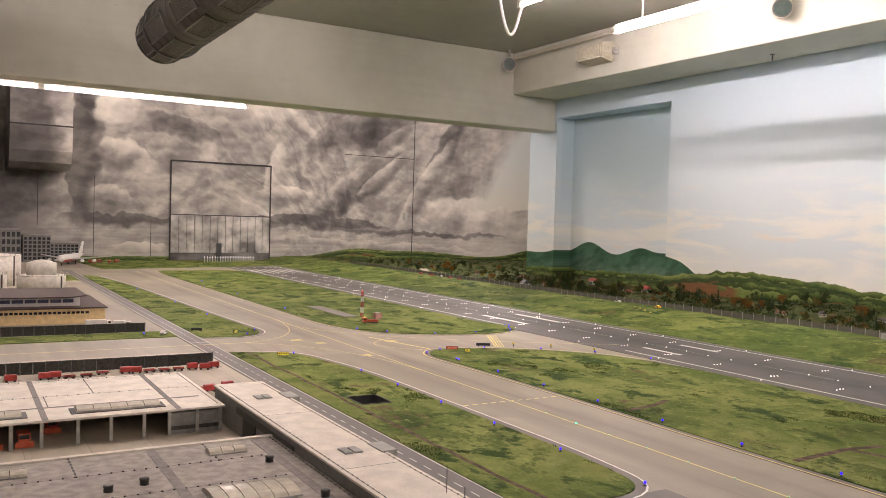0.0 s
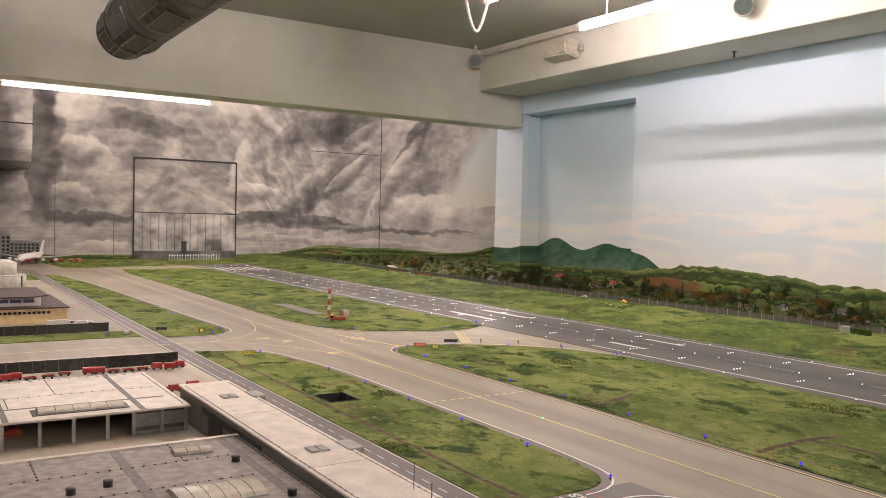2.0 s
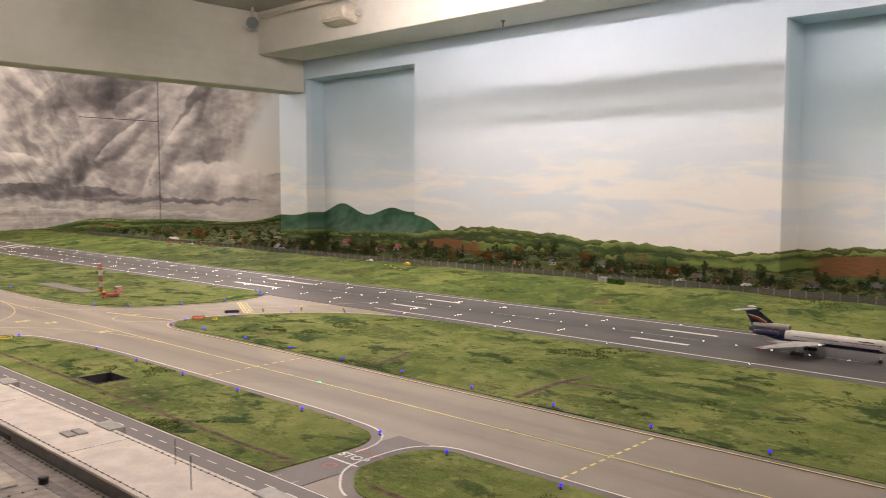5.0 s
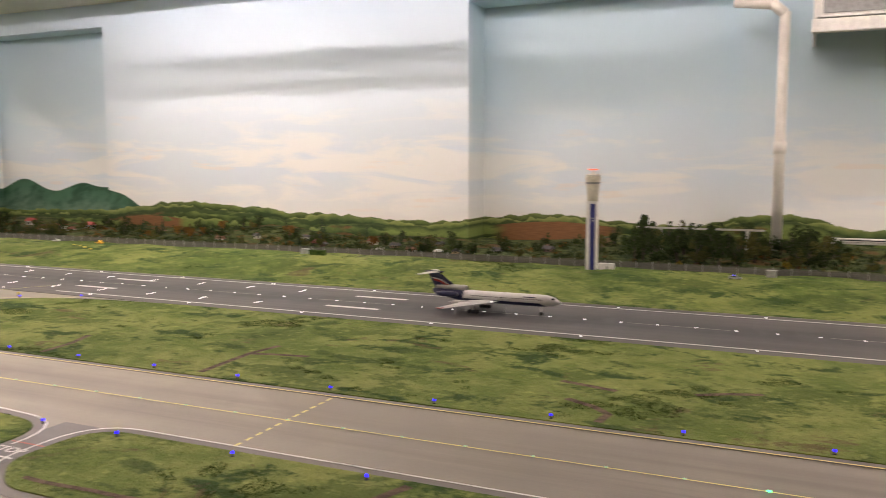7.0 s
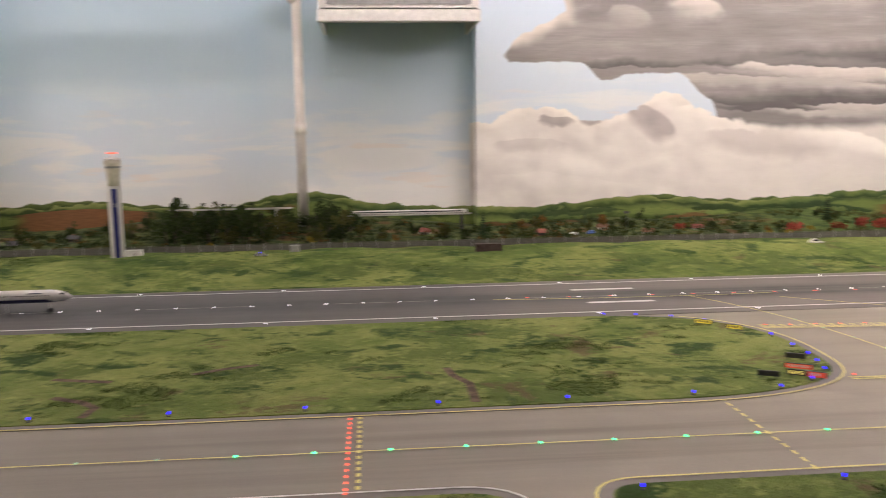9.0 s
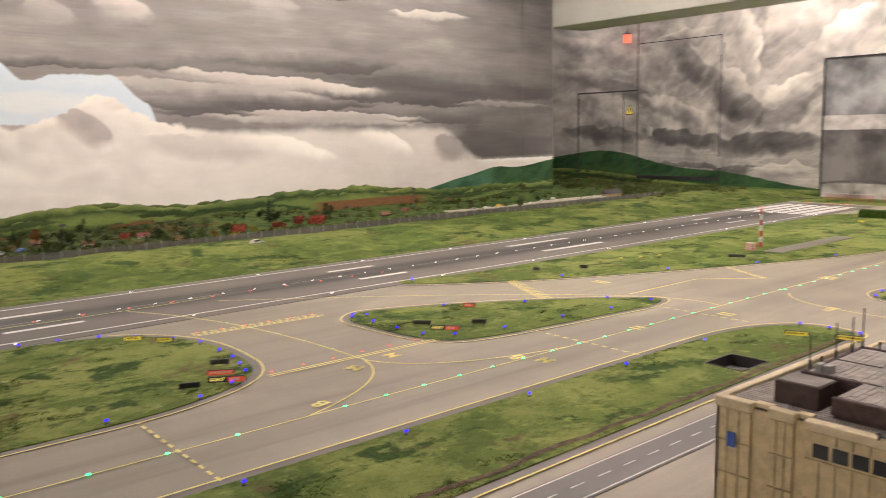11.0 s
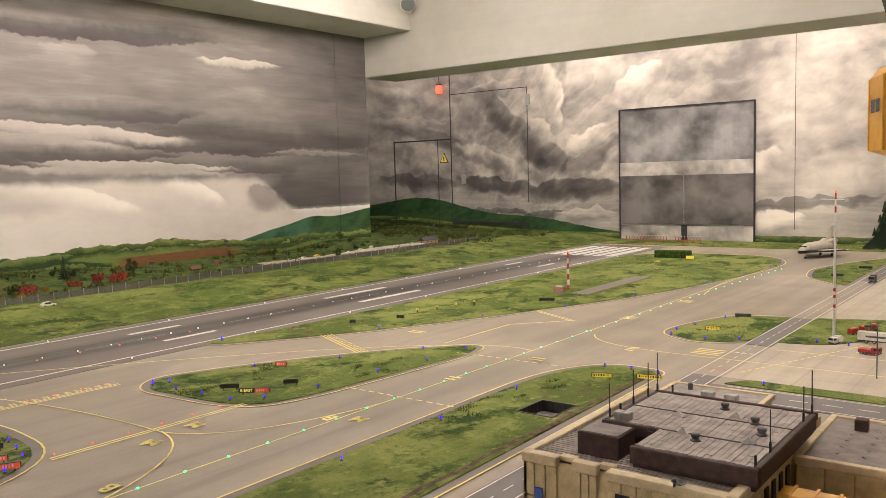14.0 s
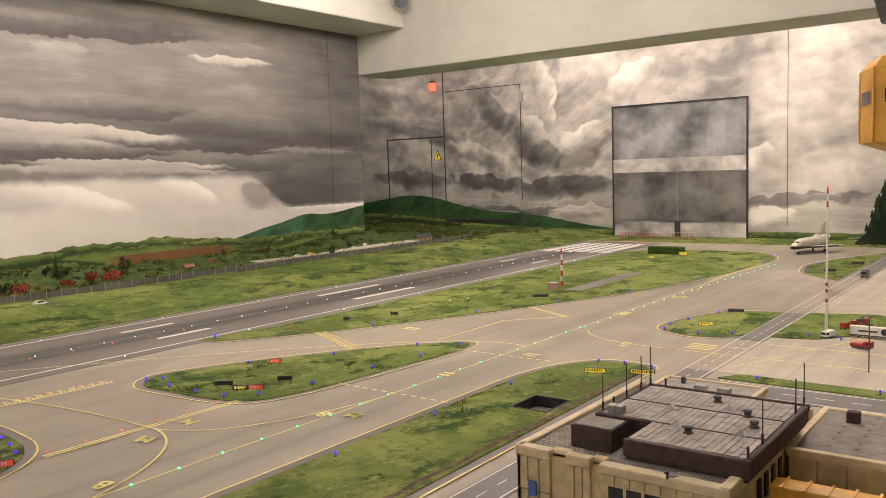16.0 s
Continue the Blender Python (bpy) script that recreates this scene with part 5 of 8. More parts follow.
M_REDP = painted("red_paint", (0.42, 0.028, 0.022), 0.35, 0.12, 60)
M_ORANGE = painted("orange_paint", (0.55, 0.085, 0.03), 0.4, 0.1, 60)
M_YELP = painted("yellow_orange_paint", (0.82, 0.43, 0.035), 0.4, 0.07, 50)
M_WHITEP = painted("white_paint", (0.72, 0.71, 0.68), 0.4, 0.06, 50)
M_BLUEP = painted("blue_paint", (0.05, 0.12, 0.45), 0.4, 0.08, 50)
M_TYRE = painted("black_rubber", (0.02, 0.02, 0.02), 0.8, 0.1, 90)
M_GLASSB = painted("blue_grey_glass", (0.08, 0.09, 0.16), 0.15, 0.06, 30)
M_YWALL = painted("warm_yellow_render", (0.74, 0.56, 0.29), 0.65, 0.08, 40)

# --- terminal block with a brown penthouse, by the road
term = thing("terminal_building", "beige panelled terminal with ribbed grey roofs and brown penthouse", "building", (0, 0, 0))
ZL, ZU = 0.166, 0.196
FX0, FX1, FY0, FY1 = 0.575, 0.90, -1.62, -1.165
part("wall", B((FX0 + 0.006, FX1 - 0.006, FY0, FY1 - 0.006, 0, ZL - 0.006)), M_BEIGE, term, "beige wall")


def facade_panels(t, x0, x1, y, z0, z1, n, rows, material, axis="x", out=1):
    """Cladding panels with open joints, stood on a wall."""
    w, h = (x1 - x0) / n, (z1 - z0) / rows
    for i in range(n):
        for j in range(rows):
            a, b = x0 + i * w + 0.0010, x0 + (i + 1) * w - 0.0010
            c, d = z0 + j * h + 0.0010, z0 + (j + 1) * h - 0.0010
            box = (a, b, min(y, y + out * 0.005), max(y, y + out * 0.005), c, d) if axis == "x" else (min(y, y + out * 0.005), max(y, y + out * 0.005), a, b, c, d)
            part("panel", B(box), material, t)


# front: panelled piers and dark glazed bays in turn
BAYS = [(0.90, 0.842, "w"), (0.842, 0.815, "g"), (0.815, 0.776, "w"), (0.776, 0.755, "g"), (0.755, 0.575, "s")]
for a, b, what in BAYS:
    if what == "w":
        facade_panels(term, b, a, FY1 - 0.006, 0.0, ZL - 0.012, 3, 3, M_BEIGE)
        part("coping", B((b - 0.001, a + 0.001, FY1 - 0.016, FY1 + 0.002, ZL - 0.012, ZL + 0.004), bevel=0.003), M_BEIGE2, term, "pale rounded coping")
    elif what == "g":
        for j in range(4):
            part("window", B((b + 0.002, a - 0.002, FY1 - 0.016, FY1 - 0.011, 0.004 + j * 0.036, 0.037 + j * 0.036)), M_GLASSD, term, "dark window")
        part("coping", B((b - 0.001, a + 0.001, FY1 - 0.024, FY1 - 0.010, ZL - 0.012, ZL + 0.004), bevel=0.003), M_BEIGE2, term)
    else:
        facade_panels(term, b, a, FY1 + 0.006, 0.0, ZL - 0.05, 8, 2, M_BEIGE)
        facade_panels(term, b, a, FY1 + 0.006, ZL - 0.026, ZL - 0.010, 8, 1, M_BEIGE)
        for j in range(6):
            part("window", B((b + 0.012 + j * 0.027, b + 0.034 + j * 0.027, FY1 + 0.003, FY1 + 0.007, ZL - 0.048, ZL - 0.028)), M_GLASSD, term, "dark window")
        part("coping", B((b - 0.001, a + 0.001, FY1 - 0.006, FY1 + 0.014, ZL - 0.010, ZL + 0.004), bevel=0.003), M_BEIGE2, term)
        part("wall", B((b, a, FY1 - 0.006, FY1 + 0.006, 0, ZL - 0.011)), M_BEIGE, term)
facade_panels(term, FY0, FY1, FX1 - 0.006, 0.0, ZL - 0.012, 9, 3, M_BEIGE, "y", 1)
facade_panels(term, FY0 + 0.2, FY1 + 0.006, FX0 + 0.006, 0.0, ZL - 0.012, 5, 3, M_BEIGE, "y", -1)
part("coping", B((FX1 - 0.012, FX1 + 0.003, FY0, FY1, ZL - 0.012, ZL + 0.004), bevel=0.003), M_BEIGE2, term)
part("coping", B((FX0 - 0.004, FX0 + 0.012, -1.42, FY1 + 0.012, ZL - 0.012, ZL + 0.006), bevel=0.003), M_BEIGE2, term)
for k in range(4):
    part("window", B((FX0 - 0.0015, FX0 + 0.003, -1.40 + k * 0.035, -1.385 + k * 0.035, ZL - 0.06, ZL - 0.025)), M_GLASSD, term, "narrow dark window")
part("lower_roof", B((FX0 + 0.01, FX1 - 0.01, FY0, FY1 - 0.01, ZL - 0.006, ZL - 0.003)), M_ROOFD, term, "ribbed grey roof")
for k in range(16):
    y = FY1 - 0.02 - k * 0.0085
    part("roof_rib", B((FX0 + 0.012, FX1 - 0.012, y, y + 0.0052, ZL - 0.003, ZL - 0.0005)), M_ROOF, term)
pent = part("penthouse", prism([(0.565, -1.205), (0.738, -1.205), (0.738, -1.30), (0.828, -1.30), (0.828, -1.505), (0.565, -1.505)], ZL - 0.003, ZU - 0.004), M_BROWN, term, "dark brown metal penthouse")
for bx in ((0.56, 0.741, -1.208, -1.199, ZL + 0.004, ZU), (0.56, 0.569, -1.503, -1.208, ZL + 0.004, ZU), (0.56, 0.833, -1.512, -1.503, ZU - 0.012, ZU + 0.001), (0.824, 0.833, -1.503, -1.303, ZL + 0.004, ZU), (0.741, 0.833, -1.303, -1.295, ZL + 0.01, ZU)):
    part("fascia", B(bx, bevel=0.003), M_BROWN, pent)
rng = random.Random(5)
for i in range(26):
    x = 0.571 + i * 0.0098
    y0, end = -1.50, (-1.306 if x > 0.73 else -1.211)
    y = y0
    while y < end - 0.004:
        n = min(rng.choice((0.05, 0.075, 0.1)), end - y)
        part("plank", B((x, x + 0.0089, y, y + n - 0.0012, ZU - 0.004, ZU - 0.0012 + rng.uniform(-0.0004, 0.0004))), M_ROOF, pent)
        y += n
for y in (-1.40, -1.30):
    part("joint_strip", B((0.57, 0.826 if y < -1.35 else 0.735, y, y + 0.002, ZU - 0.001, ZU + 0.0006)), M_SEAM, pent)
stair = part("stair_house", B((0.764, 0.832, -1.27, -1.213, ZL - 0.003, ZU + 0.003), bevel=0.0015), M_BROWN, term, "dark brown stair house")
part("roof", B((0.767, 0.829, -1.267, -1.216, ZU + 0.0032, ZU + 0.0045)), M_ROOFD, stair)
for k in range(5):
    part("rung", rod((0.742, -1.283, ZL + 0.004 + k * 0.008), (0.75, -1.283, ZL + 0.004 + k * 0.008), 0.0008, 6), M_METAL, term)
for x, y in ((0.690, -1.455), (0.625, -1.40), (0.672, -1.275), (0.60, -1.35)):
    v = part("roof_vent", lathe([(0.008, 0), (0.008, 0.0015), (0.0055, 0.002), (0.0055, 0.006), (0.0068, 0.0065), (0.0068, 0.0105), (0.004, 0.011)], 14, at=(x, y, ZU - 0.001)), M_METAL, term, "dark round roof vent", True)
for x, y in ((0.74, -1.38), (0.66, -1.42), (0.70, -1.30), (0.605, -1.305), (0.80, -1.19)):
    z = ZU if y < -1.2 else ZL
    bm = bmesh.new()
    q = [bm.verts.new((x + a, y + b, z)) for a, b in ((-0.009, -0.009), (0.009, -0.009), (0.009, 0.009), (-0.009, 0.009))]
    tip = bm.verts.new((x, y, z + 0.008))
    for i in range(4):
        bm.faces.new((q[i], q[(i + 1) % 4], tip))
    part("skylight", bm, M_PALEMET, term, "small pyramid skylight")
for x, y, h in ((0.828, -1.315, 0.055), (0.826, -1.40, 0.06), (0.826, -1.46, 0.06), (0.826, -1.50, 0.07), (0.567, -1.45, 0.055), (0.567, -1.50, 0.07), (0.568, -1.28, 0.06), (0.568, -1.215, 0.012), (0.80, -1.505, 0.012), (0.826, -1.35, 0.012)):
    part("antenna", rod((x, y, ZU - 0.004), (x, y, ZU + 0.014), 0.0019, 8, rod((x, y, ZU + 0.012), (x, y, ZU + h), 0.0009, 6)), M_DARK, term, "dark rooftop antenna")
for k in range(2):
    part("air_unit", B((0.792 + k * 0.014, 0.804 + k * 0.014, -1.325, -1.308, ZU - 0.002, ZU + 0.012), bevel=0.002), M_PALEMET, term, "grey rooftop air unit")
part("satellite_dish", rod((0.655, FY1 + 0.012, ZL + 0.002), (0.655, FY1 + 0.012, ZL + 0.012), 0.002, 8, lathe([(0.002, ZL + 0.006), (0.010, ZL + 0.010), (0.011, ZL + 0.011), (0.004, ZL + 0.0075)], 12, at=(0.648, FY1 + 0.012, 0))), M_DARK, term, "dark rooftop dish")
part("flag_panel", B((0.865, 0.878, FY1 + 0.0005, FY1 + 0.0035, 0.095, 0.118)), M_BLUEP, term, "blue emblem panel")

wing = thing("terminal_wing", "lower beige terminal wing with a dark felt roof", "building", (0, 0, 0))
ZW = 0.145
part("wall", B((0.28, 0.57, -1.67, -1.425, 0, ZW)), M_BEIGE, wing, "beige wall")
facade_panels(wing, 0.28, 0.57, -1.425, 0.0, ZW - 0.008, 7, 2, M_BEIGE)
part("coping", B((0.275, 0.572, -1.43, -1.417, ZW - 0.008, ZW + 0.005), (0.565, 0.577, -1.675, -1.43, ZW - 0.008, ZW + 0.005), (0.275, 0.577, -1.68, -1.667, ZW - 0.008, ZW + 0.005), bevel=0.002), M_BEIGE2, wing, "pale coping")
part("roof", B((0.285, 0.564, -1.666, -1.431, ZW, ZW + 0.002)), M_ROOFD, wing, "dark felt roof")
rng = random.Random(9)
for k in range(36):
    x, y = 0.33 + 0.038 * (k % 6), -1.65 + 0.036 * (k // 6)
    part("roof_clip", B((x, x + 0.006, y, y + 0.0012, ZW + 0.002, ZW + 0.0035)), M_PALEMET, wing)
part("vent_box", B((0.505, 0.525, -1.62, -1.602, ZW + 0.002, ZW + 0.022), bevel=0.002), M_BROWN, wing, "dark brown vent box")
for k in range(7):
    part("window", B((0.30 + k * 0.037, 0.322 + k * 0.037, -1.4195, -1.4175, 0.03, 0.075)), M_GLASSD, wing, "dark window")
annex = thing("terminal_annex", "small beige annex with a flat grey roof", "building", (0, 0, 0))
part("wall", B((0.70, 0.895, -1.755, -1.622, 0, 0.145), bevel=0.002), M_BEIGE, annex)
part("coping", B((0.695, 0.90, -1.76, -1.75, 0.14, 0.15), (0.695, 0.705, -1.75, -1.622, 0.14, 0.15), (0.89, 0.90, -1.75, -1.622, 0.14, 0.15), bevel=0.002), M_BEIGE2, annex)
part("roof", B((0.706, 0.889, -1.749, -1.624, 0.1452, 0.147)), M_ROOF, annex)
part("roof_vent", lathe([(0.005, 0.147), (0.005, 0.158), (0.0035, 0.16)], 10, at=(0.85, -1.72, 0)), M_METAL, annex)
for x in (0.80, 0.755):
    part("air_unit", B((x - 0.012, x + 0.012, -1.69, -1.672, 0.147, 0.159), bevel=0.002), M_PALEMET, annex, "grey rooftop air unit")
for k in range(4):
    part("window", B((0.694, 0.6985, -1.74 + k * 0.028, -1.722 + k * 0.028, 0.10, 0.132)), M_GLASSD, annex)
bridge = thing("jet_bridge", "yellow covered passenger bridge beside the terminal", "passenger bridge", (0, 0, 0))
part("body", B((0.30, 0.563, -1.335, -1.295, 0.085, 0.133), bevel=0.003), M_YELP, bridge, "yellow panelled tunnel")
for k in range(9):
    part("rib", B((0.305 + k * 0.03, 0.309 + k * 0.03, -1.338, -1.292, 0.084, 0.1345)), M_YELP, bridge)
part("leg", B((0.33, 0.35, -1.325, -1.305, 0, 0.085)), M_PALEMET, bridge)
# --- control tower rising from the wing
tower2 = thing("control_tower", "orange-yellow eight-sided control tower with dark windows", "tower", (0.385, -1.53, ZW + 0.002))
part("shaft", lathe([(0.045, 0), (0.045, 0.46)], 8), M_YELP, tower2, "orange-yellow shaft")
part("lower_cabin", lathe([(0.05, 0.44), (0.112, 0.462), (0.112, 0.57), (0.10, 0.585), (0.05, 0.59)], 8), M_YELP, tower2, "orange-yellow eight-sided cabin")
for k in range(8):
    a = (k + 0.5) * math.pi / 4
    c = Vector((math.cos(a), math.sin(a)))
    sd = Vector((-c.y, c.x))
    bm = bmesh.new()
    r = 0.112 * math.cos(math.pi / 8) + 0.0015
    for o in (-0.026, 0.002):
        pts = [c * r + sd * o, c * r + sd * (o + 0.024)]
        vs = [bm.verts.new((p.x, p.y, z)) for p, z in ((pts[0], 0.518), (pts[1], 0.518), (pts[1], 0.537), (pts[0], 0.537))]
        bm.faces.new(vs)
    part("window", bm, M_GLASSD, tower2, "dark window pair")
    part("rib", rod((0.1125 * math.cos(k * math.pi / 4), 0.1125 * math.sin(k * math.pi / 4), 0.462), (0.1125 * math.cos(k * math.pi / 4), 0.1125 * math.sin(k * math.pi / 4), 0.57), 0.0015, 6), M_YELP, tower2)
part("neck", lathe([(0.05, 0.585), (0.05, 0.64)], 8), M_YELP, tower2)
part("upper_cabin", lathe([(0.06, 0.63), (0.085, 0.64), (0.102, 0.70), (0.095, 0.72), (0.03, 0.73)], 8), M_GLASSD, tower2, "dark glazed upper cabin")
part("upper_roof", lathe([(0.105, 0.70), (0.108, 0.715), (0.08, 0.735), (0.02, 0.745)], 8), M_YELP, tower2)

# --- workshop halls by the road in the north
hall = thing("grey_hall", "low hall with a grey felt roof, skylights and dotted seams", "building", (0, 0, 0))
ZG = 0.06
part("wall", B((-0.5, 0.768, 1.2, 2.345, 0, ZG)), M_GREYW, hall)
part("roof", B((-0.502, 0.770, 1.198, 2.347, ZG, ZG + 0.002)), M_ROOF, hall, "grey felt roof")
part("edge_trim", B((-0.502, 0.77, 2.335, 2.349, ZG + 0.002, ZG + 0.005)), M_ROOFW, hall, "pale roof edge")
for x in (0.18, 0.49, -0.13):
    part("felt_strip", B((x, x + 0.019, 1.2, 2.33, ZG + 0.002, ZG + 0.0026)), M_FELT, hall)
part("felt_strip", B((0.715, 0.734, 1.2, 2.33, ZG + 0.002, ZG + 0.0026)), M_FELT, hall)


STUDS = {}


def studs(t, x0, y0, x1, y1, z, step=0.021, r=0.0022, material=None):
    """A row of fixing studs along a seam."""
    n = int(math.hypot(x1 - x0, y1 - y0) / step)
    for i in range(n + 1):
        x, y = x0 + (x1 - x0) * i / n, y0 + (y1 - y0) * i / n
        if r not in STUDS:
            ob = part("stud", lathe([(r, 0.0), (r * 0.8, 0.0018)], 6), material or M_DARK, t)
            STUDS[r] = ob.data
        else:
            ob = new("stud", STUDS[r])
            ob.parent = t
        ob.location = (x, y, z)
    part("seam", stripe([(x0, y0), (x1, y1)], 0.0022, z + 0.0004), M_SEAM, t)


for y in (2.20, 2.05, 1.88):
    studs(hall, -0.3, y, 0.70, y, ZG + 0.002)
for x, ya, yb in ((0.09, 2.2, 2.33), (0.34, 2.2, 2.33), (0.61, 2.2, 2.33), (0.27, 1.88, 2.05), (0.64, 1.7, 2.05), (-0.1, 2.2, 2.33)):
    studs(hall, x, ya, x, yb, ZG + 0.002)
studs(hall, 0.762, 1.3, 0.762, 2.33, ZG + 0.002)


def skylight(t, x0, x1, y0, y1, z, n=6):
    """A low barrel skylight of milky panes."""
    s = part("skylight", B((x0, x1, y0, y1, z, z + 0.003)), M_PALEMET, t, "milky barrel skylight")
    w = (x1 - x0) / n
    for i in range(n):
        bm = bmesh.new()
        rows = []
        for k in range(7):
            a = math.pi * k / 6
            y, h = (y0 + y1) / 2 - math.cos(a) * (y1 - y0) / 2 * 0.94, z + 0.003 + math.sin(a) * 0.009
            rows.append((bm.verts.new((x0 + i * w + 0.0008, y, h)), bm.verts.new((x0 + (i + 1) * w - 0.0008, y, h))))
        for (a, b), (c, d) in zip(rows, rows[1:]):
            bm.faces.new((a, b, d, c))
        bm.faces.new([r[0] for r in rows][::-1])
        bm.faces.new([r[1] for r in rows])
        part("pane", bm, M_SKYL, s)


skylight(hall, 0.53, 0.685, 1.92, 2.03, ZG + 0.002)
skylight(hall, 0.235, 0.385, 1.92, 2.02, ZG + 0.002)
skylight(hall, 0.60, 0.68, 2.235, 2.275, ZG + 0.002, 3)
skylight(hall, 0.17, 0.26, 2.235, 2.275, ZG + 0.002, 3)
skylight(hall, -0.1, 0.03, 1.92, 2.03, ZG + 0.002)
for x, y in ((0.38, 2.09), (0.445, 2.105), (0.72, 1.90), (0.70, 2.15), (0.69, 1.75)):
    part("roof_vent", lathe([(0.0085, 0), (0.008, 0.008), (0.009, 0.0085), (0.009, 0.0125), (0.005, 0.013)], 12, at=(x, y, ZG + 0.002)), M_METAL, hall, "dark round roof vent", True)

garage = thing("vehicle_shed", "open-fronted vehicle shed with a white flat roof", "building", (0, 0, 0))
GY0, GY1, GX0, GX1, GZ = 2.68, 3.18, -0.6, 0.755, 0.062
part("roof", B((GX0, GX1, GY0 - 0.012, GY1, GZ, GZ + 0.006), bevel=0.001), M_ROOFW, garage, "white roof membrane")
part("back_wall", B((GX0, GX1 - 0.01, GY1 - 0.02, GY1 - 0.008, 0, GZ)), M_GREYW, garage)
part("end_wall", B((GX1 - 0.014, GX1 - 0.005, GY0, GY1 - 0.02, 0, GZ)), M_GREYW, garage)
for x in (0.18, 0.255, 0.32, 0.40, 0.475, 0.553, 0.615, 0.685, 0.745):
    part("column", B((x - 0.004, x + 0.004, GY0 - 0.006, GY0 + 0.002, 0, GZ)), M_PALEMET, garage, "grey steel column")
for a, b in ((0.619, 0.681), (0.689, 0.741)):
    part("gate", B((a, b, GY0 - 0.002, GY0 + 0.002, 0.0, GZ - 0.006), bevel=0.0008), M_GREYW, garage, "closed grey roller gate")
    part("gate_stripe", B((a, b, GY0 - 0.0032, GY0 - 0.0022, 0.012, 0.022)), M_METAL, garage)
for x in (0.32, 0.63):
    part("felt_strip", B((x, x + 0.014, GY0 - 0.01, GY1, GZ + 0.006, GZ + 0.0066)), M_FELT, garage)
part("felt_strip", B((-0.2, 0.72, 2.80, 2.81, GZ + 0.006, GZ + 0.0065)), M_FELT, garage)
for a, b in ((0.40, 0.60), (0.10, 0.28)):
    part("skylight_frame", B((a - 0.012, b + 0.012, 2.705, 2.77, GZ + 0.006, GZ + 0.008)), M_SEAM, garage)
    skylight(garage, a, b, 2.71, 2.765, GZ + 0.008, 5)
for y in (2.94, 3.16):
    studs(garage, -0.2, y, 0.72, y, GZ + 0.006, 0.026, 0.0016)
for x, a, b in ((0.47, 2.95, 3.16), (0.22, 2.95, 3.16), (0.345, 2.82, 2.94)):
    studs(garage, x, a, x, b, GZ + 0.006, 0.02, 0.0014)
studs(garage, 0.742, 2.7, 0.742, 3.16, GZ + 0.006, 0.02, 0.0016)

block = thing("long_white_hall", "long narrow hall with a white flat roof beside the road", "building", (0, 0, 0))
LX0, LX1, LY0, LY1, LZ = 0.772, 0.905, 0.9, 2.83, 0.085
part("wall", B((LX0, LX1, LY0, LY1, 0, LZ)), M_GREYW, block, "grey clad wall")
part("roof", B((LX0 - 0.004, LX1 + 0.004, LY0 - 0.004, LY1 + 0.004, LZ, LZ + 0.005), bevel=0.001), M_ROOFW, block, "white roof membrane")
studs(block, LX1 - 0.006, 1.0, LX1 - 0.006, 2.8, LZ + 0.005, 0.022, 0.0018)
studs(block, LX0 + 0.006, 1.0, LX0 + 0.006, 2.8, LZ + 0.005, 0.022, 0.0018)
for y in (1.95, 2.42):
    part("seam", stripe([(LX0, y), (LX1, y)], 0.002, LZ + 0.0056), M_SEAM, block)
for y in (2.62, 2.06, 1.5):
    for k in range(2):
        part("hatch", B((0.82 + k * 0.022, 0.838 + k * 0.022, y - 0.02, y + 0.02, LZ + 0.005, LZ + 0.009), bevel=0.001), M_PALEMET, block, "pale roof hatch")
    part("dormer", B((LX1 - 0.01, LX1 + 0.025, y - 0.035, y + 0.035, LZ - 0.025, LZ + 0.008), bevel=0.001), M_PALEMET, block)
part("louvre_band", B((LX0 - 0.002, LX0, 2.2, 2.62, 0.055, 0.072)), M_METAL, block, "dark louvre band")
part("doorway", B((LX0 - 0.003, LX0 - 0.0005, 2.46, 2.56, 0, 0.055)), M_DARK, block, "dark doorway")
part("gate", B((LX0 - 0.002, LX0 - 0.0002, 2.2, 2.4, 0, 0.045)), M_GREYW, block)
part("lightning_rod", rod((0.84, 1.62, LZ), (0.84, 1.62, LZ + 0.06), 0.0008, 6), M_METAL, block)
part("lightning_rod", rod((0.885, 1.75, LZ), (0.885, 1.75, LZ + 0.05), 0.0008, 6), M_METAL, block)


def screen(x0, x1, y, h, n, label):
    """A blast fence of dark mesh panels on posts."""
    t = thing("screen_fence", label, "fence", (0, 0, 0.0))
    w = (x1 - x0) / n
    for i in range(n):
        part("panel", B((x0 + i * w + 0.002, x0 + (i + 1) * w - 0.002, y - 0.0012, y + 0.0012, 0.003, h)), M_SCREEN, t)
    for i in range(n + 1):
        part("post", B((x0 + i * w - 0.0014, x0 + i * w + 0.0014, y - 0.004, y + 0.002, 0, h + 0.002)), M_DARK, t)


M_SCREEN = painted("dark_mesh_screen", (0.035, 0.035, 0.03), 0.8, 0.25, 140)
screen(-0.4, 0.985, 3.655, 0.045, 34, "dark mesh blast fence behind baggage carts")
screen(-0.2, 0.925, 4.63, 0.045, 26, "dark mesh fence before the yellow building")


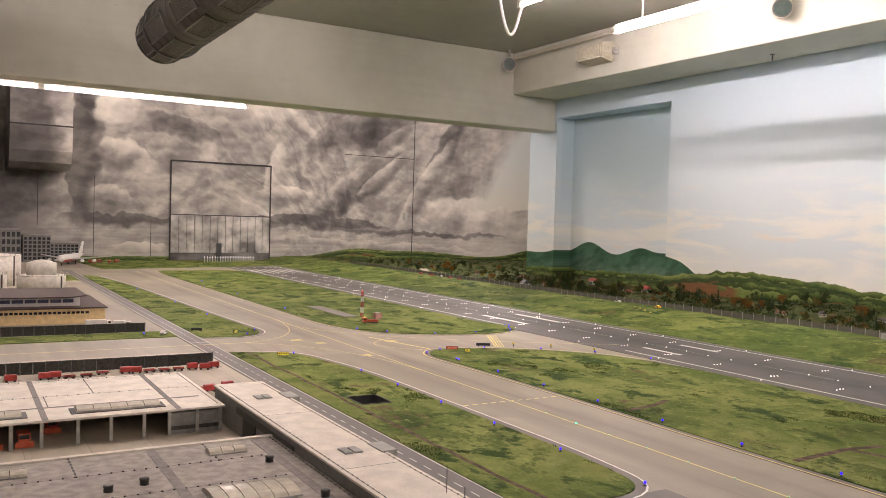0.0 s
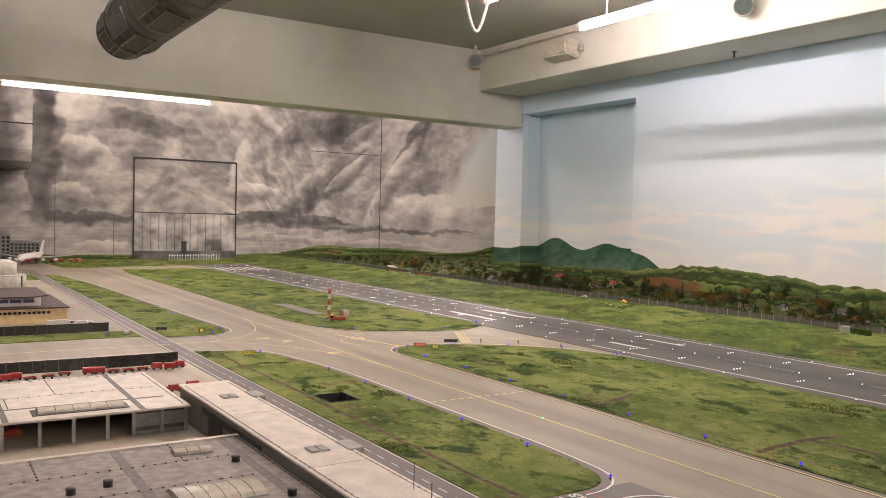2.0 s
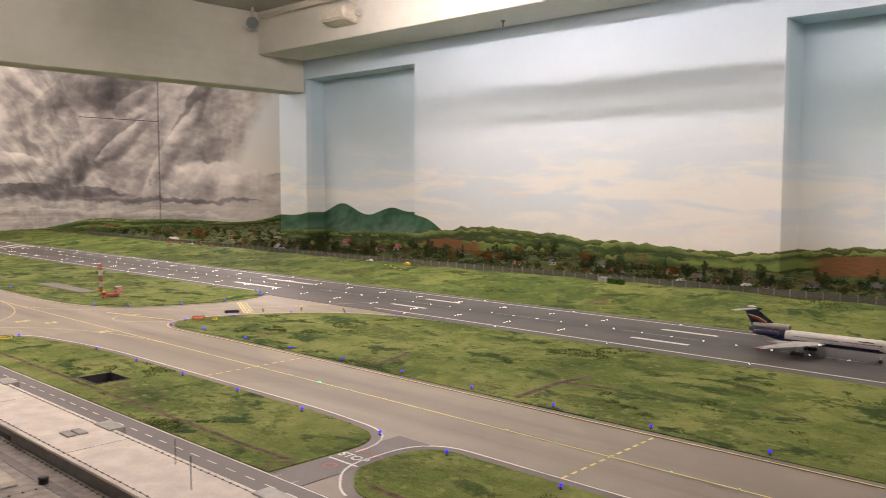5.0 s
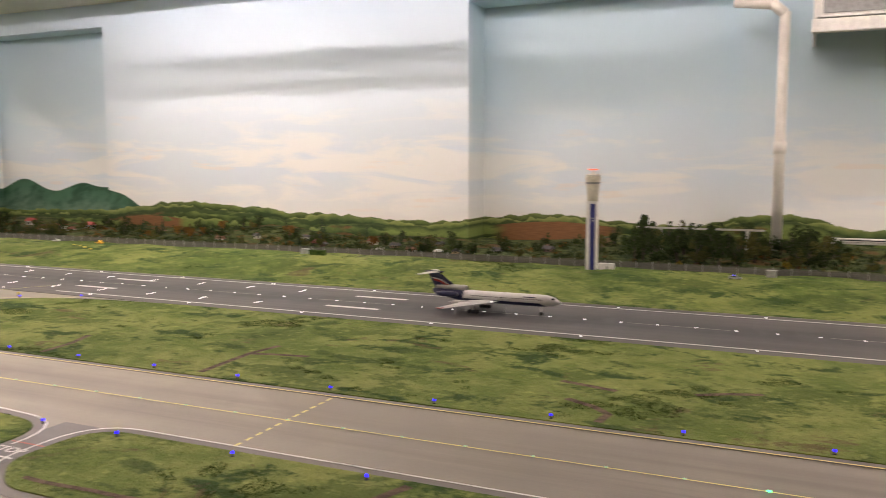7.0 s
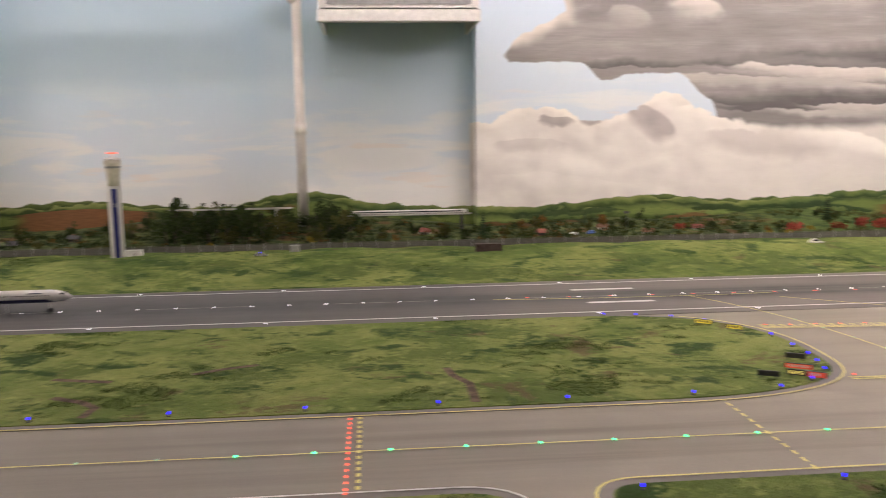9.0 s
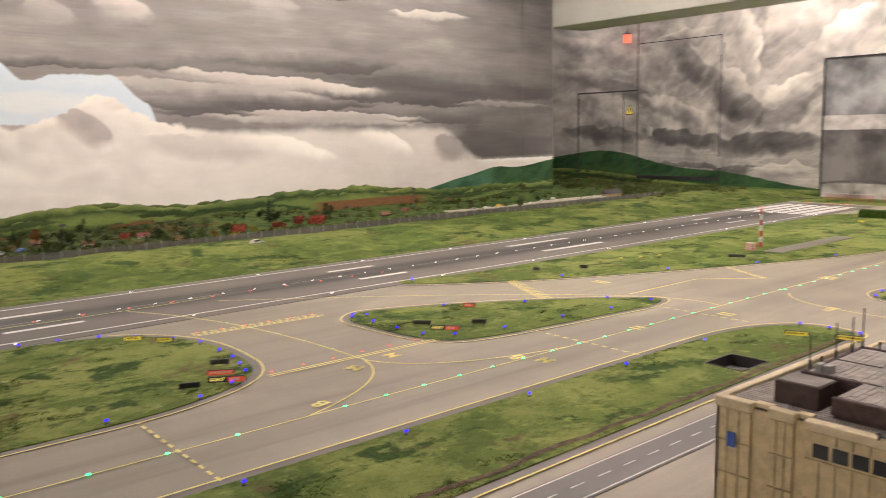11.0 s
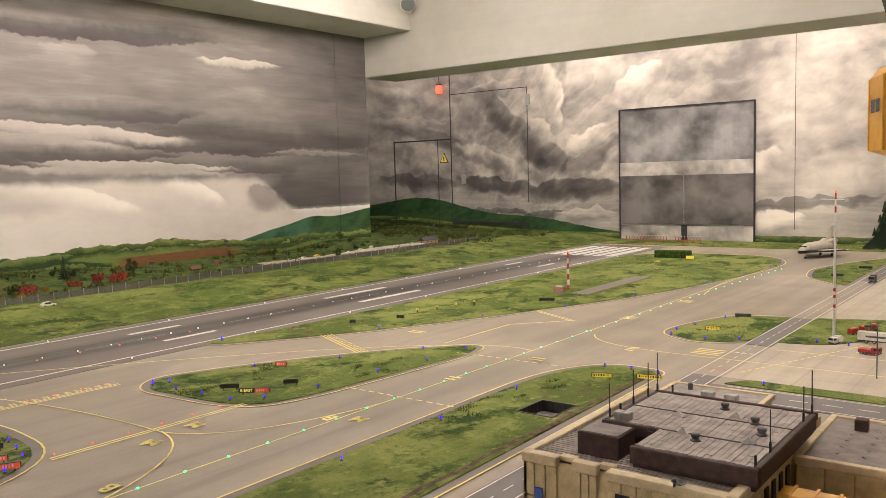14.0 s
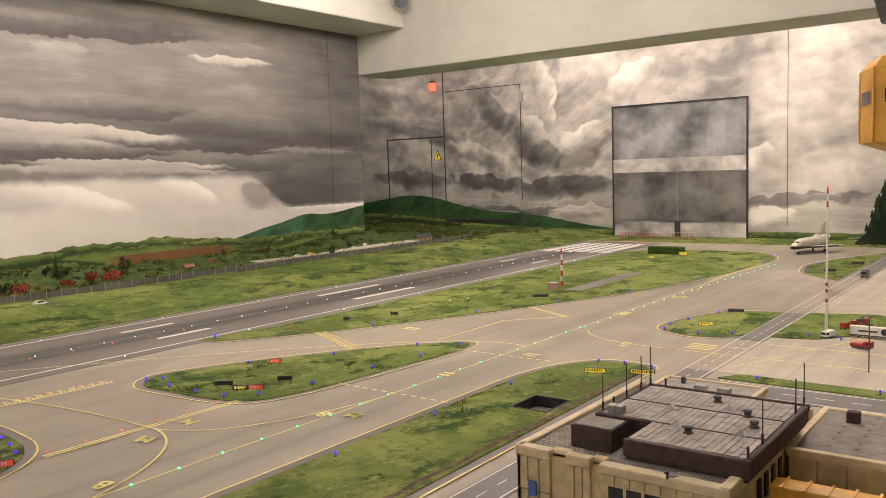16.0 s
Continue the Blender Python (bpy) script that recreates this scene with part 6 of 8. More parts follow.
def cart(x, y, turn, cover=True):
    t = thing("baggage_cart", "red covered baggage cart" if cover else "flat empty red baggage cart", "cart", (x, y, 0.0008), turn, "baggage carts")
    part("bed", B((-0.019, 0.019, -0.009, 0.009, 0.006, 0.009), bevel=0.0006), M_REDP if cover else M_METAL, t)
    for a in (-0.012, 0.012):
        for b in (-0.008, 0.008):
            part("wheel", lathe([(0.004, -0.0012), (0.004, 0.0012)], 10, "y", (a, b, 0.004)), M_TYRE, t)
    part("drawbar", rod((0.019, 0, 0.006), (0.03, 0, 0.004), 0.0007, 5), M_METAL, t)
    if cover:
        bm = bmesh.new()
        prof = [(-0.0092, 0.009), (-0.0092, 0.021), (-0.007, 0.0245), (0.007, 0.0245), (0.0092, 0.021), (0.0092, 0.009)]
        a, b = [bm.verts.new((-0.018, y, z)) for y, z in prof], [bm.verts.new((0.018, y, z)) for y, z in prof]
        for i in range(5):
            bm.faces.new((a[i], a[i + 1], b[i + 1], b[i]))
        bm.faces.new(a[::-1])
        bm.faces.new(b)
        bmesh.ops.recalc_face_normals(bm, faces=bm.faces[:])
        part("cover", bm, M_REDP, t, "red canvas cover")
    else:
        part("rim", B((-0.019, 0.019, -0.0095, -0.0085, 0.009, 0.012), (-0.019, 0.019, 0.0085, 0.0095, 0.009, 0.012)), M_REDP, t)


rng = random.Random(3)
for x, c in ((0.30, 1), (0.40, 1), (0.435, 1), (0.475, 0), (0.53, 0), (0.585, 0), (0.66, 1), (0.695, 1), (0.74, 0), (0.79, 0), (0.84, 0), (0.89, 1), (0.93, 1), (0.97, 1), (0.23, 0)):
    cart(x, 3.56 + rng.uniform(-0.02, 0.02), rng.uniform(-12, 12), bool(c))
for x, y in ((0.80, 3.13), (0.845, 3.16), (0.91, 3.19)):
    cart(x, y, 10)


def truck(x, y, turn, body, label, load=None, n=0.09, z=0.0008, extra=None):
    """A small lorry: cab, windows, bed or box, wheels, lamps."""
    t = thing("truck", label, "truck", (x, y, z), turn)
    part("chassis", B((-n / 2, n / 2, -0.012, 0.012, 0.007, 0.011)), M_DARK, t)
    part("cab", B((n / 2 - 0.024, n / 2, -0.0135, 0.0135, 0.009, 0.034), bevel=0.002), body, t)
    part("windscreen", B((n / 2 - 0.0005, n / 2 + 0.0008, -0.011, 0.011, 0.021, 0.031)), M_GLASSD, t)
    for e in (-1, 1):
        part("side_window", B((n / 2 - 0.016, n / 2 - 0.004, e * 0.0136 - 0.0005, e * 0.0136 + 0.0005, 0.021, 0.030)), M_GLASSD, t)
        part("headlight", B((n / 2, n / 2 + 0.001, e * 0.010 - 0.002, e * 0.010 + 0.002, 0.011, 0.014)), M_WHITEP, t)
        for a in (-n * 0.32, -n * 0.16, n * 0.34):
            w = part("wheel", lathe([(0.0055, -0.002), (0.0058, 0), (0.0055, 0.002)], 12, "y", (a, e * 0.0115, 0.0058)), M_TYRE, t)
            part("rim", lathe([(0.003, -0.0006), (0.003, 0.0006)], 8, "y", (a, e * 0.0137, 0.0058)), M_PALEMET, w)
    part("body", B((-n / 2, n / 2 - 0.026, -0.0138, 0.0138, 0.011, 0.038 if load is not None else 0.024), bevel=0.001), load or body, t)
    if extra == "plough":
        part("plough_blade", B((n / 2 + 0.004, n / 2 + 0.009, -0.02, 0.02, 0.002, 0.016), bevel=0.001), M_ORANGE, t, "orange snow plough blade")
    if extra == "beacon":
        part("beacon", lathe([(0.002, 0.034), (0.002, 0.038)], 8, at=(n / 2 - 0.012, 0, 0)), M_AMBER, t)
    return t


for x in (0.22, 0.285, 0.10, 0.355):
    truck(x, 2.735 if x < 0.33 else 2.85, -90, M_ORANGE if x < 0.33 else M_REDP, "orange-red snow clearing truck parked in the shed", None, 0.085, extra="plough")
truck(2.09, 4.58, 165, M_ORANGE, "orange airfield maintenance truck with lit lamps", None, 0.085, 0.003, "beacon")
truck(0.75, 4.86, 0, M_WHITEP, "white box lorry beside the yellow building", M_WHITEP, 0.12)
truck(0.85, 4.80, -20, M_WHITEP, "white box lorry beside the yellow building", M_WHITEP, 0.08)
truck(0.742, -2.93, 172, M_REDP, "small red pick-up truck on the apron", None, 0.062).scale = (1, 1, 0.72)
wl = truck(0.735, -3.11, 178, M_REDP, "lorry with a white box body on the apron", M_WHITEP, 0.15, extra="beacon")
part("round_emblem", lathe([(0.011, -0.0004), (0.011, 0.0004)], 20, "y", (0.03, -0.0142, 0.025)), M_DARK, wl, "dark round emblem")
part("name_bar", B((-0.05, 0.01, -0.0146, -0.0138, 0.021, 0.027)), M_METAL, wl, "dark bar where a name stands")
van = truck(0.865, -3.045, 60, M_WHITEP, "white service van beside the floodlight pole", M_WHITEP, 0.05)
van.scale = (0.9, 0.8, 0.7)
part("side_stripe", B((-0.026, 0.0, -0.0146, -0.0138, 0.017, 0.021)), M_REDP, van, "red side stripe")
for k in range(3):
    cart(0.85 - 0.022 * k, -3.23 - 0.06 * k, 70 + 9 * k)
truck(1.045, -4.66, 88, M_METAL, "dark grey tow tractor on the service road", M_DARK, 0.06, 0.0016)
for k in range(4):
    truck(1.45 + 0.09 * k, 10.35 + 0.1 * (k % 2), -70 - 15 * k, M_REDP, "red fire engine with a white stripe near the airliner", M_REDP if k % 2 else M_ORANGE, 0.13, extra="beacon")

# --- yellow building and white upper storey
yb = thing("yellow_building", "yellow rendered airport building with a brown flat roof", "building", (0, 0, 0))
part("wall", B((-0.6, 0.81, 5.05, 5.75, 0, 0.075)), M_YWALL, yb, "warm yellow wall")
part("roof", B((-0.61, 0.82, 5.04, 5.76, 0.075, 0.081), bevel=0.001), M_BROWN, yb, "dark brown flat roof")
for k in range(34):
    part("window", B((0.005 + k * 0.0215, 0.021 + k * 0.0215, 5.047, 5.0495, 0.05, 0.062)), M_GLASSD, yb, "dark window")
up = part("upper_storey", B((-0.05, 0.70, 5.14, 5.66, 0.081, 0.124)), M_WHITEP, yb, "white upper storey")
part("upper_roof", prism([(-0.06, 5.11), (0.66, 5.11), (0.74, 5.2), (0.74, 5.68), (-0.06, 5.68)], 0.124, 0.13), M_BROWN, yb, "dark brown flat roof")
for k in range(12):
    part("window", B((-0.02 + k * 0.058, 0.03 + k * 0.058, 5.137, 5.1395, 0.098, 0.115)), M_GLASSB, up, "blue-grey window")
for k in range(3):
    part("window", B((0.6995, 0.7025, 5.2 + k * 0.12, 5.29 + k * 0.12, 0.098, 0.115)), M_GLASSB, up, "blue-grey window")
part("red_block", B((-0.3, 0.08, 5.2, 5.6, 0.081, 0.15), bevel=0.002), M_REDP, yb, "dark red roof block")

# --- storage tanks
M_TANK = painted("white_tank_steel", (0.66, 0.63, 0.57), 0.45, 0.10, 30)
for x, y, r, h in ((0.68, 7.1, 0.16, 0.10), (0.36, 7.6, 0.22, 0.22), (0.30, 6.7, 0.14, 0.14), (0.05, 7.2, 0.2, 0.2)):
    t = thing("storage_tank", "white steel fuel tank with a domed top and rail", "tank", (x, y, 0), group="fuel tanks")
    part("drum", lathe([(r, 0), (r, h)], 36), M_TANK, t, "", True)
    part("dome", lathe([(r * 1.01, h), (r * 0.98, h + 0.006), (r * 0.5, h + r * 0.05), (0.01, h + r * 0.07)], 36), M_TANK, t, "", True)
    if r < 0.2:
        part("upper_drum", lathe([(r * 0.62, h * 1.0), (r * 0.62, h + 0.09), (r * 0.3, h + 0.11), (0.01, h + 0.115)], 30), M_TANK, t, "", True)
    for k in range(0, 28):
        a = 2 * math.pi * k / 28
        part("rail_post", rod((r * math.cos(a), r * math.sin(a), h), (r * math.cos(a), r * math.sin(a), h + 0.018), 0.0012, 4), M_PALEMET, t)
    part("ladder", B((r * 0.72, r * 0.72 + 0.01, -r * 0.72, -r * 0.72 + 0.004, 0, h)), M_METAL, t)

# --- far office blocks
M_OFFICE = painted("grey_office_panel", (0.16, 0.155, 0.145), 0.6, 0.1, 30)
for x0, x1, y, h, n, m in ((0.1, 0.75, 10.45, 0.35, 4, 14), (0.78, 1.05, 10.55, 0.29, 6, 6), (1.05, 1.34, 10.6, 0.21, 5, 7), (-0.6, 0.1, 10.5, 0.30, 4, 12)):
    t = thing("office_block", "grey concrete office block with rows of dark windows", "building", (0, 0, 0))
    part("wall", B((x0, x1, y, y + 0.4, 0, h)), M_OFFICE, t)
    part("roof", B((x0 - 0.008, x1 + 0.008, y - 0.008, y + 0.4, h, h + 0.01)), M_ROOFD, t)
    for i in range(m):
        for j in range(n):
            w, g = (x1 - x0) / m, (h - 0.03) / n
            part("window", B((x0 + i * w + w * 0.2, x0 + (i + 1) * w - w * 0.15, y - 0.003, y - 0.0005, 0.02 + j * g + g * 0.25, 0.02 + (j + 1) * g - g * 0.1)), M_GLASSD, t)

# ---------------------------------------------------------------- aircraft and masts
M_FUSE = painted("silver_white_aircraft_paint", (0.70, 0.69, 0.67), 0.3, 0.04, 40, 0.1)
M_NAVY = painted("navy_aircraft_paint", (0.012, 0.016, 0.07), 0.3, 0.08, 40)
M_WING = painted("pale_grey_wing_paint", (0.50, 0.49, 0.47), 0.35, 0.08, 50)
M_BLUED = painted("deep_blue_paint", (0.012, 0.018, 0.16), 0.35, 0.08, 50)
M_CREAM = painted("cream_tile_paint", (0.66, 0.62, 0.52), 0.5, 0.08, 50)


def loft(sections, n=20, bm=None):
    """A body along y from rings (y, z centre, half width, half height)."""
    bm = bm or bmesh.new()
    rings = [[bm.verts.new((w * math.cos(2 * math.pi * i / n), y, z + h * math.sin(2 * math.pi * i / n))) for i in range(n)] for y, z, w, h in sections]
    for a, b in zip(rings, rings[1:]):
        for i in range(n):
            bm.faces.new((a[i], b[i], b[(i + 1) % n], a[(i + 1) % n]))
    bm.faces.new(rings[0])
    bm.faces.new(rings[-1][::-1])
    bmesh.ops.recalc_face_normals(bm, faces=bm.faces[:])
    return bm


def blade(root, tip, thick):
    """A flat tapered surface: root and tip as (leading, trailing) points, with thickness."""
    bm = bmesh.new()
    (a, b), (c, d) = [[Vector(p) for p in e] for e in (root, tip)]
    nrm = (b - a).cross(c - a).normalized()
    loops = []
    for le, te, t in ((a, b, thick), (c, d, thick * 0.45)):
        m = le.lerp(te, 0.35)
        loops.append([bm.verts.new(p) for p in (le, m + nrm * t, te, m - nrm * t)])
    for i in range(4):
        bm.faces.new((loops[0][i], loops[0][(i + 1) % 4], loops[1][(i + 1) % 4], loops[1][i]))
    bm.faces.new(loops[0][::-1])
    bm.faces.new(loops[1])
    bmesh.ops.recalc_face_normals(bm, faces=bm.faces[:])
    return bm


# three-engined airliner rolling on the runway, nose to -y
jet = thing("airliner", "silver-white three-engined airliner with a navy tail", "aircraft", (3.085, 1.41, 0.0016), 0)
R, ZC = 0.0215, 0.055
part("fuselage", loft([(-0.262, ZC - 0.005, 0.002, 0.002), (-0.255, ZC - 0.004, 0.007, 0.007), (-0.24, ZC - 0.002, 0.0135, 0.0135), (-0.215, ZC, 0.0195, 0.0195), (-0.185, ZC, R, R), (0.11, ZC, R, R),
                       (0.16, ZC + 0.003, 0.0195, 0.019), (0.21, ZC + 0.009, 0.0135, 0.0135), (0.245, ZC + 0.013, 0.008, 0.009)], 24), M_FUSE, jet, "silver-white fuselage", True)
part("tail_cone", loft([(0.115, ZC + 0.0, R * 1.012, R * 1.012), (0.16, ZC + 0.003, 0.0199, 0.0194), (0.21, ZC + 0.009, 0.0139, 0.0139), (0.246, ZC + 0.013, 0.0084, 0.0094)], 24), M_NAVY, jet, "navy rear fuselage", True)
part("belly_band", loft([(-0.235, ZC - 0.0042, 0.0128, 0.0128), (-0.185, ZC - 0.003, 0.0205, 0.0203), (0.12, ZC - 0.003, 0.0205, 0.0203)], 20), M_NAVY, jet, "navy belly stripe", True)
part("fin", blade(((0, 0.13, ZC + 0.018), (0, 0.235, ZC + 0.018)), ((0, 0.222, ZC + 0.083), (0, 0.272, ZC + 0.085)), 0.004), M_NAVY, jet, "navy swept tail fin")
for e in (-1, 1):
    part("fin_stripe", stripe([(0.178, ZC + 0.03), (0.205, ZC + 0.048), (0.242, ZC + 0.058)], 0.011, e * 0.0052), M_REDP, jet, "red and white fin stripe").matrix_basis = Matrix(((0, 0, 1, 0), (1, 0, 0, 0), (0, 1, 0, 0), (0, 0, 0, 1)))
    part("fin_stripe", stripe([(0.185, ZC + 0.04), (0.215, ZC + 0.056), (0.25, ZC + 0.062)], 0.0045, e * 0.0054), M_WHITEP, jet).matrix_basis = Matrix(((0, 0, 1, 0), (1, 0, 0, 0), (0, 1, 0, 0), (0, 0, 0, 1)))
    w = part("wing", blade(((e * 0.015, -0.03, ZC - 0.012), (e * 0.015, 0.085, ZC - 0.013)), ((e * 0.213, 0.115, ZC - 0.016), (e * 0.213, 0.142, ZC - 0.016)), 0.006), M_WING, jet, "pale grey swept wing")
    part("wing_tip", blade(((e * 0.205, 0.1095, ZC - 0.0157), (e * 0.205, 0.1395, ZC - 0.0157)), ((e * 0.2155, 0.117, ZC - 0.016), (e * 0.2155, 0.143, ZC - 0.016)), 0.0035), M_REDP, w, "red wing tip")
    part("gear_pod", lathe([(0.002, 0.05), (0.008, 0.06), (0.009, 0.10), (0.006, 0.13), (0.001, 0.155)], 12, "y", (e * 0.062, 0, ZC - 0.017)), M_WING, jet, "", True)
    part("tailplane", blade(((e * 0.002, 0.215, ZC + 0.084), (e * 0.002, 0.268, ZC + 0.084)), ((e * 0.078, 0.262, ZC + 0.082), (e * 0.078, 0.285, ZC + 0.082)), 0.003), M_WING, jet, "pale grey tailplane")
    part("engine", lathe([(0.0085, 0.135), (0.0105, 0.145), (0.0105, 0.195), (0.0075, 0.22)], 16, "y", (e * 0.029, 0, ZC + 0.006)), M_NAVY, jet, "navy side engine", True)
    part("main_strut", rod((e * 0.062, 0.06, ZC - 0.015), (e * 0.062, 0.055, 0.008), 0.0022, 8), M_PALEMET, jet)
    for k in range(3):
        for s in (-0.005, 0.005):
            part("wheel", lathe([(0.0068, -0.002), (0.0072, 0), (0.0068, 0.002)], 12, "x", (e * 0.062 + s, 0.04 + k * 0.015, 0.0072)), M_TYRE, jet)
part("centre_engine", lathe([(0.0095, 0.105), (0.0115, 0.11), (0.0115, 0.15), (0.010, 0.19), (0.006, 0.235)], 16, "y", (0, 0, ZC + 0.028)), M_WING, jet, "pale engine intake above the fuselage", True)
part("intake_mouth", lathe([(0.009, 0.1045), (0.009, 0.1052)], 16, "y", (0, 0, ZC + 0.028)), M_DARK, jet)
part("fin_bullet", lathe([(0.001, 0.20), (0.004, 0.215), (0.004, 0.265), (0.001, 0.285)], 10, "y", (0, 0, ZC + 0.085)), M_NAVY, jet, "", True)
part("nose_strut", rod((0, -0.185, ZC - 0.018), (0, -0.188, 0.007), 0.0018, 8), M_PALEMET, jet)
for s in (-0.004, 0.004):
    part("wheel", lathe([(0.006, -0.0016), (0.0062, 0), (0.006, 0.0016)], 12, "x", (s, -0.188, 0.0062)), M_TYRE, jet)
part("guide_strut", rod((0, -0.045, ZC - 0.02), (0, -0.045, 0.0), 0.0014, 6), M_PALEMET, jet)
for e in (-1, 1):
    part("cockpit_window", B((e * 0.0115 - 0.004, e * 0.0115 + 0.004, -0.2415, -0.229, ZC + 0.006, ZC + 0.0125), bevel=0.002), M_GLASSD, jet, "dark cockpit window")
    for k in range(44):
        y = -0.195 + k * 0.0064
        if -0.075 < y < -0.062 or y > 0.10:
            continue
        part("cabin_window", B((e * R * 0.985 - 0.0006, e * R * 0.985 + 0.0006, y, y + 0.0026, ZC + 0.0028, ZC + 0.0062)), M_GLASSD, jet)
    part("name_band", B((e * R * 0.86 - 0.0008, e * R * 0.86 + 0.0008, -0.17, -0.125, ZC + 0.0105, ZC + 0.0135)), M_NAVY, jet, "dark band where a name stands")
part("wing_lamp", lathe([(0.0022, -0.001), (0.0022, 0.001)], 8, "y", (-0.045, -0.012, ZC - 0.011)), M_LAMPW, jet)

# orbiter parked at the far south apron, nose to the viewer
orb = thing("space_shuttle", "cream and black space shuttle orbiter parked on the taxiway", "spacecraft", (1.585, -5.83, 0.0), -16)
part("fuselage", loft([(0.20, 0.052, 0.004, 0.004), (0.185, 0.055, 0.016, 0.014), (0.15, 0.062, 0.028, 0.026), (0.10, 0.068, 0.034, 0.033), (-0.17, 0.07, 0.035, 0.035), (-0.19, 0.07, 0.032, 0.032)], 20), M_CREAM, orb, "cream fuselage", True)
part("belly", loft([(0.205, 0.047, 0.006, 0.004), (0.18, 0.046, 0.02, 0.010), (0.12, 0.044, 0.033, 0.012), (-0.19, 0.044, 0.036, 0.012)], 20), M_DARK, orb, "black tiled belly and nose", True)
part("nose_cap", loft([(0.212, 0.048, 0.003, 0.003), (0.205, 0.047, 0.011, 0.009), (0.185, 0.047, 0.0205, 0.0125), (0.15, 0.047, 0.031, 0.015), (0.09, 0.046, 0.037, 0.015)], 20), M_DARK, orb, "black nose cap and chin", True)
part("cockpit_window", B((-0.020, 0.020, 0.146, 0.166, 0.074, 0.084), bevel=0.003), M_GLASSD, orb, "dark cockpit windows")
for e in (-1, 1):
    part("wing", blade(((e * 0.03, 0.10, 0.043), (e * 0.03, -0.17, 0.043)), ((e * 0.136, -0.11, 0.046), (e * 0.136, -0.17, 0.046)), 0.007), M_CREAM, orb, "cream delta wing with dark edge")
    part("wing_edge", rod((e * 0.033, 0.102, 0.0425), (e * 0.137, -0.108, 0.045), 0.005, 8), M_DARK, orb, "black leading edge")
    part("pod", lathe([(0.008, -0.10), (0.016, -0.13), (0.016, -0.19), (0.011, -0.205)], 14, "y", (e * 0.024, 0, 0.098)), M_CREAM, orb, "", True)
    part("gear_leg", rod((e * 0.04, -0.12, 0.04), (e * 0.04, -0.12, 0.008), 0.003, 8), M_PALEMET, orb)
    part("wheel", lathe([(0.009, -0.004), (0.009, 0.004)], 12, "x", (e * 0.04, -0.12, 0.009)), M_TYRE, orb)
part("nose_leg", rod((0, 0.13, 0.045), (0, 0.13, 0.006), 0.0025, 8), M_PALEMET, orb)
part("wheel", lathe([(0.007, -0.005), (0.007, 0.005)], 12, "x", (0, 0.13, 0.007)), M_TYRE, orb)
part("fin", blade(((0, -0.10, 0.10), (0, -0.19, 0.10)), ((0, -0.18, 0.19), (0, -0.215, 0.19)), 0.006), M_CREAM, orb, "cream tail fin")

# wide white airliner far in the north, nose to the viewer
far = thing("white_airliner", "white four-engined airliner with a red belly, far apron", "aircraft", (1.22, 10.2, 0.0), -24)
part("fuselage", loft([(-0.38, 0.062, 0.004, 0.004), (-0.365, 0.068, 0.02, 0.02), (-0.32, 0.075, 0.036, 0.04), (0.15, 0.075, 0.037, 0.04), (0.30, 0.09, 0.02, 0.02), (0.40, 0.10, 0.005, 0.006)], 20), M_WHITEP, far, "white fuselage", True)
part("belly", loft([(-0.36, 0.058, 0.014, 0.012), (-0.3, 0.058, 0.034, 0.027), (0.15, 0.058, 0.035, 0.027), (0.2, 0.066, 0.02, 0.018)], 20), M_REDP, far, "red belly", True)
part("fin", blade(((0, 0.24, 0.11), (0, 0.38, 0.11)), ((0, 0.36, 0.24), (0, 0.43, 0.24)), 0.008), M_WHITEP, far, "white tail fin")
for e in (-1, 1):
    part("wing", blade(((e * 0.03, -0.10, 0.06), (e * 0.03, 0.09, 0.06)), ((e * 0.37, 0.16, 0.09), (e * 0.37, 0.20, 0.09)), 0.010), M_WING, far, "white swept wing")
    part("tailplane", blade(((e * 0.01, 0.32, 0.10), (e * 0.01, 0.39, 0.10)), ((e * 0.13, 0.39, 0.11), (e * 0.13, 0.42, 0.11)), 0.005), M_WING, far)
    for x, y in ((0.13, -0.06), (0.23, 0.02)):
        part("engine", lathe([(0.014, -0.02), (0.016, 0.0), (0.015, 0.04), (0.009, 0.06)], 14, "y", (e * x, y, 0.045)), M_WHITEP, far, "", True)
    part("main_gear", rod((e * 0.04, 0.03, 0.05), (e * 0.04, 0.03, 0.0), 0.006, 8), M_TYRE, far)
part("nose_gear", rod((0, -0.30, 0.05), (0, -0.30, 0.0), 0.004, 8), M_TYRE, far)

# control tower beside the bank
tw = thing("radio_tower", "slim white tower with blue stripes and a flared head", "tower", (4.035, 1.27, float(land(np.float64(4.035), 1.27)) - 0.004))
part("shaft", B((-0.017, 0.017, -0.026, 0.026, 0, 0.325), bevel=0.004), M_WHITEP, tw, "white tower shaft")
part("stripe", B((-0.0188, -0.0168, -0.016, 0.007, 0.0, 0.312)), M_BLUED, tw, "dark blue vertical stripe")
part("emblem", B((-0.0196, -0.0189, -0.012, -0.004, 0.23, 0.237), (-0.0196, -0.0189, -0.008, 0.0, 0.241, 0.247)), M_WHITEP, tw)
part("head", lathe([(0.024, 0.325), (0.0265, 0.36), (0.033, 0.418), (0.036, 0.425), (0.036, 0.436), (0.030, 0.441)], 24), M_CREAM, tw, "cream flared tower head", True)
part("window_band", lathe([(0.0318, 0.404), (0.0335, 0.413)], 24), M_GREYW, tw, "grey window band")
part("roof", lathe([(0.034, 0.441), (0.0345, 0.447), (0.018, 0.452)], 24), M_WHITEP, tw)
part("radar_mast", rod((0, 0, 0.45), (0, 0, 0.468), 0.006, 8), M_WHITEP, tw)
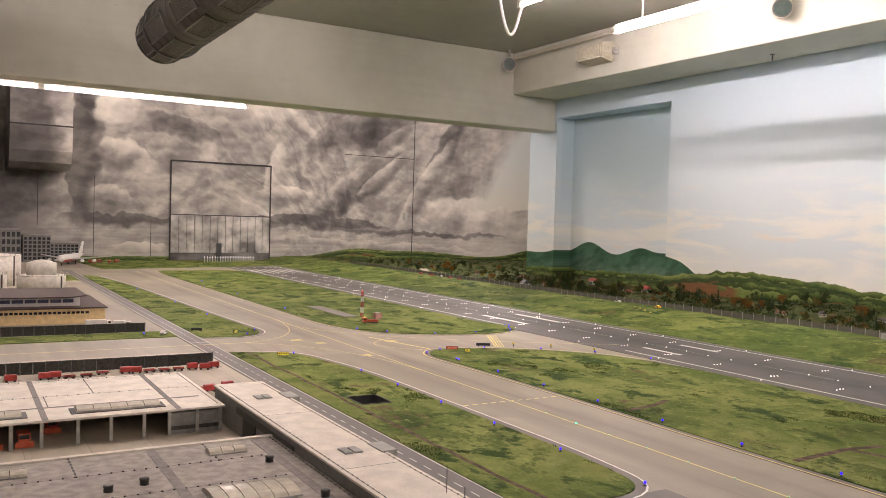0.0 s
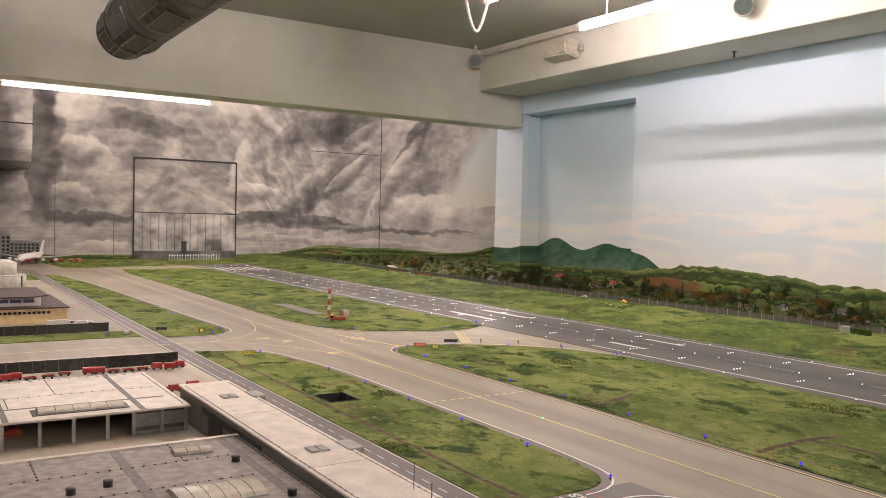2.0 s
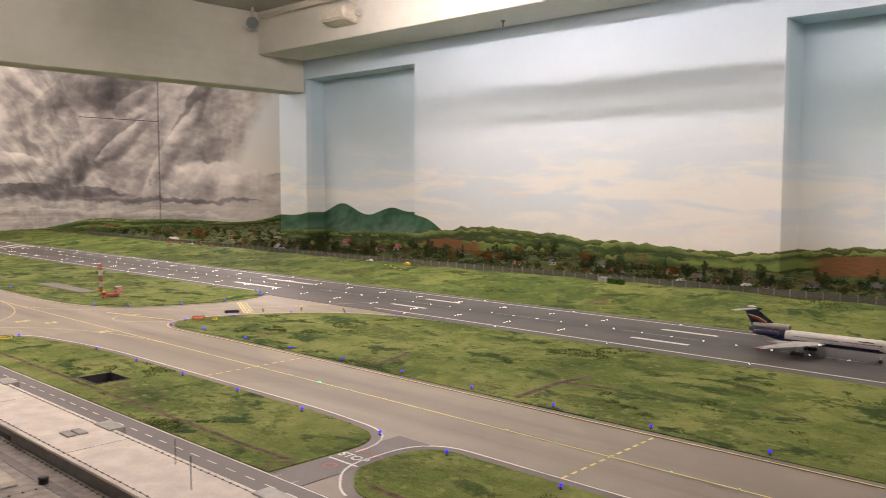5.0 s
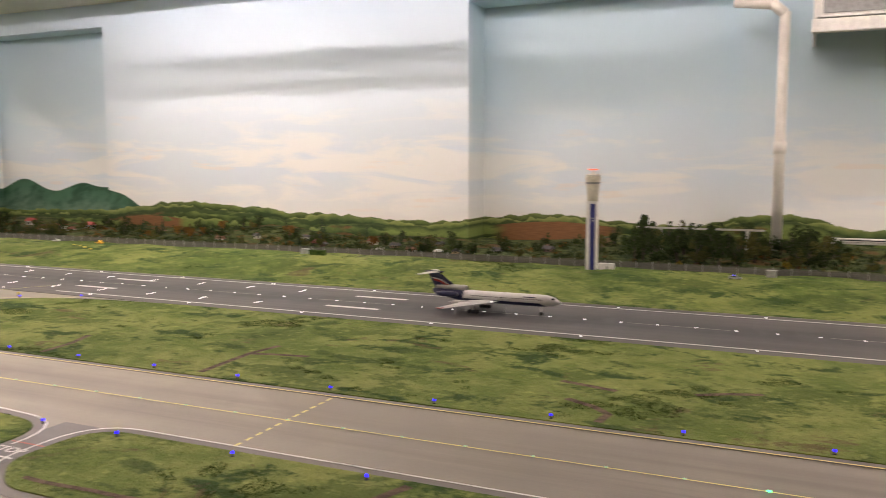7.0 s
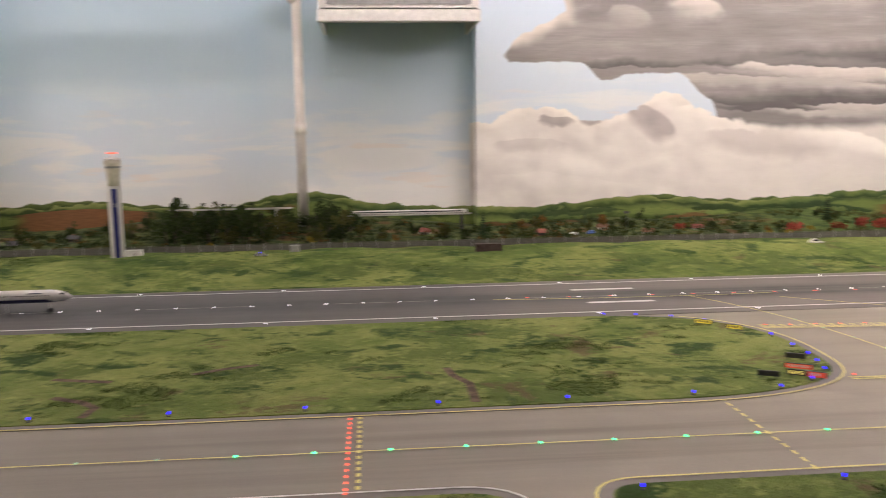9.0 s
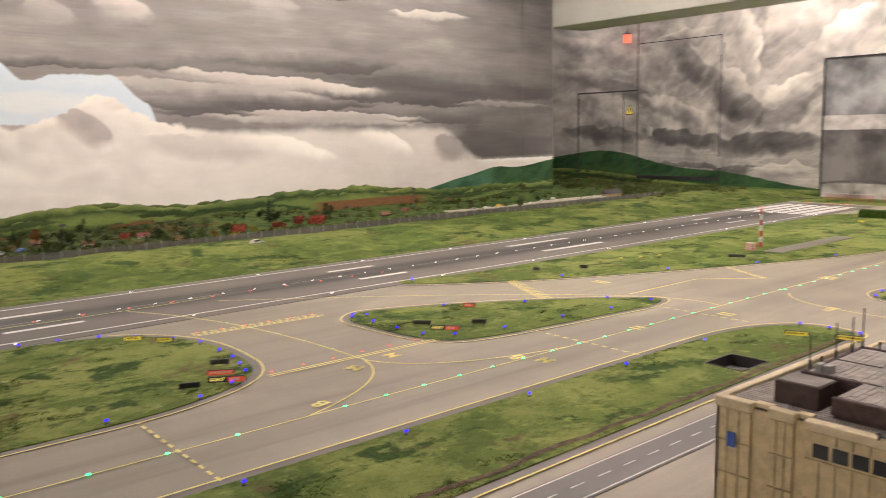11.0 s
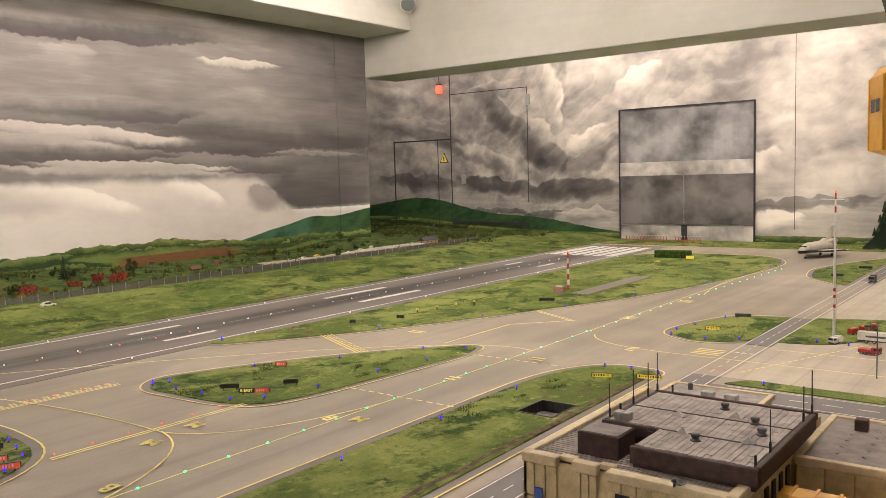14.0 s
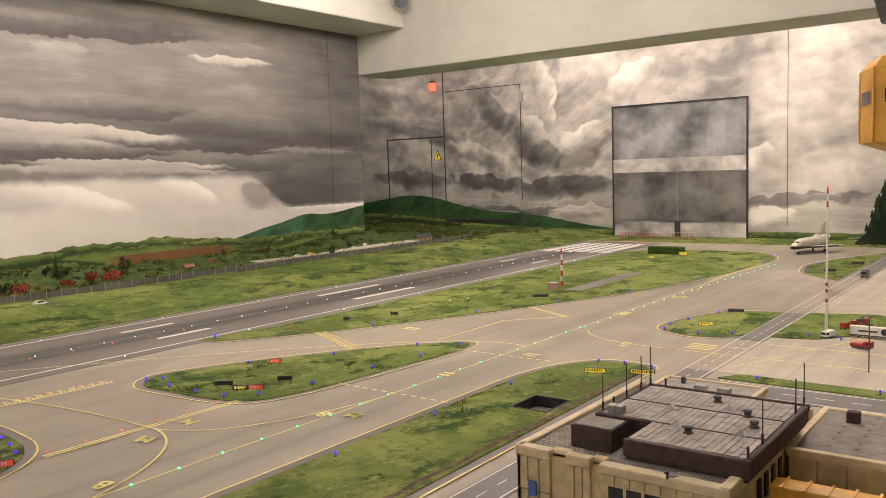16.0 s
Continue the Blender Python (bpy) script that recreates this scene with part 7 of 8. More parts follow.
part("radar", B((-0.003, 0.003, -0.022, 0.022, 0.468, 0.474), bevel=0.001), M_RED, tw, "lit red radar bar")
part("annex", B((-0.012, 0.02, -0.105, -0.034, 0, 0.033), bevel=0.001), M_WHITEP, tw, "low white annex")
part("annex_door", B((-0.0132, -0.0118, -0.08, -0.072, 0.003, 0.02)), M_GREYW, tw)


def mast(x, y, h, label, bands, lattice=False, wide=1.0):
    t = thing("mast", label, "mast", (x, y, 0.0), group="masts")
    n = len(bands)
    for k, c in enumerate(bands):
        z0, z1 = h * k / n, h * (k + 1) / n
        m = M_REDP if c == "r" else M_WHITEP
        if lattice:
            bm = bmesh.new()
            for a, b in ((-1, -1), (1, -1), (1, 1), (-1, 1)):
                rod((a * 0.006, b * 0.006, z0), (a * 0.006, b * 0.006, z1), 0.0012, 5, bm)
            for s in (-1, 1):
                rod((-0.006, s * 0.006, z0), (0.006, s * 0.006, z1), 0.0009, 4, bm)
                rod((s * 0.006, -0.006, z0), (s * 0.006, 0.006, z1), 0.0009, 4, bm)
            part("lattice_section", bm, m, t)
        else:
            part("pole_section", lathe([(wide * (0.004 - 0.0018 * k / n), z0), (wide * (0.004 - 0.0018 * (k + 1) / n), z1)], 10), m, t)
    part("lamp", lathe([(0.003, h), (0.0035, h + 0.005), (0.001, h + 0.008)], 8), M_RED, t, "red obstruction lamp")
    return t


mast(2.27, -3.78, 0.19, "red and white banded mast with a red lamp", "rwrwrwr", False, 1.9)
mast(2.17, 4.86, 0.155, "red and white lattice mast", "rwrwr", True)
pole = mast(0.874, -3.06, 0.50, "tall white floodlight pole with red bands", "w" * 11 + "rwwrwr" + "w" * 23 + "rrwwrr", False, 1.25)
part("cross_arm", rod((-0.035, 0.02, 0.478), (0.055, -0.03, 0.478), 0.0016, 6), M_WHITEP, pole)
part("cross_arm", rod((-0.02, 0.01, 0.455), (0.02, -0.01, 0.455), 0.0016, 6), M_WHITEP, pole)
part("floodlight", B((-0.045, -0.032, 0.012, 0.026, 0.47, 0.482), bevel=0.002), M_PALEMET, pole)
for x, y in ((2.25, -3.655), (2.23, 4.78)):
    t = thing("beacon_hut", "small red and white chequered equipment hut", "hut", (x, y, 0.003), 8)
    part("core", B((-0.019, 0.019, -0.017, 0.017, 0, 0.034)), M_WHITEP, t)
    for i in range(6):
        for j in range(5):
            if (i + j) % 2:
                for e in (-1, 1):
                    part("check", B((-0.0195 + i * 0.0065, -0.013 + i * 0.0065, e * 0.0172 - 0.0004, e * 0.0172 + 0.0004, j * 0.0068, (j + 1) * 0.0068)), M_REDP, t)
                    part("check", B((e * 0.0192 - 0.0004, e * 0.0192 + 0.0004, -0.017 + i * 0.0056, -0.0114 + i * 0.0056, j * 0.0068, (j + 1) * 0.0068)), M_REDP, t)
tagged(part("hard_standing", B((2.10, 2.19, -4.4, -3.66, 0.0, 0.0055), (2.08, 2.17, 4.9, 5.5, 0, 0.0055)), M_SHOULDER), "grey paved strip by the beacon hut", "pavement", kind="structure")
# lamp standards on the apron
lp = thing("street_lamp", "dark steel apron lamp standard with a curved arm", "lamp post", (0.667, -2.614, 0.0), 0)
part("pole", rod((0, 0, 0), (0, 0, 0.145), 0.0017, 8), M_METAL, lp)
part("arm", rod((0, 0, 0.145), (0.018, 0.0, 0.15), 0.002, 6), M_METAL, lp)
part("head", B((0.014, 0.032, -0.005, 0.005, 0.143, 0.149), bevel=0.001), M_METAL, lp)
# approach light sticks
for xs, y, h in ((np.linspace(2.62, 3.25, 26), -6.55, 0.05), (np.linspace(2.75, 3.35, 20), 10.6, 0.06)):
    t = thing("approach_light_row", "row of red and white approach light stakes", "lights", (0, 0, 0.003))
    for x in xs:
        if abs(x - 2.86) > 0.03 or y > 0:
            part("stake", rod((x, y, 0), (x, y, h), 0.003, 6), M_REDP if y < 0 else M_WHITEP, t)
            part("lamp", lathe([(0.004, h), (0.004, h + 0.006)], 6, at=(x, y, 0)), M_WHITEP if y < 0 else M_LAMPW, t)
hedge = thing("green_container", "low dark green box with a yellow sign beside the runway", "box", (2.39, -5.43, 0.003), 5)
part("body", B((-0.12, 0.12, -0.03, 0.03, 0, 0.05), bevel=0.008), M_TUFT, hedge)
part("yellow_sign", B((-0.15, -0.10, 0.04, 0.045, 0.0, 0.02)), M_SIGNY, hedge)
# sunken pits in the lawns
M_PIT = painted("dark_pit_floor", (0.20, 0.19, 0.175), 0.8, 0.2, 50)
for x, y, w, d in PITS.values():
    t = thing("lift_pit", "square sunken pit with a dark sheet-pile lining", "pit", (x, y, 0.0))
    part("floor", B((-w - 0.003, w + 0.003, -d - 0.003, d + 0.003, -0.03, -0.024)), M_PIT, t, "dark pit floor")
    n = 14
    for k in range(n):
        u, v, o = -w + (k + 0.5) * 2 * w / n, -d + (k + 0.5) * 2 * d / n, 0.0012 * (k % 2)
        part("sheet", B((u - w / n, u + w / n, d - 0.003 - o, d + 0.001 - o, -0.024, 0.0045)), M_DARK, t)
        part("sheet", B((u - w / n, u + w / n, -d - 0.001 + o, -d + 0.003 + o, -0.024, 0.0045)), M_DARK, t)
        part("sheet", B((w - 0.003 - o, w + 0.001 - o, v - d / n, v + d / n, -0.024, 0.0045)), M_DARK, t)
        part("sheet", B((-w - 0.001 + o, -w + 0.003 + o, v - d / n, v + d / n, -0.024, 0.0045)), M_DARK, t)

# ---------------------------------------------------------------- country behind the runway
def leaf_mat(name, a, b):
    s = Sh(name)
    r = s.random()
    c = s.mix(s.island(), a, b)
    c = s.mix(s.mul(r, 0.5), c, tuple(k * 0.45 for k in a))
    return s.out(c, 0.85, spec=0.15)


M_LEAF = leaf_mat("dark_green_foliage", (0.014, 0.028, 0.008), (0.06, 0.085, 0.024))
M_LEAF2 = leaf_mat("olive_foliage", (0.05, 0.06, 0.015), (0.14, 0.13, 0.035))
M_LEAF3 = leaf_mat("autumn_foliage", (0.10, 0.045, 0.012), (0.24, 0.12, 0.025))
M_LEAF4 = leaf_mat("red_blossom", (0.22, 0.035, 0.025), (0.45, 0.10, 0.07))
M_LEAF5 = leaf_mat("yellow_foliage", (0.22, 0.16, 0.02), (0.42, 0.30, 0.04))
M_NEEDLE = leaf_mat("conifer_needles", (0.010, 0.026, 0.010), (0.03, 0.06, 0.02))
M_BARK = painted("bark", (0.07, 0.05, 0.035), 0.9, 0.2, 120)


def crown(lobes, n, size, seed):
    """Leaf clumps as small tilted scraps filling uneven lobes."""
    rng = random.Random(seed)
    bm = bmesh.new()
    for _ in range(n):
        cx, cy, cz, r, rz = rng.choice(lobes)
        while True:
            d = Vector((rng.uniform(-1, 1), rng.uniform(-1, 1), rng.uniform(-1, 1)))
            if 0.25 < d.length < 1:
                break
        d = d * (0.55 + 0.45 * rng.random()) / max(d.length, 0.5)
        p = Vector((cx + d.x * r, cy + d.y * r, max(0.002, cz + d.z * rz)))
        q = Euler((rng.uniform(0, 6.3), rng.uniform(0, 6.3), rng.uniform(0, 6.3))).to_matrix()
        s = size * rng.uniform(0.6, 1.4)
        v = [bm.verts.new(p + q @ Vector(c)) for c in ((-s, -s * 0.5, 0), (s * 0.8, -s * 0.6, s * 0.2), (s * 0.9, s * 0.6, -s * 0.1), (-s * 0.5, s * 0.7, s * 0.25))]
        bm.faces.new(v[:3])
        bm.faces.new((v[0], v[2], v[3]))
    return bm


def tree(kind, seed):
    """One tree about 0.1 m high, built out of sight and then copied."""
    rng = random.Random(seed)
    names = {"leafy": (M_LEAF, "dark green leafy model tree"), "olive": (M_LEAF2, "olive green leafy model tree"), "autumn": (M_LEAF3, "rust-coloured autumn model tree"), "conifer": (M_NEEDLE, "dark green pointed model conifer"),
             "bush_red": (M_LEAF4, "red flowering bush behind the fence"), "bush_yellow": (M_LEAF5, "yellow autumn bush behind the fence"), "bush": (M_LEAF, "low dark green bush behind the fence")}
    mat, label = names[kind]
    t = thing("bush" if kind.startswith("bush") else "tree", label, "bush" if kind.startswith("bush") else "tree", (0, 0, -5), group="trees behind the runway")
    if kind == "conifer":
        part("trunk", lathe([(0.004, 0), (0.0008, 0.115)], 6), M_BARK, t)
        bm = bmesh.new()
        for k in range(11):
            z, r = 0.012 + k * 0.0098, 0.026 * (1 - k / 11.5)
            m = 11
            for i in range(m):
                a = 2 * math.pi * (i + rng.random() * 0.6) / m
                p0 = Vector((0, 0, z + 0.008))
                p1 = Vector((r * math.cos(a), r * math.sin(a), z - 0.004))
                sd = Vector((-math.sin(a), math.cos(a), 0)) * r * 0.28
                bm.faces.new([bm.verts.new(p) for p in (p0, p1 - sd + Vector((0, 0, 0.003)), p1 * 1.05, p1 + sd + Vector((0, 0, 0.003)))])
        part("crown", bm, mat, t)
    elif kind.startswith("bush"):
        lobes = [(rng.uniform(-0.014, 0.014), rng.uniform(-0.014, 0.014), rng.uniform(0.010, 0.022), 0.014, 0.013) for _ in range(5)]
        part("stem", lathe([(0.002, 0), (0.001, 0.014)], 5), M_BARK, t)
        part("crown", crown(lobes, 170, 0.0034, seed), mat, t)
    else:
        bm = lathe([(0.0045, 0), (0.003, 0.02), (0.002, 0.05), (0.0008, 0.08)], 7)
        for k in range(4):
            a = rng.uniform(0, 6.3)
            rod((0, 0, 0.025 + k * 0.008), (0.022 * math.cos(a), 0.022 * math.sin(a), 0.05 + k * 0.01), 0.0012, 5, bm)
        part("trunk", bm, M_BARK, t)
        lobes = [(rng.uniform(-0.024, 0.024), rng.uniform(-0.024, 0.024), rng.uniform(0.035, 0.085), rng.uniform(0.012, 0.021), rng.uniform(0.012, 0.019)) for _ in range(9)]
        part("crown", crown(lobes, 520, 0.0036, seed), mat, t)
    return t


TREES = {(k, i): tree(k, 31 * i + len(k)) for k, m in (("leafy", 3), ("olive", 2), ("autumn", 2), ("conifer", 2), ("bush_red", 1), ("bush_yellow", 1), ("bush", 2)) for i in range(m)}
USED = set()


def plant(kind, x, y, s, rng):
    k = (kind, rng.randrange(len([1 for a in TREES if a[0] == kind])))
    m = pose(x, y, float(land(np.float64(x), y)) - 0.002, 0, 0, rng.uniform(0, 360))
    if k not in USED:
        USED.add(k)
        TREES[k].matrix_basis = m @ Matrix.Scale(s, 4)
    else:
        c = copy_thing(TREES[k], m)
        c.scale = (s, s, s * rng.uniform(0.85, 1.2))


rng = random.Random(21)
# (y from, y to, how many, kinds, size) along the wall
for ya, yb, n, kinds, sz in ((0.2, 1.15, 64, ("leafy", "olive", "leafy", "leafy"), 1.3), (4.75, 6.35, 62, ("leafy", "leafy", "olive"), 0.72), (2.3, 4.7, 50, ("leafy", "olive", "leafy", "conifer", "autumn"), 0.75), (1.2, 2.3, 18, ("leafy", "olive", "bush"), 0.8),
                             (-0.5, 0.2, 12, ("leafy", "bush", "olive"), 0.8), (-2.0, -0.5, 26, ("leafy", "autumn", "bush", "conifer", "olive"), 0.65), (-4.9, -2.0, 30, ("bush", "leafy", "bush", "bush_yellow", "olive"), 0.6), (6.4, 9.5, 46, ("leafy", "autumn", "olive", "bush_yellow"), 0.75)):
    for _ in range(n):
        y = rng.uniform(ya, yb)
        x = rng.uniform(4.22, 4.74) if y < 6.9 else rng.uniform(4.3, 5.6)
        plant(rng.choice(kinds), x, y, sz * rng.uniform(0.75, 1.25), rng)
for x, y, k, s in ((4.45, 3.02, "conifer", 1.35), (4.42, 2.98, "conifer", 1.0), (4.5, 3.3, "autumn", 1.1), (4.3, 0.42, "bush_yellow", 1.1), (4.25, 0.9, "bush_yellow", 0.8), (4.35, -0.44, "conifer", 1.3), (4.5, -2.35, "conifer", 1.2), (4.5, -2.75, "leafy", 0.9),
                   (4.3, -2.05, "bush_red", 1.7), (4.3, -2.3, "bush_red", 1.4), (4.35, -2.45, "bush_red", 1.8), (4.32, -2.55, "bush_red", 1.8), (4.4, -2.62, "bush_red", 1.7), (4.3, -2.15, "bush_yellow", 0.9), (4.24, -2.0, "bush_yellow", 0.8), (4.25, -1.9, "bush_yellow", 0.9), (4.45, -1.5, "bush_red", 1.2)):
    plant(k, x, y, s, rng)

# --- village houses
M_WALLS = [painted("white_render", (0.62, 0.59, 0.52), 0.7, 0.08, 80), painted("ochre_render", (0.48, 0.33, 0.18), 0.7, 0.08, 80), painted("timber_wall", (0.12, 0.07, 0.045), 0.7, 0.1, 80)]
M_ROOFS = [painted("red_tile", (0.20, 0.055, 0.035), 0.7, 0.14, 120), painted("dark_slate", (0.06, 0.055, 0.06), 0.6, 0.14, 120), painted("brown_tile", (0.20, 0.09, 0.05), 0.7, 0.14, 120), painted("bright_red_tile", (0.42, 0.06, 0.04), 0.6, 0.12, 120)]


def house(x, y, turn, w, d, h, wall, roof, label):
    t = thing("house", label, "house", (x, y, float(land(np.float64(x), y)) - 0.004), turn, "village houses")
    part("wall", B((-w, w, -d, d, 0, h)), M_WALLS[wall], t)
    bm = bmesh.new()
    e = 0.006
    a = [bm.verts.new(p) for p in ((-w - e, -d - e, h - 0.002), (-w - e, d + e, h - 0.002), (-w - e, 0, h + d * 0.95))]
    b = [bm.verts.new(p) for p in ((w + e, -d - e, h - 0.002), (w + e, d + e, h - 0.002), (w + e, 0, h + d * 0.95))]
    bm.faces.new(a[::-1])
    bm.faces.new(b)
    for i, j in ((0, 2), (2, 1), (1, 0)):
        bm.faces.new((a[i], a[j], b[j], b[i]))
    bmesh.ops.recalc_face_normals(bm, faces=bm.faces[:])
    r = part("roof", bm, M_ROOFS[roof], t)
    part("chimney", B((w * 0.3, w * 0.3 + 0.008, -0.012, -0.004, h + d * 0.3, h + d * 1.15)), M_ROOFS[2], r)
    for s in (-1, 1):
        for k in range(3):
            u = -w * 0.65 + k * w * 0.6
            part("window", B((u - 0.004, u + 0.004, s * (d + 0.0005) - 0.0008, s * (d + 0.0005) + 0.0008, h * 0.4, h * 0.8)), M_GLASSD, t)
        part("window", B((s * (w + 0.0005) - 0.0008, s * (w + 0.0005) + 0.0008, -0.005, 0.005, h * 0.4, h * 0.8)), M_GLASSD, t)
    part("door", B((w * 0.5, w * 0.5 + 0.008, -d - 0.0015, -d + 0.001, 0.004, h * 0.62)), M_WALLS[2], t)


rng = random.Random(8)
NAMES = {0: "white rendered", 1: "ochre rendered", 2: "dark timber"}
RN = {0: "red tiled roof", 1: "dark slate roof", 2: "brown tiled roof"}
ROWS = [(5.95, 4.32, 0), (5.55, 4.6, 0), (5.2, 4.55, 0), (4.4, 4.6, 1), (3.9, 4.5, 0), (3.5, 4.45, 2), (3.2, 4.55, 0), (2.95, 4.35, 1), (2.7, 4.5, 0), (2.5, 4.4, 2), (2.3, 4.55, 0), (2.1, 4.35, 1), (1.9, 4.45, 2), (1.62, 4.5, 1), (3.05, 4.42, 0), (3.7, 4.35, 2), (2.35, 4.3, 2),
        (-0.15, 4.5, 0), (-0.75, 4.4, 0), (-1.1, 4.5, 2), (-1.3, 4.35, 2), (-1.6, 4.45, 0), (-3.1, 4.4, 2), (-3.3, 4.45, 0), (6.5, 4.5, 0), (7.4, 4.6, 0)]
for y, x, r in ROWS:
    r = r if not 1.5 < y < 4.7 or rng.random() < 0.3 else rng.choice((1, 2))
    w = rng.choice((0, 0, 1, 2))
    house(x, y, rng.choice((80, 95, 60, 10)), rng.uniform(0.018, 0.03), rng.uniform(0.014, 0.019), rng.uniform(0.015, 0.024), w, r, f"small {NAMES[w]} village house with {RN[r]}")
for x, y, turn in ((4.70, 5.78, 100), (4.70, 5.46, 75), (4.70, 5.17, 85)):
    house(x, y, turn, 0.03, 0.022, 0.035, 0, 3, "white village house with a bright red tiled roof")
house(4.18, 6.02, 80, 0.034, 0.03, 0.035, 0, 1, "white villa with a steep dark slate roof")
house(4.3, -5.2, 92, 0.09, 0.03, 0.03, 1, 1, "long cream station building with a dark roof")

# --- perimeter fence, cars, boxes and lamps along it
M_FENCE = painted("weathered_fence_mesh", (0.135, 0.13, 0.11), 0.8, 0.10, 90)
fence = thing("perimeter_fence", "grey mesh perimeter fence with pale posts along the bank", "fence", (0, 0, 0))
for i in range(200):
    y0, y1 = -5.6 + i * 0.075, -5.6 + (i + 1) * 0.075
    x = 4.10 + 0.02 * math.sin(y0 * 0.8)
    x1 = 4.10 + 0.02 * math.sin(y1 * 0.8)
    z = float(land(np.float64(x), y0))
    part("post", rod((x, y0, z - 0.004), (x, y0, z + 0.037), 0.0014, 5), M_PALEMET, fence)
    bm = bmesh.new()
    for k in range(4):
        rod((x, y0, z + 0.006 + k * 0.009), (x1, y1, z + 0.006 + k * 0.009), 0.0008, 4, bm)
    v = [bm.verts.new(p) for p in ((x + 0.002, y0, z - 0.003), (x1 + 0.002, y1, z - 0.003), (x1 + 0.002, y1, z + 0.030), (x + 0.002, y0, z + 0.030))]
    bm.faces.new(v)
    part("mesh_panel", bm, M_FENCE, fence)


def car(x, y, turn, paint, label, roof_lamp=None, z=None, k=1.0):
    t = thing("car", label, "car", (x, y, float(land(np.float64(x), y)) + 0.003 if z is None else z), turn)
    L, W = 0.026 * k, 0.0105
    bm = bmesh.new()
    prof = [(-L, 0.004), (-L, 0.010), (-L * 0.92, 0.0115), (-L * 0.62, 0.0165 * k), (L * 0.2, 0.017 * k), (L * 0.5, 0.0115), (L * 0.95, 0.010), (L, 0.008), (L, 0.004)]
    a, b = [bm.verts.new((px, -W, pz)) for px, pz in prof], [bm.verts.new((px, W, pz)) for px, pz in prof]
    for i in range(len(prof)):
        j = (i + 1) % len(prof)
        bm.faces.new((a[i], a[j], b[j], b[i]))
    bm.faces.new(a)
    bm.faces.new(b[::-1])
    bmesh.ops.recalc_face_normals(bm, faces=bm.faces[:])
    part("body", bm, paint, t)
    for e in (-1, 1):
        part("side_window", B((-L * 0.6, L * 0.3, e * (W + 0.0002) - 0.0004, e * (W + 0.0002) + 0.0004, 0.0118, 0.0152 * k)), M_GLASSD, t)
        part("headlight", B((L - 0.0006, L + 0.0006, e * 0.007 - 0.002, e * 0.007 + 0.002, 0.0065, 0.0085)), M_WHITEP, t)
        for px in (-L * 0.62, L * 0.62):
            part("wheel", lathe([(0.0036, -0.0012), (0.0038, 0), (0.0036, 0.0012)], 10, "y", (px, e * (W - 0.0006), 0.0038)), M_TYRE, t)
    if roof_lamp:
        part("roof_lamp", B((-0.006, -0.002, -0.008, 0.008, 0.0168, 0.0195)), roof_lamp, t)
    return t


M_SILVER = painted("silver_car_paint", (0.45, 0.46, 0.47), 0.3, 0.06, 60, 0.5)
car(3.93, 0.62, -88, M_SILVER, "silver police car with a blue lamp on the bank track", M_BLUE)
car(3.91, -1.96, -90, M_WHITEP, "white van on the bank track", None, None, 1.25)
car(4.0, 4.35, 80, M_YELP, "yellow and black follow-me car by the fence", M_AMBER)
car(4.0, 4.72, 90, M_WHITEP, "small white car by the fence")
car(0.985, 4.5, 60, M_WHITEP, "small white and dark service car on the grass verge", None, 0.003)
for k, (y, p) in enumerate(((7.3, M_REDP), (7.12, M_SILVER), (6.95, M_REDP), (6.8, M_REDP), (7.5, M_REDP))):
    car(4.02, y, 88, p, "parked model car beside the far fence")
for k, (y, p) in enumerate(((-3.75, M_SILVER), (-3.9, M_WHITEP), (-4.05, M_YELP), (-4.3, M_WHITEP), (-4.45, M_SILVER), (-4.6, M_WHITEP), (-5.0, M_SILVER), (-0.9, M_WHITEP), (-1.0, M_BLUEP), (2.55, M_WHITEP), (2.2, M_WHITEP))):
    car(4.3 + 0.03 * (k % 3), y, 85 + 7 * k, p, "parked model car in the village street")
for x, y, m, lab, w in ((3.985, 2.757, M_TUFT, "small dark green equipment box on the bank", 0.045), (3.95, -0.41, M_BROWN, "dark red-brown equipment container on the bank", 0.06), (4.02, 2.86, M_PALEMET, "small pale equipment box on the bank", 0.018), (4.05, 0.48, M_PALEMET, "small pale equipment box on the bank", 0.02)):
    t = thing("equipment_box", lab, "box", (x, y, float(land(np.float64(x), y)) - 0.002), 90)
    part("body", B((-w, w, -0.016, 0.016, 0, 0.03), bevel=0.0015), m, t)
    part("lid", B((-w - 0.002, w + 0.002, -0.018, 0.018, 0.03, 0.034), bevel=0.001), m, t)
for x, y, h in ((4.55, -3.45, 0.13), (4.17, -3.62, 0.085), (4.23, -4.89, 0.10), (4.3, -2.75, 0.09), (4.4, -5.4, 0.12), (4.4, -1.2, 0.1)):
    t = thing("floodlight_mast", "dark floodlight mast with twin lamps behind the fence", "lamp post", (x, y, float(land(np.float64(x), y)) - 0.003), 100, "floodlight masts")
    part("pole", rod((0, 0, 0), (0, 0, h), 0.0022, 6), M_METAL, t)
    part("head", B((-0.014, -0.002, -0.006, 0.006, h, h + 0.012), (0.002, 0.014, -0.006, 0.006, h, h + 0.012), bevel=0.001), M_DARK, t)
    part("lens", B((-0.0105, -0.0055, -0.0066, -0.006, h + 0.003, h + 0.009), (0.0055, 0.0105, -0.0066, -0.006, h + 0.003, h + 0.009)), M_WHITEP, t)
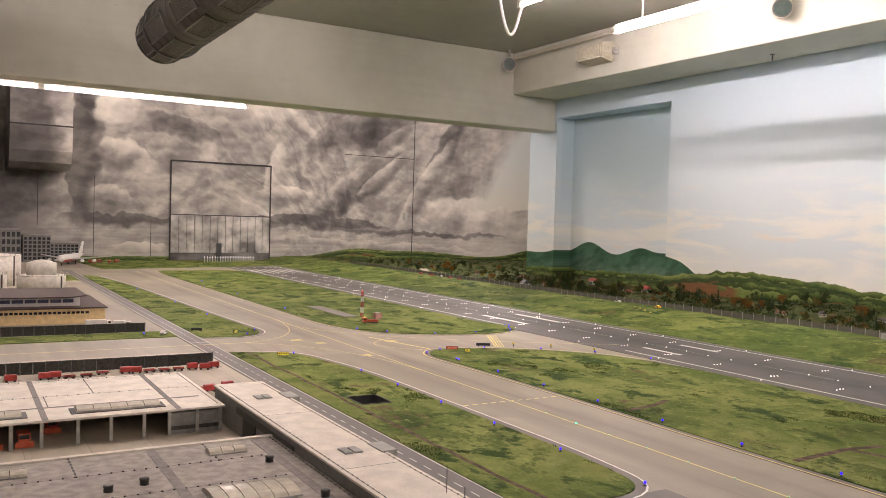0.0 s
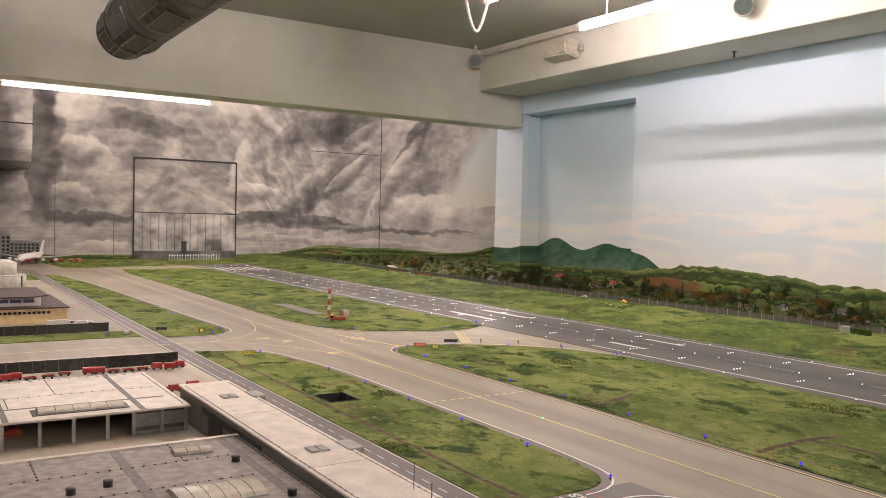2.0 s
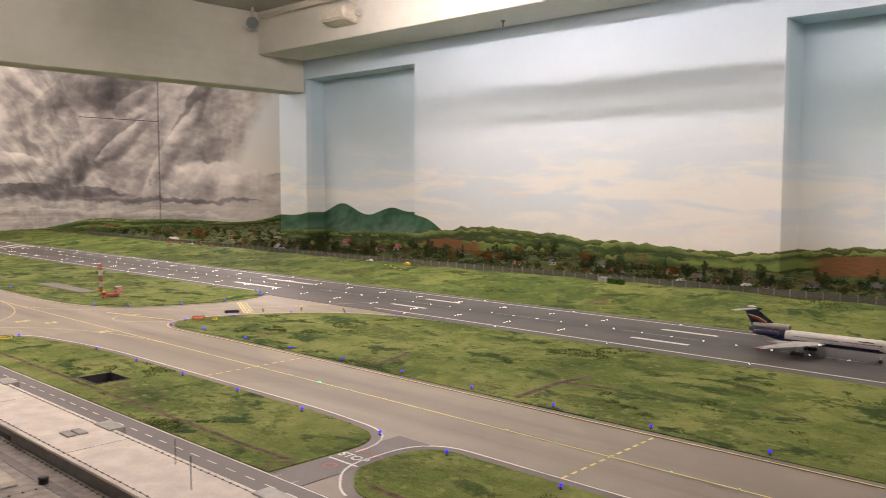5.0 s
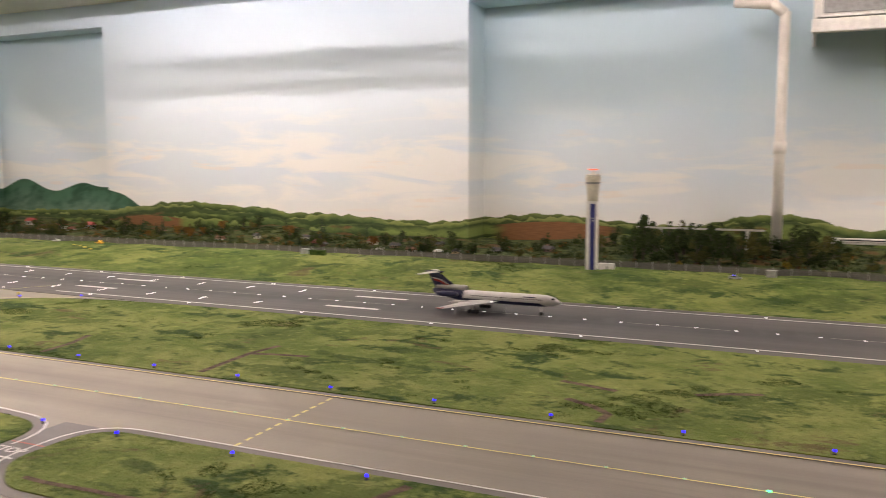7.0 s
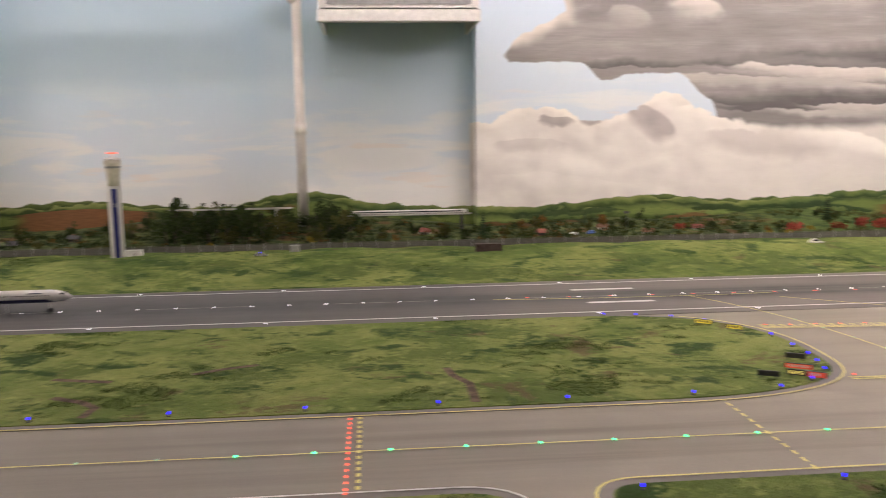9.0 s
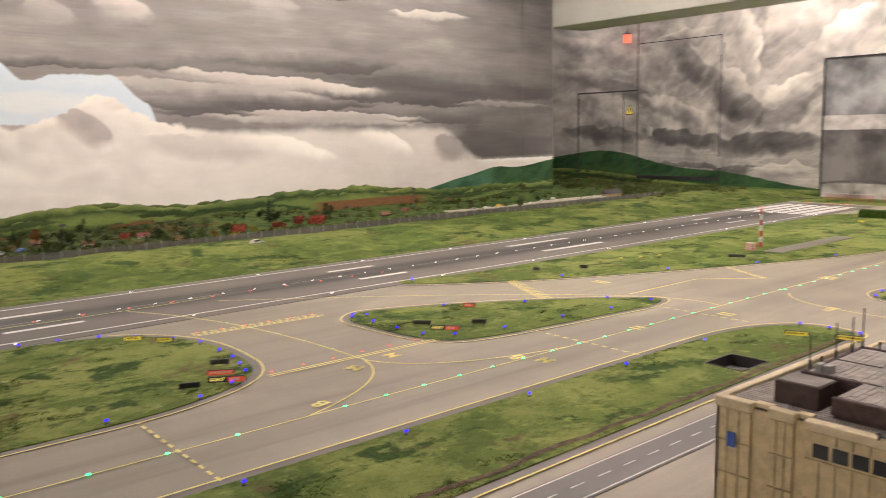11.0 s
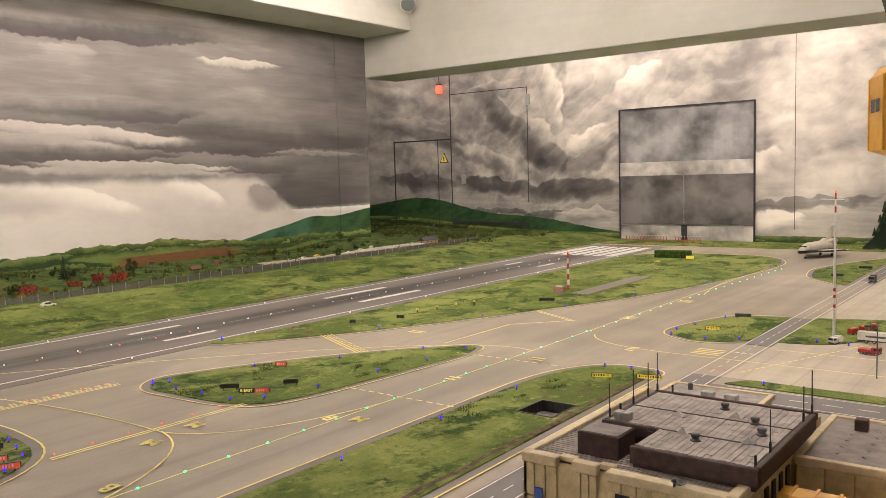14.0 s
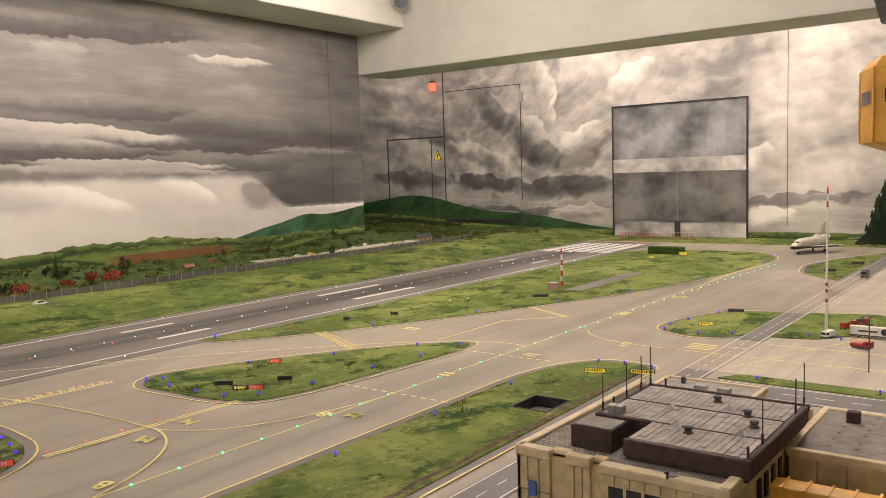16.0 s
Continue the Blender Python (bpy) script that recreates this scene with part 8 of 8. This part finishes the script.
# white railway viaduct below the recess
M_DULLW = painted("dull_white_concrete", (0.52, 0.50, 0.46), 0.7, 0.12, 90)
for ya, yb, z, piers in ((0.54, 1.17, 0.213, (0.62, 1.05)), (-0.41, 0.26, 0.165, (-0.36, 0.2))):
    v = thing("viaduct", "slim white railway viaduct against the mural", "bridge", (0, 0, 0))
    part("deck", B((4.60, 4.64, ya, yb, z, z + 0.006), bevel=0.001), M_DULLW, v)
    part("parapet", B((4.598, 4.602, ya, yb, z + 0.006, z + 0.010)), M_DULLW, v)
    for y in piers:
        part("pier", B((4.612, 4.628, y - 0.008, y + 0.008, 0.07, z), bevel=0.002), M_DULLW if z > 0.2 else M_DARK, v)
    if z < 0.2:
        part("train", B((4.606, 4.634, ya + 0.02, yb - 0.03, z + 0.0105, z + 0.028), bevel=0.004), M_WHITEP, v, "white train on the viaduct")
        part("train_windows", B((4.604, 4.6065, ya + 0.05, yb - 0.06, z + 0.017, z + 0.022)), M_GLASSD, v)
# undergrowth between the trees, as one mass
def undergrowth(n, seed, material, label, where):
    rng = random.Random(seed)
    bm = bmesh.new()
    for _ in range(n):
        x, y, k = where(rng)
        z = float(land(np.float64(x), y))
        for _ in range(26):
            p = Vector((x + rng.gauss(0, 0.013 * k), y + rng.gauss(0, 0.013 * k), z + abs(rng.gauss(0.006, 0.010 * k))))
            q = Euler((rng.uniform(0, 6.3), rng.uniform(0, 6.3), 0)).to_matrix()
            a = 0.005 * rng.uniform(0.6, 1.4)
            bm.faces.new([bm.verts.new(p + q @ Vector(c)) for c in ((-a, -a * 0.6, 0), (a, -a * 0.5, 0.001), (a * 0.6, a * 0.7, 0), (-a * 0.7, a * 0.6, 0.001))])
    tagged(part("undergrowth", bm, material), label, "bushes", kind="stuff")


undergrowth(800, 1, M_LEAF, "dark green undergrowth behind the fence", lambda r: (r.uniform(4.16, 4.78), r.uniform(-1.9, 6.8), r.uniform(0.6, 1.6)))
undergrowth(300, 2, M_LEAF2, "olive undergrowth behind the fence", lambda r: (r.uniform(4.16, 4.78), r.uniform(-3.2, 6.8), r.uniform(0.5, 1.3)))
undergrowth(110, 3, M_LEAF3, "rust-coloured undergrowth behind the fence", lambda r: (r.uniform(4.16, 4.78), r.uniform(-1.2, 6.8), r.uniform(0.5, 1.2)))
undergrowth(90, 6, M_LEAF2, "olive hedges on the southern meadow", lambda r: (r.choice((4.2, 4.45, 4.7)) + r.uniform(-0.03, 0.03), r.uniform(-4.9, -2.0), r.uniform(0.5, 1.1)))
undergrowth(420, 4, M_LEAF, "dark green hedges in the northern country", lambda r: (r.uniform(4.2, 7.8), r.uniform(7.0, 10.9), r.uniform(0.8, 2.2)))
undergrowth(200, 5, M_LEAF2, "dark woods on the southern hill foot", lambda r: (r.uniform(3.9, 6.2), r.uniform(-6.7, -5.3), r.uniform(0.8, 2.0)))
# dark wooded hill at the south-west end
# near-black green: the shade under the conifers is put into this colour
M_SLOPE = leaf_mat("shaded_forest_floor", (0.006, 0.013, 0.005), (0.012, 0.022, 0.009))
hill = thing("wooded_hill", "steep dark green hill with a crest of conifers", "hill", (0.55, -6.55, 0.0))
bm = bmesh.new()
g = []
for i in range(33):
    row = []
    for j in range(13):
        u, w = -0.85 + 1.75 * i / 32, -0.27 + 0.40 * j / 12
        h = 0.40 * min(1, max(0, (0.86 - u) / 0.12)) ** 0.7 * math.exp(-max(0, w + 0.14) ** 2 / 0.012) * (0.9 + 0.1 * math.sin(9 * u)) + 0.012 * math.sin(31 * u + 17 * w)
        row.append(bm.verts.new((u, w, max(0.0, h))))
    g.append(row)
for a, b in zip(g, g[1:]):
    for j in range(12):
        bm.faces.new((a[j], b[j], b[j + 1], a[j + 1]))
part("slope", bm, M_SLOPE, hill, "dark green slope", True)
rng = random.Random(5)
bm = bmesh.new()
for _ in range(300):
    u, w = rng.uniform(-0.8, 0.84), rng.uniform(-0.25, -0.05)
    z = 0.38 * min(1, max(0, (0.86 - u) / 0.12)) ** 0.7 * math.exp(-max(0, w + 0.14) ** 2 / 0.012)
    r, h = rng.uniform(0.010, 0.018), rng.uniform(0.04, 0.075)
    for k in range(4):
        lathe([(r * (1 - k * 0.22), z + h * k * 0.2), (r * 0.15 * (4 - k), z + h * (k * 0.2 + 0.42))], 5, at=(u, w, 0), bm=bm)
part("conifers", bm, M_NEEDLE, hill, "dark conifers along the crest")

# sandy path on the northern rise
path = thing("sand_path", "pale sandy path over the northern meadow", "path", kind="structure")
pp0 = [(4.53, 8.38), (4.33, 7.95), (4.19, 7.68), (4.12, 7.5), (4.16, 7.3), (4.2, 7.07)]
bm = bmesh.new()
rail = [(bm.verts.new((x - w, y, float(land(np.float64(x - w), y)) + 0.009)), bm.verts.new((x + w, y, float(land(np.float64(x + w), y)) + 0.009))) for (x, y), w in zip(pp0, (0.05, 0.04, 0.035, 0.04, 0.03, 0.015))]
for (a, b), (c, d) in zip(rail, rail[1:]):
    bm.faces.new((a, b, d, c))
part("gravel", bm, painted("pale_sand", (0.42, 0.38, 0.30), 0.9, 0.15, 60), path)

# pale car park behind the southern fence
park = thing("car_park", "pale concrete car park behind the southern fence", "car park", kind="structure")
bm = bmesh.new()
rail = [[bm.verts.new((x, y, float(land(np.float64(x), y)) + 0.011)) for x in (4.14, 4.2, 4.27, 4.33)] for y in np.linspace(-3.5, -5.1, 24)]
for p, q in zip(rail, rail[1:]):
    for k in range(3):
        bm.faces.new((p[k], q[k], q[k + 1], p[k + 1]))
part("paving", bm, M_APRON, park)

# ---------------------------------------------------------------- doors and fixtures of the room
M_LINE = painted("dark_gap", (0.03, 0.028, 0.03), 0.8, 0.1, 60)


def curtain_mat(name, seed, base):
    s = Sh(name)
    v = s.noise(s.vec(s.mul(s.x, 1.0), s.mul(s.z, 1.0), seed), 3.2, 6, 0.5)
    fold = s.noise(s.vec(s.mul(s.x, 5), s.mul(s.z, 0.8), seed), 1.5, 4)
    v = s.add(v, s.mul(puffy(s, s.add(s.x, s.mul(s.z, -0.8)), s.add(s.mul(s.z, 1.2), s.mul(s.x, 0.5)), seed, 3.6), 0.55))
    c = s.ramp(s.add(s.mul(v, 0.9), s.mul(fold, 0.2)), [(0.40, tuple(k * 0.35 for k in base)), (0.54, base), (0.70, tuple(k * 1.8 for k in base))])
    s.bump(s.add(v, fold), 0.3, 0.02)
    return s.out(c, 0.75)


M_CURT = curtain_mat("painted_cloth", 4.0, (0.115, 0.109, 0.106))
M_CURTU = curtain_mat("painted_board", 9.0, (0.19, 0.19, 0.195))
M_BOARD = curtain_mat("weathered_white_board", 14.0, (0.36, 0.345, 0.325))
# south opening: upper board, pale band, two cloth flaps
sd = thing("hangar_opening_south", "tall framed opening closed by painted grey cloth flaps", "door", (0, 0, 0), kind="structure")
SX0, SX1, SZ = 2.285, 3.425, 1.11
part("upper_board", B((SX0, SX1, YS, YS + 0.012, 0.66, SZ)), M_CURTU, sd, "painted cloud board")
part("pale_band", B((SX0, SX1, YS, YS + 0.022, 0.545, 0.66)), M_BOARD, sd, "pale painted band")
for a, b in ((SX0, 2.853), (2.857, SX1)):
    bm = bmesh.new()
    g = [[bm.verts.new((a + (b - a) * i / 24, YS + 0.016 + 0.006 * math.sin(i * 0.9) * (1 - j / 8), 0.545 - (0.545 - 0.125) * j / 8 + (0.012 * math.sin(math.pi * i / 24) if j == 8 else 0))) for i in range(25)] for j in range(9)]
    for r0, r1 in zip(g, g[1:]):
        for i in range(24):
            bm.faces.new((r0[i], r1[i], r1[i + 1], r0[i + 1]))
    part("cloth_flap", bm, M_CURT, sd, "grey painted cloth flap", True)
part("sill_board", B((SX0, SX1, YS, YS + 0.01, 0.0, 0.118)), M_BOARD, sd, "pale lower board")
part("slot", B((2.83, 2.88, YS + 0.010, YS + 0.014, 0.0, 0.13)), M_DARK, sd, "dark slot")
part("frame", B((SX0 - 0.007, SX0, YS, YS + 0.03, 0, SZ + 0.009), (SX1, SX1 + 0.007, YS, YS + 0.03, 0, SZ + 0.009), (SX0, SX1, YS, YS + 0.03, SZ, SZ + 0.009)), M_LINE, sd, "dark frame")
# north opening: painted board above, planked shutter below
nd = thing("hangar_opening_north", "tall framed opening with a whitewashed planked shutter", "door", (0, 0, 0), kind="structure")
NX0, NX1, NZ = 2.43, 3.69, 1.225
part("upper_board", B((NX0, NX1, YN - 0.012, YN, 0.57, NZ)), M_NORTH, nd, "painted cloud board")
for i in range(13):
    w = (NX1 - NX0) / 13
    part("plank", B((NX0 + i * w + 0.003, NX0 + (i + 1) * w - 0.003, YN - 0.03 - 0.004 * (i % 2), YN - 0.01, 0.10, 0.565), bevel=0.003), M_BOARD, nd)
part("sill_board", B((NX0, NX1, YN - 0.02, YN, 0.0, 0.095)), M_CURT, nd)
part("slot", B((3.0, 3.06, YN - 0.05, YN - 0.034, 0.0, 0.22)), M_DARK, nd, "dark slot")
part("frame", B((NX0 - 0.008, NX0, YN - 0.04, YN, 0, NZ + 0.014), (NX1, NX1 + 0.008, YN - 0.04, YN, 0, NZ + 0.014), (NX0, NX1, YN - 0.04, YN, NZ, NZ + 0.018), (NX0, NX1, YN - 0.036, YN - 0.02, 0.566, 0.576)), M_LINE, nd, "dark frame")
# hidden service doors in the murals
ds = thing("service_door_south", "painted-over service door with thin dark gaps", "door", (0, 0, 0), kind="structure")
for x0, x1, z0, z1 in ((6.02, 6.034, 0.05, 0.97), (5.28, 6.034, 0.95, 0.964), (5.27, 5.28, 0.05, 1.75), (5.44, 5.447, 0.05, 0.95), (4.37, 5.27, 1.395, 1.402), (4.37, 4.376, 0.05, 1.4), (1.98, 1.983, 0.1, 1.6)):
    part("gap", B((x0, x1, YS, YS + 0.004, z0, z1)), M_LINE, ds)
for x, z in ((5.116, 0.556), (4.36, 1.28), (4.36, 0.27)):
    part("handle", B((x - 0.022, x + 0.022, YS, YS + 0.03, z - 0.05, z + 0.05), bevel=0.01), M_PALEMET, ds, "metal lock handle")
part("lower_flap", B((4.37, 5.27, YS, YS + 0.006, 0.10, 0.135)), M_DARK, ds)
tri = thing("warning_sign", "yellow triangular warning sign with a dark border", "sign", (5.365, YS, 0.775))
part("plate", prism([(-0.055, -0.05), (0.055, -0.05), (0, 0.05)], 0.0, 0.004), M_DARK, tri).matrix_basis = pose(0, 0.001, 0, 90, 0, 180)
part("face", prism([(-0.042, -0.043), (0.042, -0.043), (0, 0.036)], 0.004, 0.006), M_SIGNY, tri, "yellow face").matrix_basis = pose(0, 0.001, 0, 90, 0, 180)
part("symbol", prism([(-0.006, -0.03), (0.006, -0.03), (0.008, 0.012), (-0.008, 0.012)], 0.006, 0.007), M_DARK, tri).matrix_basis = pose(0, 0.001, 0, 90, 0, 180)
rl = thing("red_lamp", "red warning lamp hanging on a thin wire", "lamp", (5.385, YS + 0.03, 1.45))
part("wire", rod((0, 0, 0.07), (0, 0, CEIL - 1.45), 0.003, 6), M_LINE, rl)
part("cap", lathe([(0.03, 0.045), (0.03, 0.06), (0.012, 0.07)], 14), M_DARK, rl)
part("glass", lathe([(0.03, -0.03), (0.034, -0.02), (0.034, 0.045), (0.028, 0.046)], 14), M_RED, rl, "glowing red glass")
dn = thing("service_door_north", "painted-over service door with thin dark gaps", "door", (0, 0, 0), kind="structure")
for x0, x1, z0, z1 in ((5.82, 5.83, 0.12, 2.04), (4.75, 5.82, 1.46, 1.468), (4.66, 5.82, 2.02, 2.03), (1.55, 1.556, 0.05, 1.0), (0.95, 0.956, 0.4, 1.1), (2.2, 2.206, 0.05, 0.5)):
    part("gap", B((x0, x1, YN - 0.004, YN, z0, z1)), M_LINE, dn)
for x, z in ((5.70, 0.64), (4.77, 1.33)):
    part("handle", B((x - 0.03, x + 0.03, YN - 0.04, YN, z - 0.05, z + 0.05), bevel=0.012), M_PALEMET, dn, "metal lock handle")
# painted ventilation trunk in the north corner
vt = thing("air_duct_box", "painted boxed ventilation trunk with a curved lower end", "duct", (0, 0, 0))
bm = bmesh.new()
prof = [(10.2, 2.05), (10.2, 1.45), (10.22, 1.2), (10.3, 1.08), (10.45, 1.02), (11.03, 1.02), (11.03, 2.05)]
a, b = [bm.verts.new((0.62, y, z)) for y, z in prof], [bm.verts.new((1.22, y, z)) for y, z in prof]
for i in range(len(prof)):
    j = (i + 1) % len(prof)
    bm.faces.new((a[i], a[j], b[j], b[i]))
bm.faces.new(a)
bm.faces.new(b[::-1])
bmesh.ops.recalc_face_normals(bm, faces=bm.faces[:])
part("casing", bm, M_NORTH, vt)
part("seam", B((0.61, 1.23, 10.192, 10.2, 1.46, 1.475)), M_LINE, vt)

# round ventilation duct under the ceiling
M_DUCT = painted("dull_galvanised_duct", (0.115, 0.108, 0.10), 0.5, 0.18, 30, 0.35)
du = thing("ventilation_duct", "dull grey ribbed round ventilation duct with a tapered end", "duct", (1.24, 5.55, 1.66))
part("end_section", lathe([(0.0, 0.352), (0.13, 0.352), (0.146, 0.345), (0.152, 0.325), (0.155, 0.30), (0.157, 0.0)], 28, "y"), M_DUCT, du, "narrower end section", True)
part("end_flange", lathe([(0.152, 0.335), (0.163, 0.33), (0.163, 0.31), (0.155, 0.305)], 28, "y"), M_METAL, du)
M_SLAT = painted("bright_duct_slats", (0.24, 0.23, 0.21), 0.35, 0.12, 60, 0.5)


def duct_grille(a, r, y0, y1, half, n):
    """A framed outlet panel with louvres, laid on the barrel."""
    g = part("grille", B((-half, half, y0, y1, r - 0.012, r + 0.001), bevel=0.003), M_DUCT, du, "framed outlet grille with louvres")
    g.matrix_basis = pose(0, 0, 0, 0, a, 0)
    part("frame", B((-half, -half + 0.007, y0, y1, r + 0.001, r + 0.006), (half - 0.007, half, y0, y1, r + 0.001, r + 0.006), (-half + 0.007, half - 0.007, y0, y0 + 0.007, r + 0.001, r + 0.006), (-half + 0.007, half - 0.007, y1 - 0.007, y1, r + 0.001, r + 0.006)), M_SLAT, g)
    w = (y1 - y0 - 0.03) / max(1, n)
    for i in range(n):
        part("slat", B((-half + 0.012, half - 0.012, y0 + 0.015 + i * w, y0 + 0.015 + (i + 0.45) * w, r + 0.001, r + 0.004)), M_SLAT, g)


for a in (190, 235, 280):
    duct_grille(a, 0.155, 0.05, 0.27, 0.052, 0)
rings = []
for k in range(26):
    rings += [(0.172, -0.14 * k), (0.172, -0.14 * k - 0.126), (0.175, -0.14 * k - 0.13), (0.172, -0.14 * k - 0.138)]
part("barrel", lathe(rings, 32, "y"), M_DUCT, du, "smooth barrel with fine seams", True)
part("collar", lathe([(0.158, 0.03), (0.180, 0.028), (0.182, 0.0), (0.180, -0.02), (0.172, -0.022)], 32, "y"), M_METAL, du, "dark joint ring", True)
for k in range(4):
    for a in (195, 245):
        duct_grille(a, 0.172, -0.44 - 0.62 * k, -0.05 - 0.62 * k, 0.056, 22)
for y in (-0.4, -1.8):
    part("strap", rod((0, y, 0.17), (0, y, CEIL - 1.66), 0.006, 6), M_METAL, du)
part("nozzle", lathe([(0.012, 0.352), (0.016, 0.37), (0.006, 0.385)], 8, "y", (0, 0, -0.06)), M_PALEMET, du)

# boxes and speakers on the beam
M_PLAST = painted("yellowed_white_plastic", (0.55, 0.52, 0.43), 0.45, 0.08, 40)
sp = thing("loudspeaker", "yellowed white wedge loudspeaker on the beam", "speaker", (4.33, 5.33, 1.86))
bm = bmesh.new()
prof = [(0.0, -0.07), (-0.14, -0.045), (-0.14, 0.06), (0.0, 0.085)]
a, b = [bm.verts.new((x, -0.13, z)) for x, z in prof], [bm.verts.new((x, 0.15, z)) for x, z in prof]
for i in range(4):
    bm.faces.new((a[i], a[(i + 1) % 4], b[(i + 1) % 4], b[i]))
bm.faces.new(a[::-1])
bm.faces.new(b)
bmesh.ops.recalc_face_normals(bm, faces=bm.faces[:])
bmesh.ops.bevel(bm, geom=bm.edges[:], offset=0.01, segments=2, affect="EDGES")
part("case", bm, M_PLAST, sp)
part("grille", B((-0.146, -0.139, -0.11, 0.12, -0.03, 0.045), bevel=0.002), M_PLAST, sp)
part("bracket", B((-0.05, 0.0, -0.17, -0.15, -0.02, 0.03), bevel=0.003), M_PALEMET, sp)
M_LENS = painted("green_black_lens", (0.012, 0.04, 0.03), 0.4, 0.05, 30)
for x, y, z in ((4.2, 6.38, 1.93), (4.24, 3.70, 1.86), (4.25, -4.98, 1.87)):
    c = thing("ceiling_camera", "round grey ceiling projector with a dark green lens", "camera", (x, y, z), group="round ceiling cameras")
    d = (Vector((0.2, 0.3 if y > 0 else -0.2, 0.9)) - Vector((x, y, z))).normalized()
    part("body", rod(-d * 0.05, d * 0.03, 0.06, 20), M_PLAST, c)
    part("rim", rod(d * 0.03, d * 0.036, 0.054, 20), M_METAL, c)
    part("lens", rod(d * 0.036, d * 0.042, 0.047, 20), M_LENS, c, "dark green lens")
    part("stem", rod((0, 0, 0.04), (0, 0, CEIL - z), 0.014, 8), M_PALEMET, c)
cb = thing("cable_bundle", "pale cables clipped along the ceiling beam", "cable", (0, 0, 0))
for k in range(3):
    part("cable", rod((4.30 - 0.012 * k, 6.45, 2.01 - 0.012 * k), (4.30 - 0.012 * k, -4.9, 2.03 - 0.008 * k), 0.008, 6), M_PLAST, cb)
hk = thing("hook", "small steel hook under the beam", "hook", (4.62, 4.05, 1.70))
part("plate", lathe([(0.016, -0.004), (0.016, 0.0)], 10), M_METAL, hk)
part("shank", rod((0, 0, -0.004), (0, 0, -0.04), 0.005, 6), M_METAL, hk)
cd = thing("coiled_cable", "white coiled lamp cable hanging in a loop", "cable", (0, 0, 0))
pts = [Vector((2.62 + 0.14 * t, 4.2, 1.74 - 0.16 * math.sin(math.pi * t))) for t in (i / 14 for i in range(15))]
bm = bmesh.new()
for a, b in zip(pts, pts[1:]):
    rod(a, b, 0.008, 7, bm)
rod(pts[0], (pts[0].x, pts[0].y, CEIL), 0.008, 7, bm)
rod(pts[-1], (pts[-1].x, pts[-1].y, CEIL), 0.008, 7, bm)
part("cable", bm, M_WHITEP, cd)

# air handling cabinet on the mural wall
ac = thing("wall_cabinet", "white boxed air cabinet with a dark recessed underside", "cabinet", (4.70, -0.04, 1.145))
part("shell", B((-0.27, 0.25, -0.40, -0.385, 0, 0.55), (-0.27, 0.25, 0.385, 0.40, 0, 0.55), (-0.27, -0.25, -0.385, 0.385, 0.07, 0.55), (-0.25, 0.25, -0.385, 0.385, 0.53, 0.55), bevel=0.003), M_WHITEP, ac, "white sheet cabinet")
part("front_rail", B((-0.29, -0.24, -0.405, 0.405, 0.0, 0.06), bevel=0.006), M_WHITEP, ac)
part("inner_tray", B((-0.24, 0.24, -0.38, 0.38, 0.09, 0.10)), M_GREYW, ac)
part("face_panel", B((-0.276, -0.27, -0.36, 0.36, 0.085, 0.50), bevel=0.002), M_GREYW, ac, "grey recessed front panel")
M_PIPE = painted("off_white_pipe", (0.74, 0.71, 0.65), 0.45, 0.05, 12)
pp = thing("drain_pipe", "off-white vertical drain pipe with an elbow", "pipe", (4.74, 0.49, 0))
part("pipe", lathe([(0.026, 0.09), (0.026, 1.30)], 16), M_PIPE, pp, "", True)
part("elbow", rod((0, 0, 1.29), (0, 0.06, 1.345), 0.027, 12, rod((0, 0.05, 1.34), (0.03, 0.24, 1.37), 0.027, 12)), M_PIPE, pp, "", True)
part("socket", lathe([(0.031, 0.6), (0.031, 0.66)], 16), M_PIPE, pp, "", True)
# pilaster strip where the mural wall ends in the south
tagged(part("pilaster_south", B((XW - 0.006, XW + 0.02, -5.098, -4.76, 0.0, 1.698)), M_EAST), "painted pilaster at the wall's end", "wall", kind="structure")
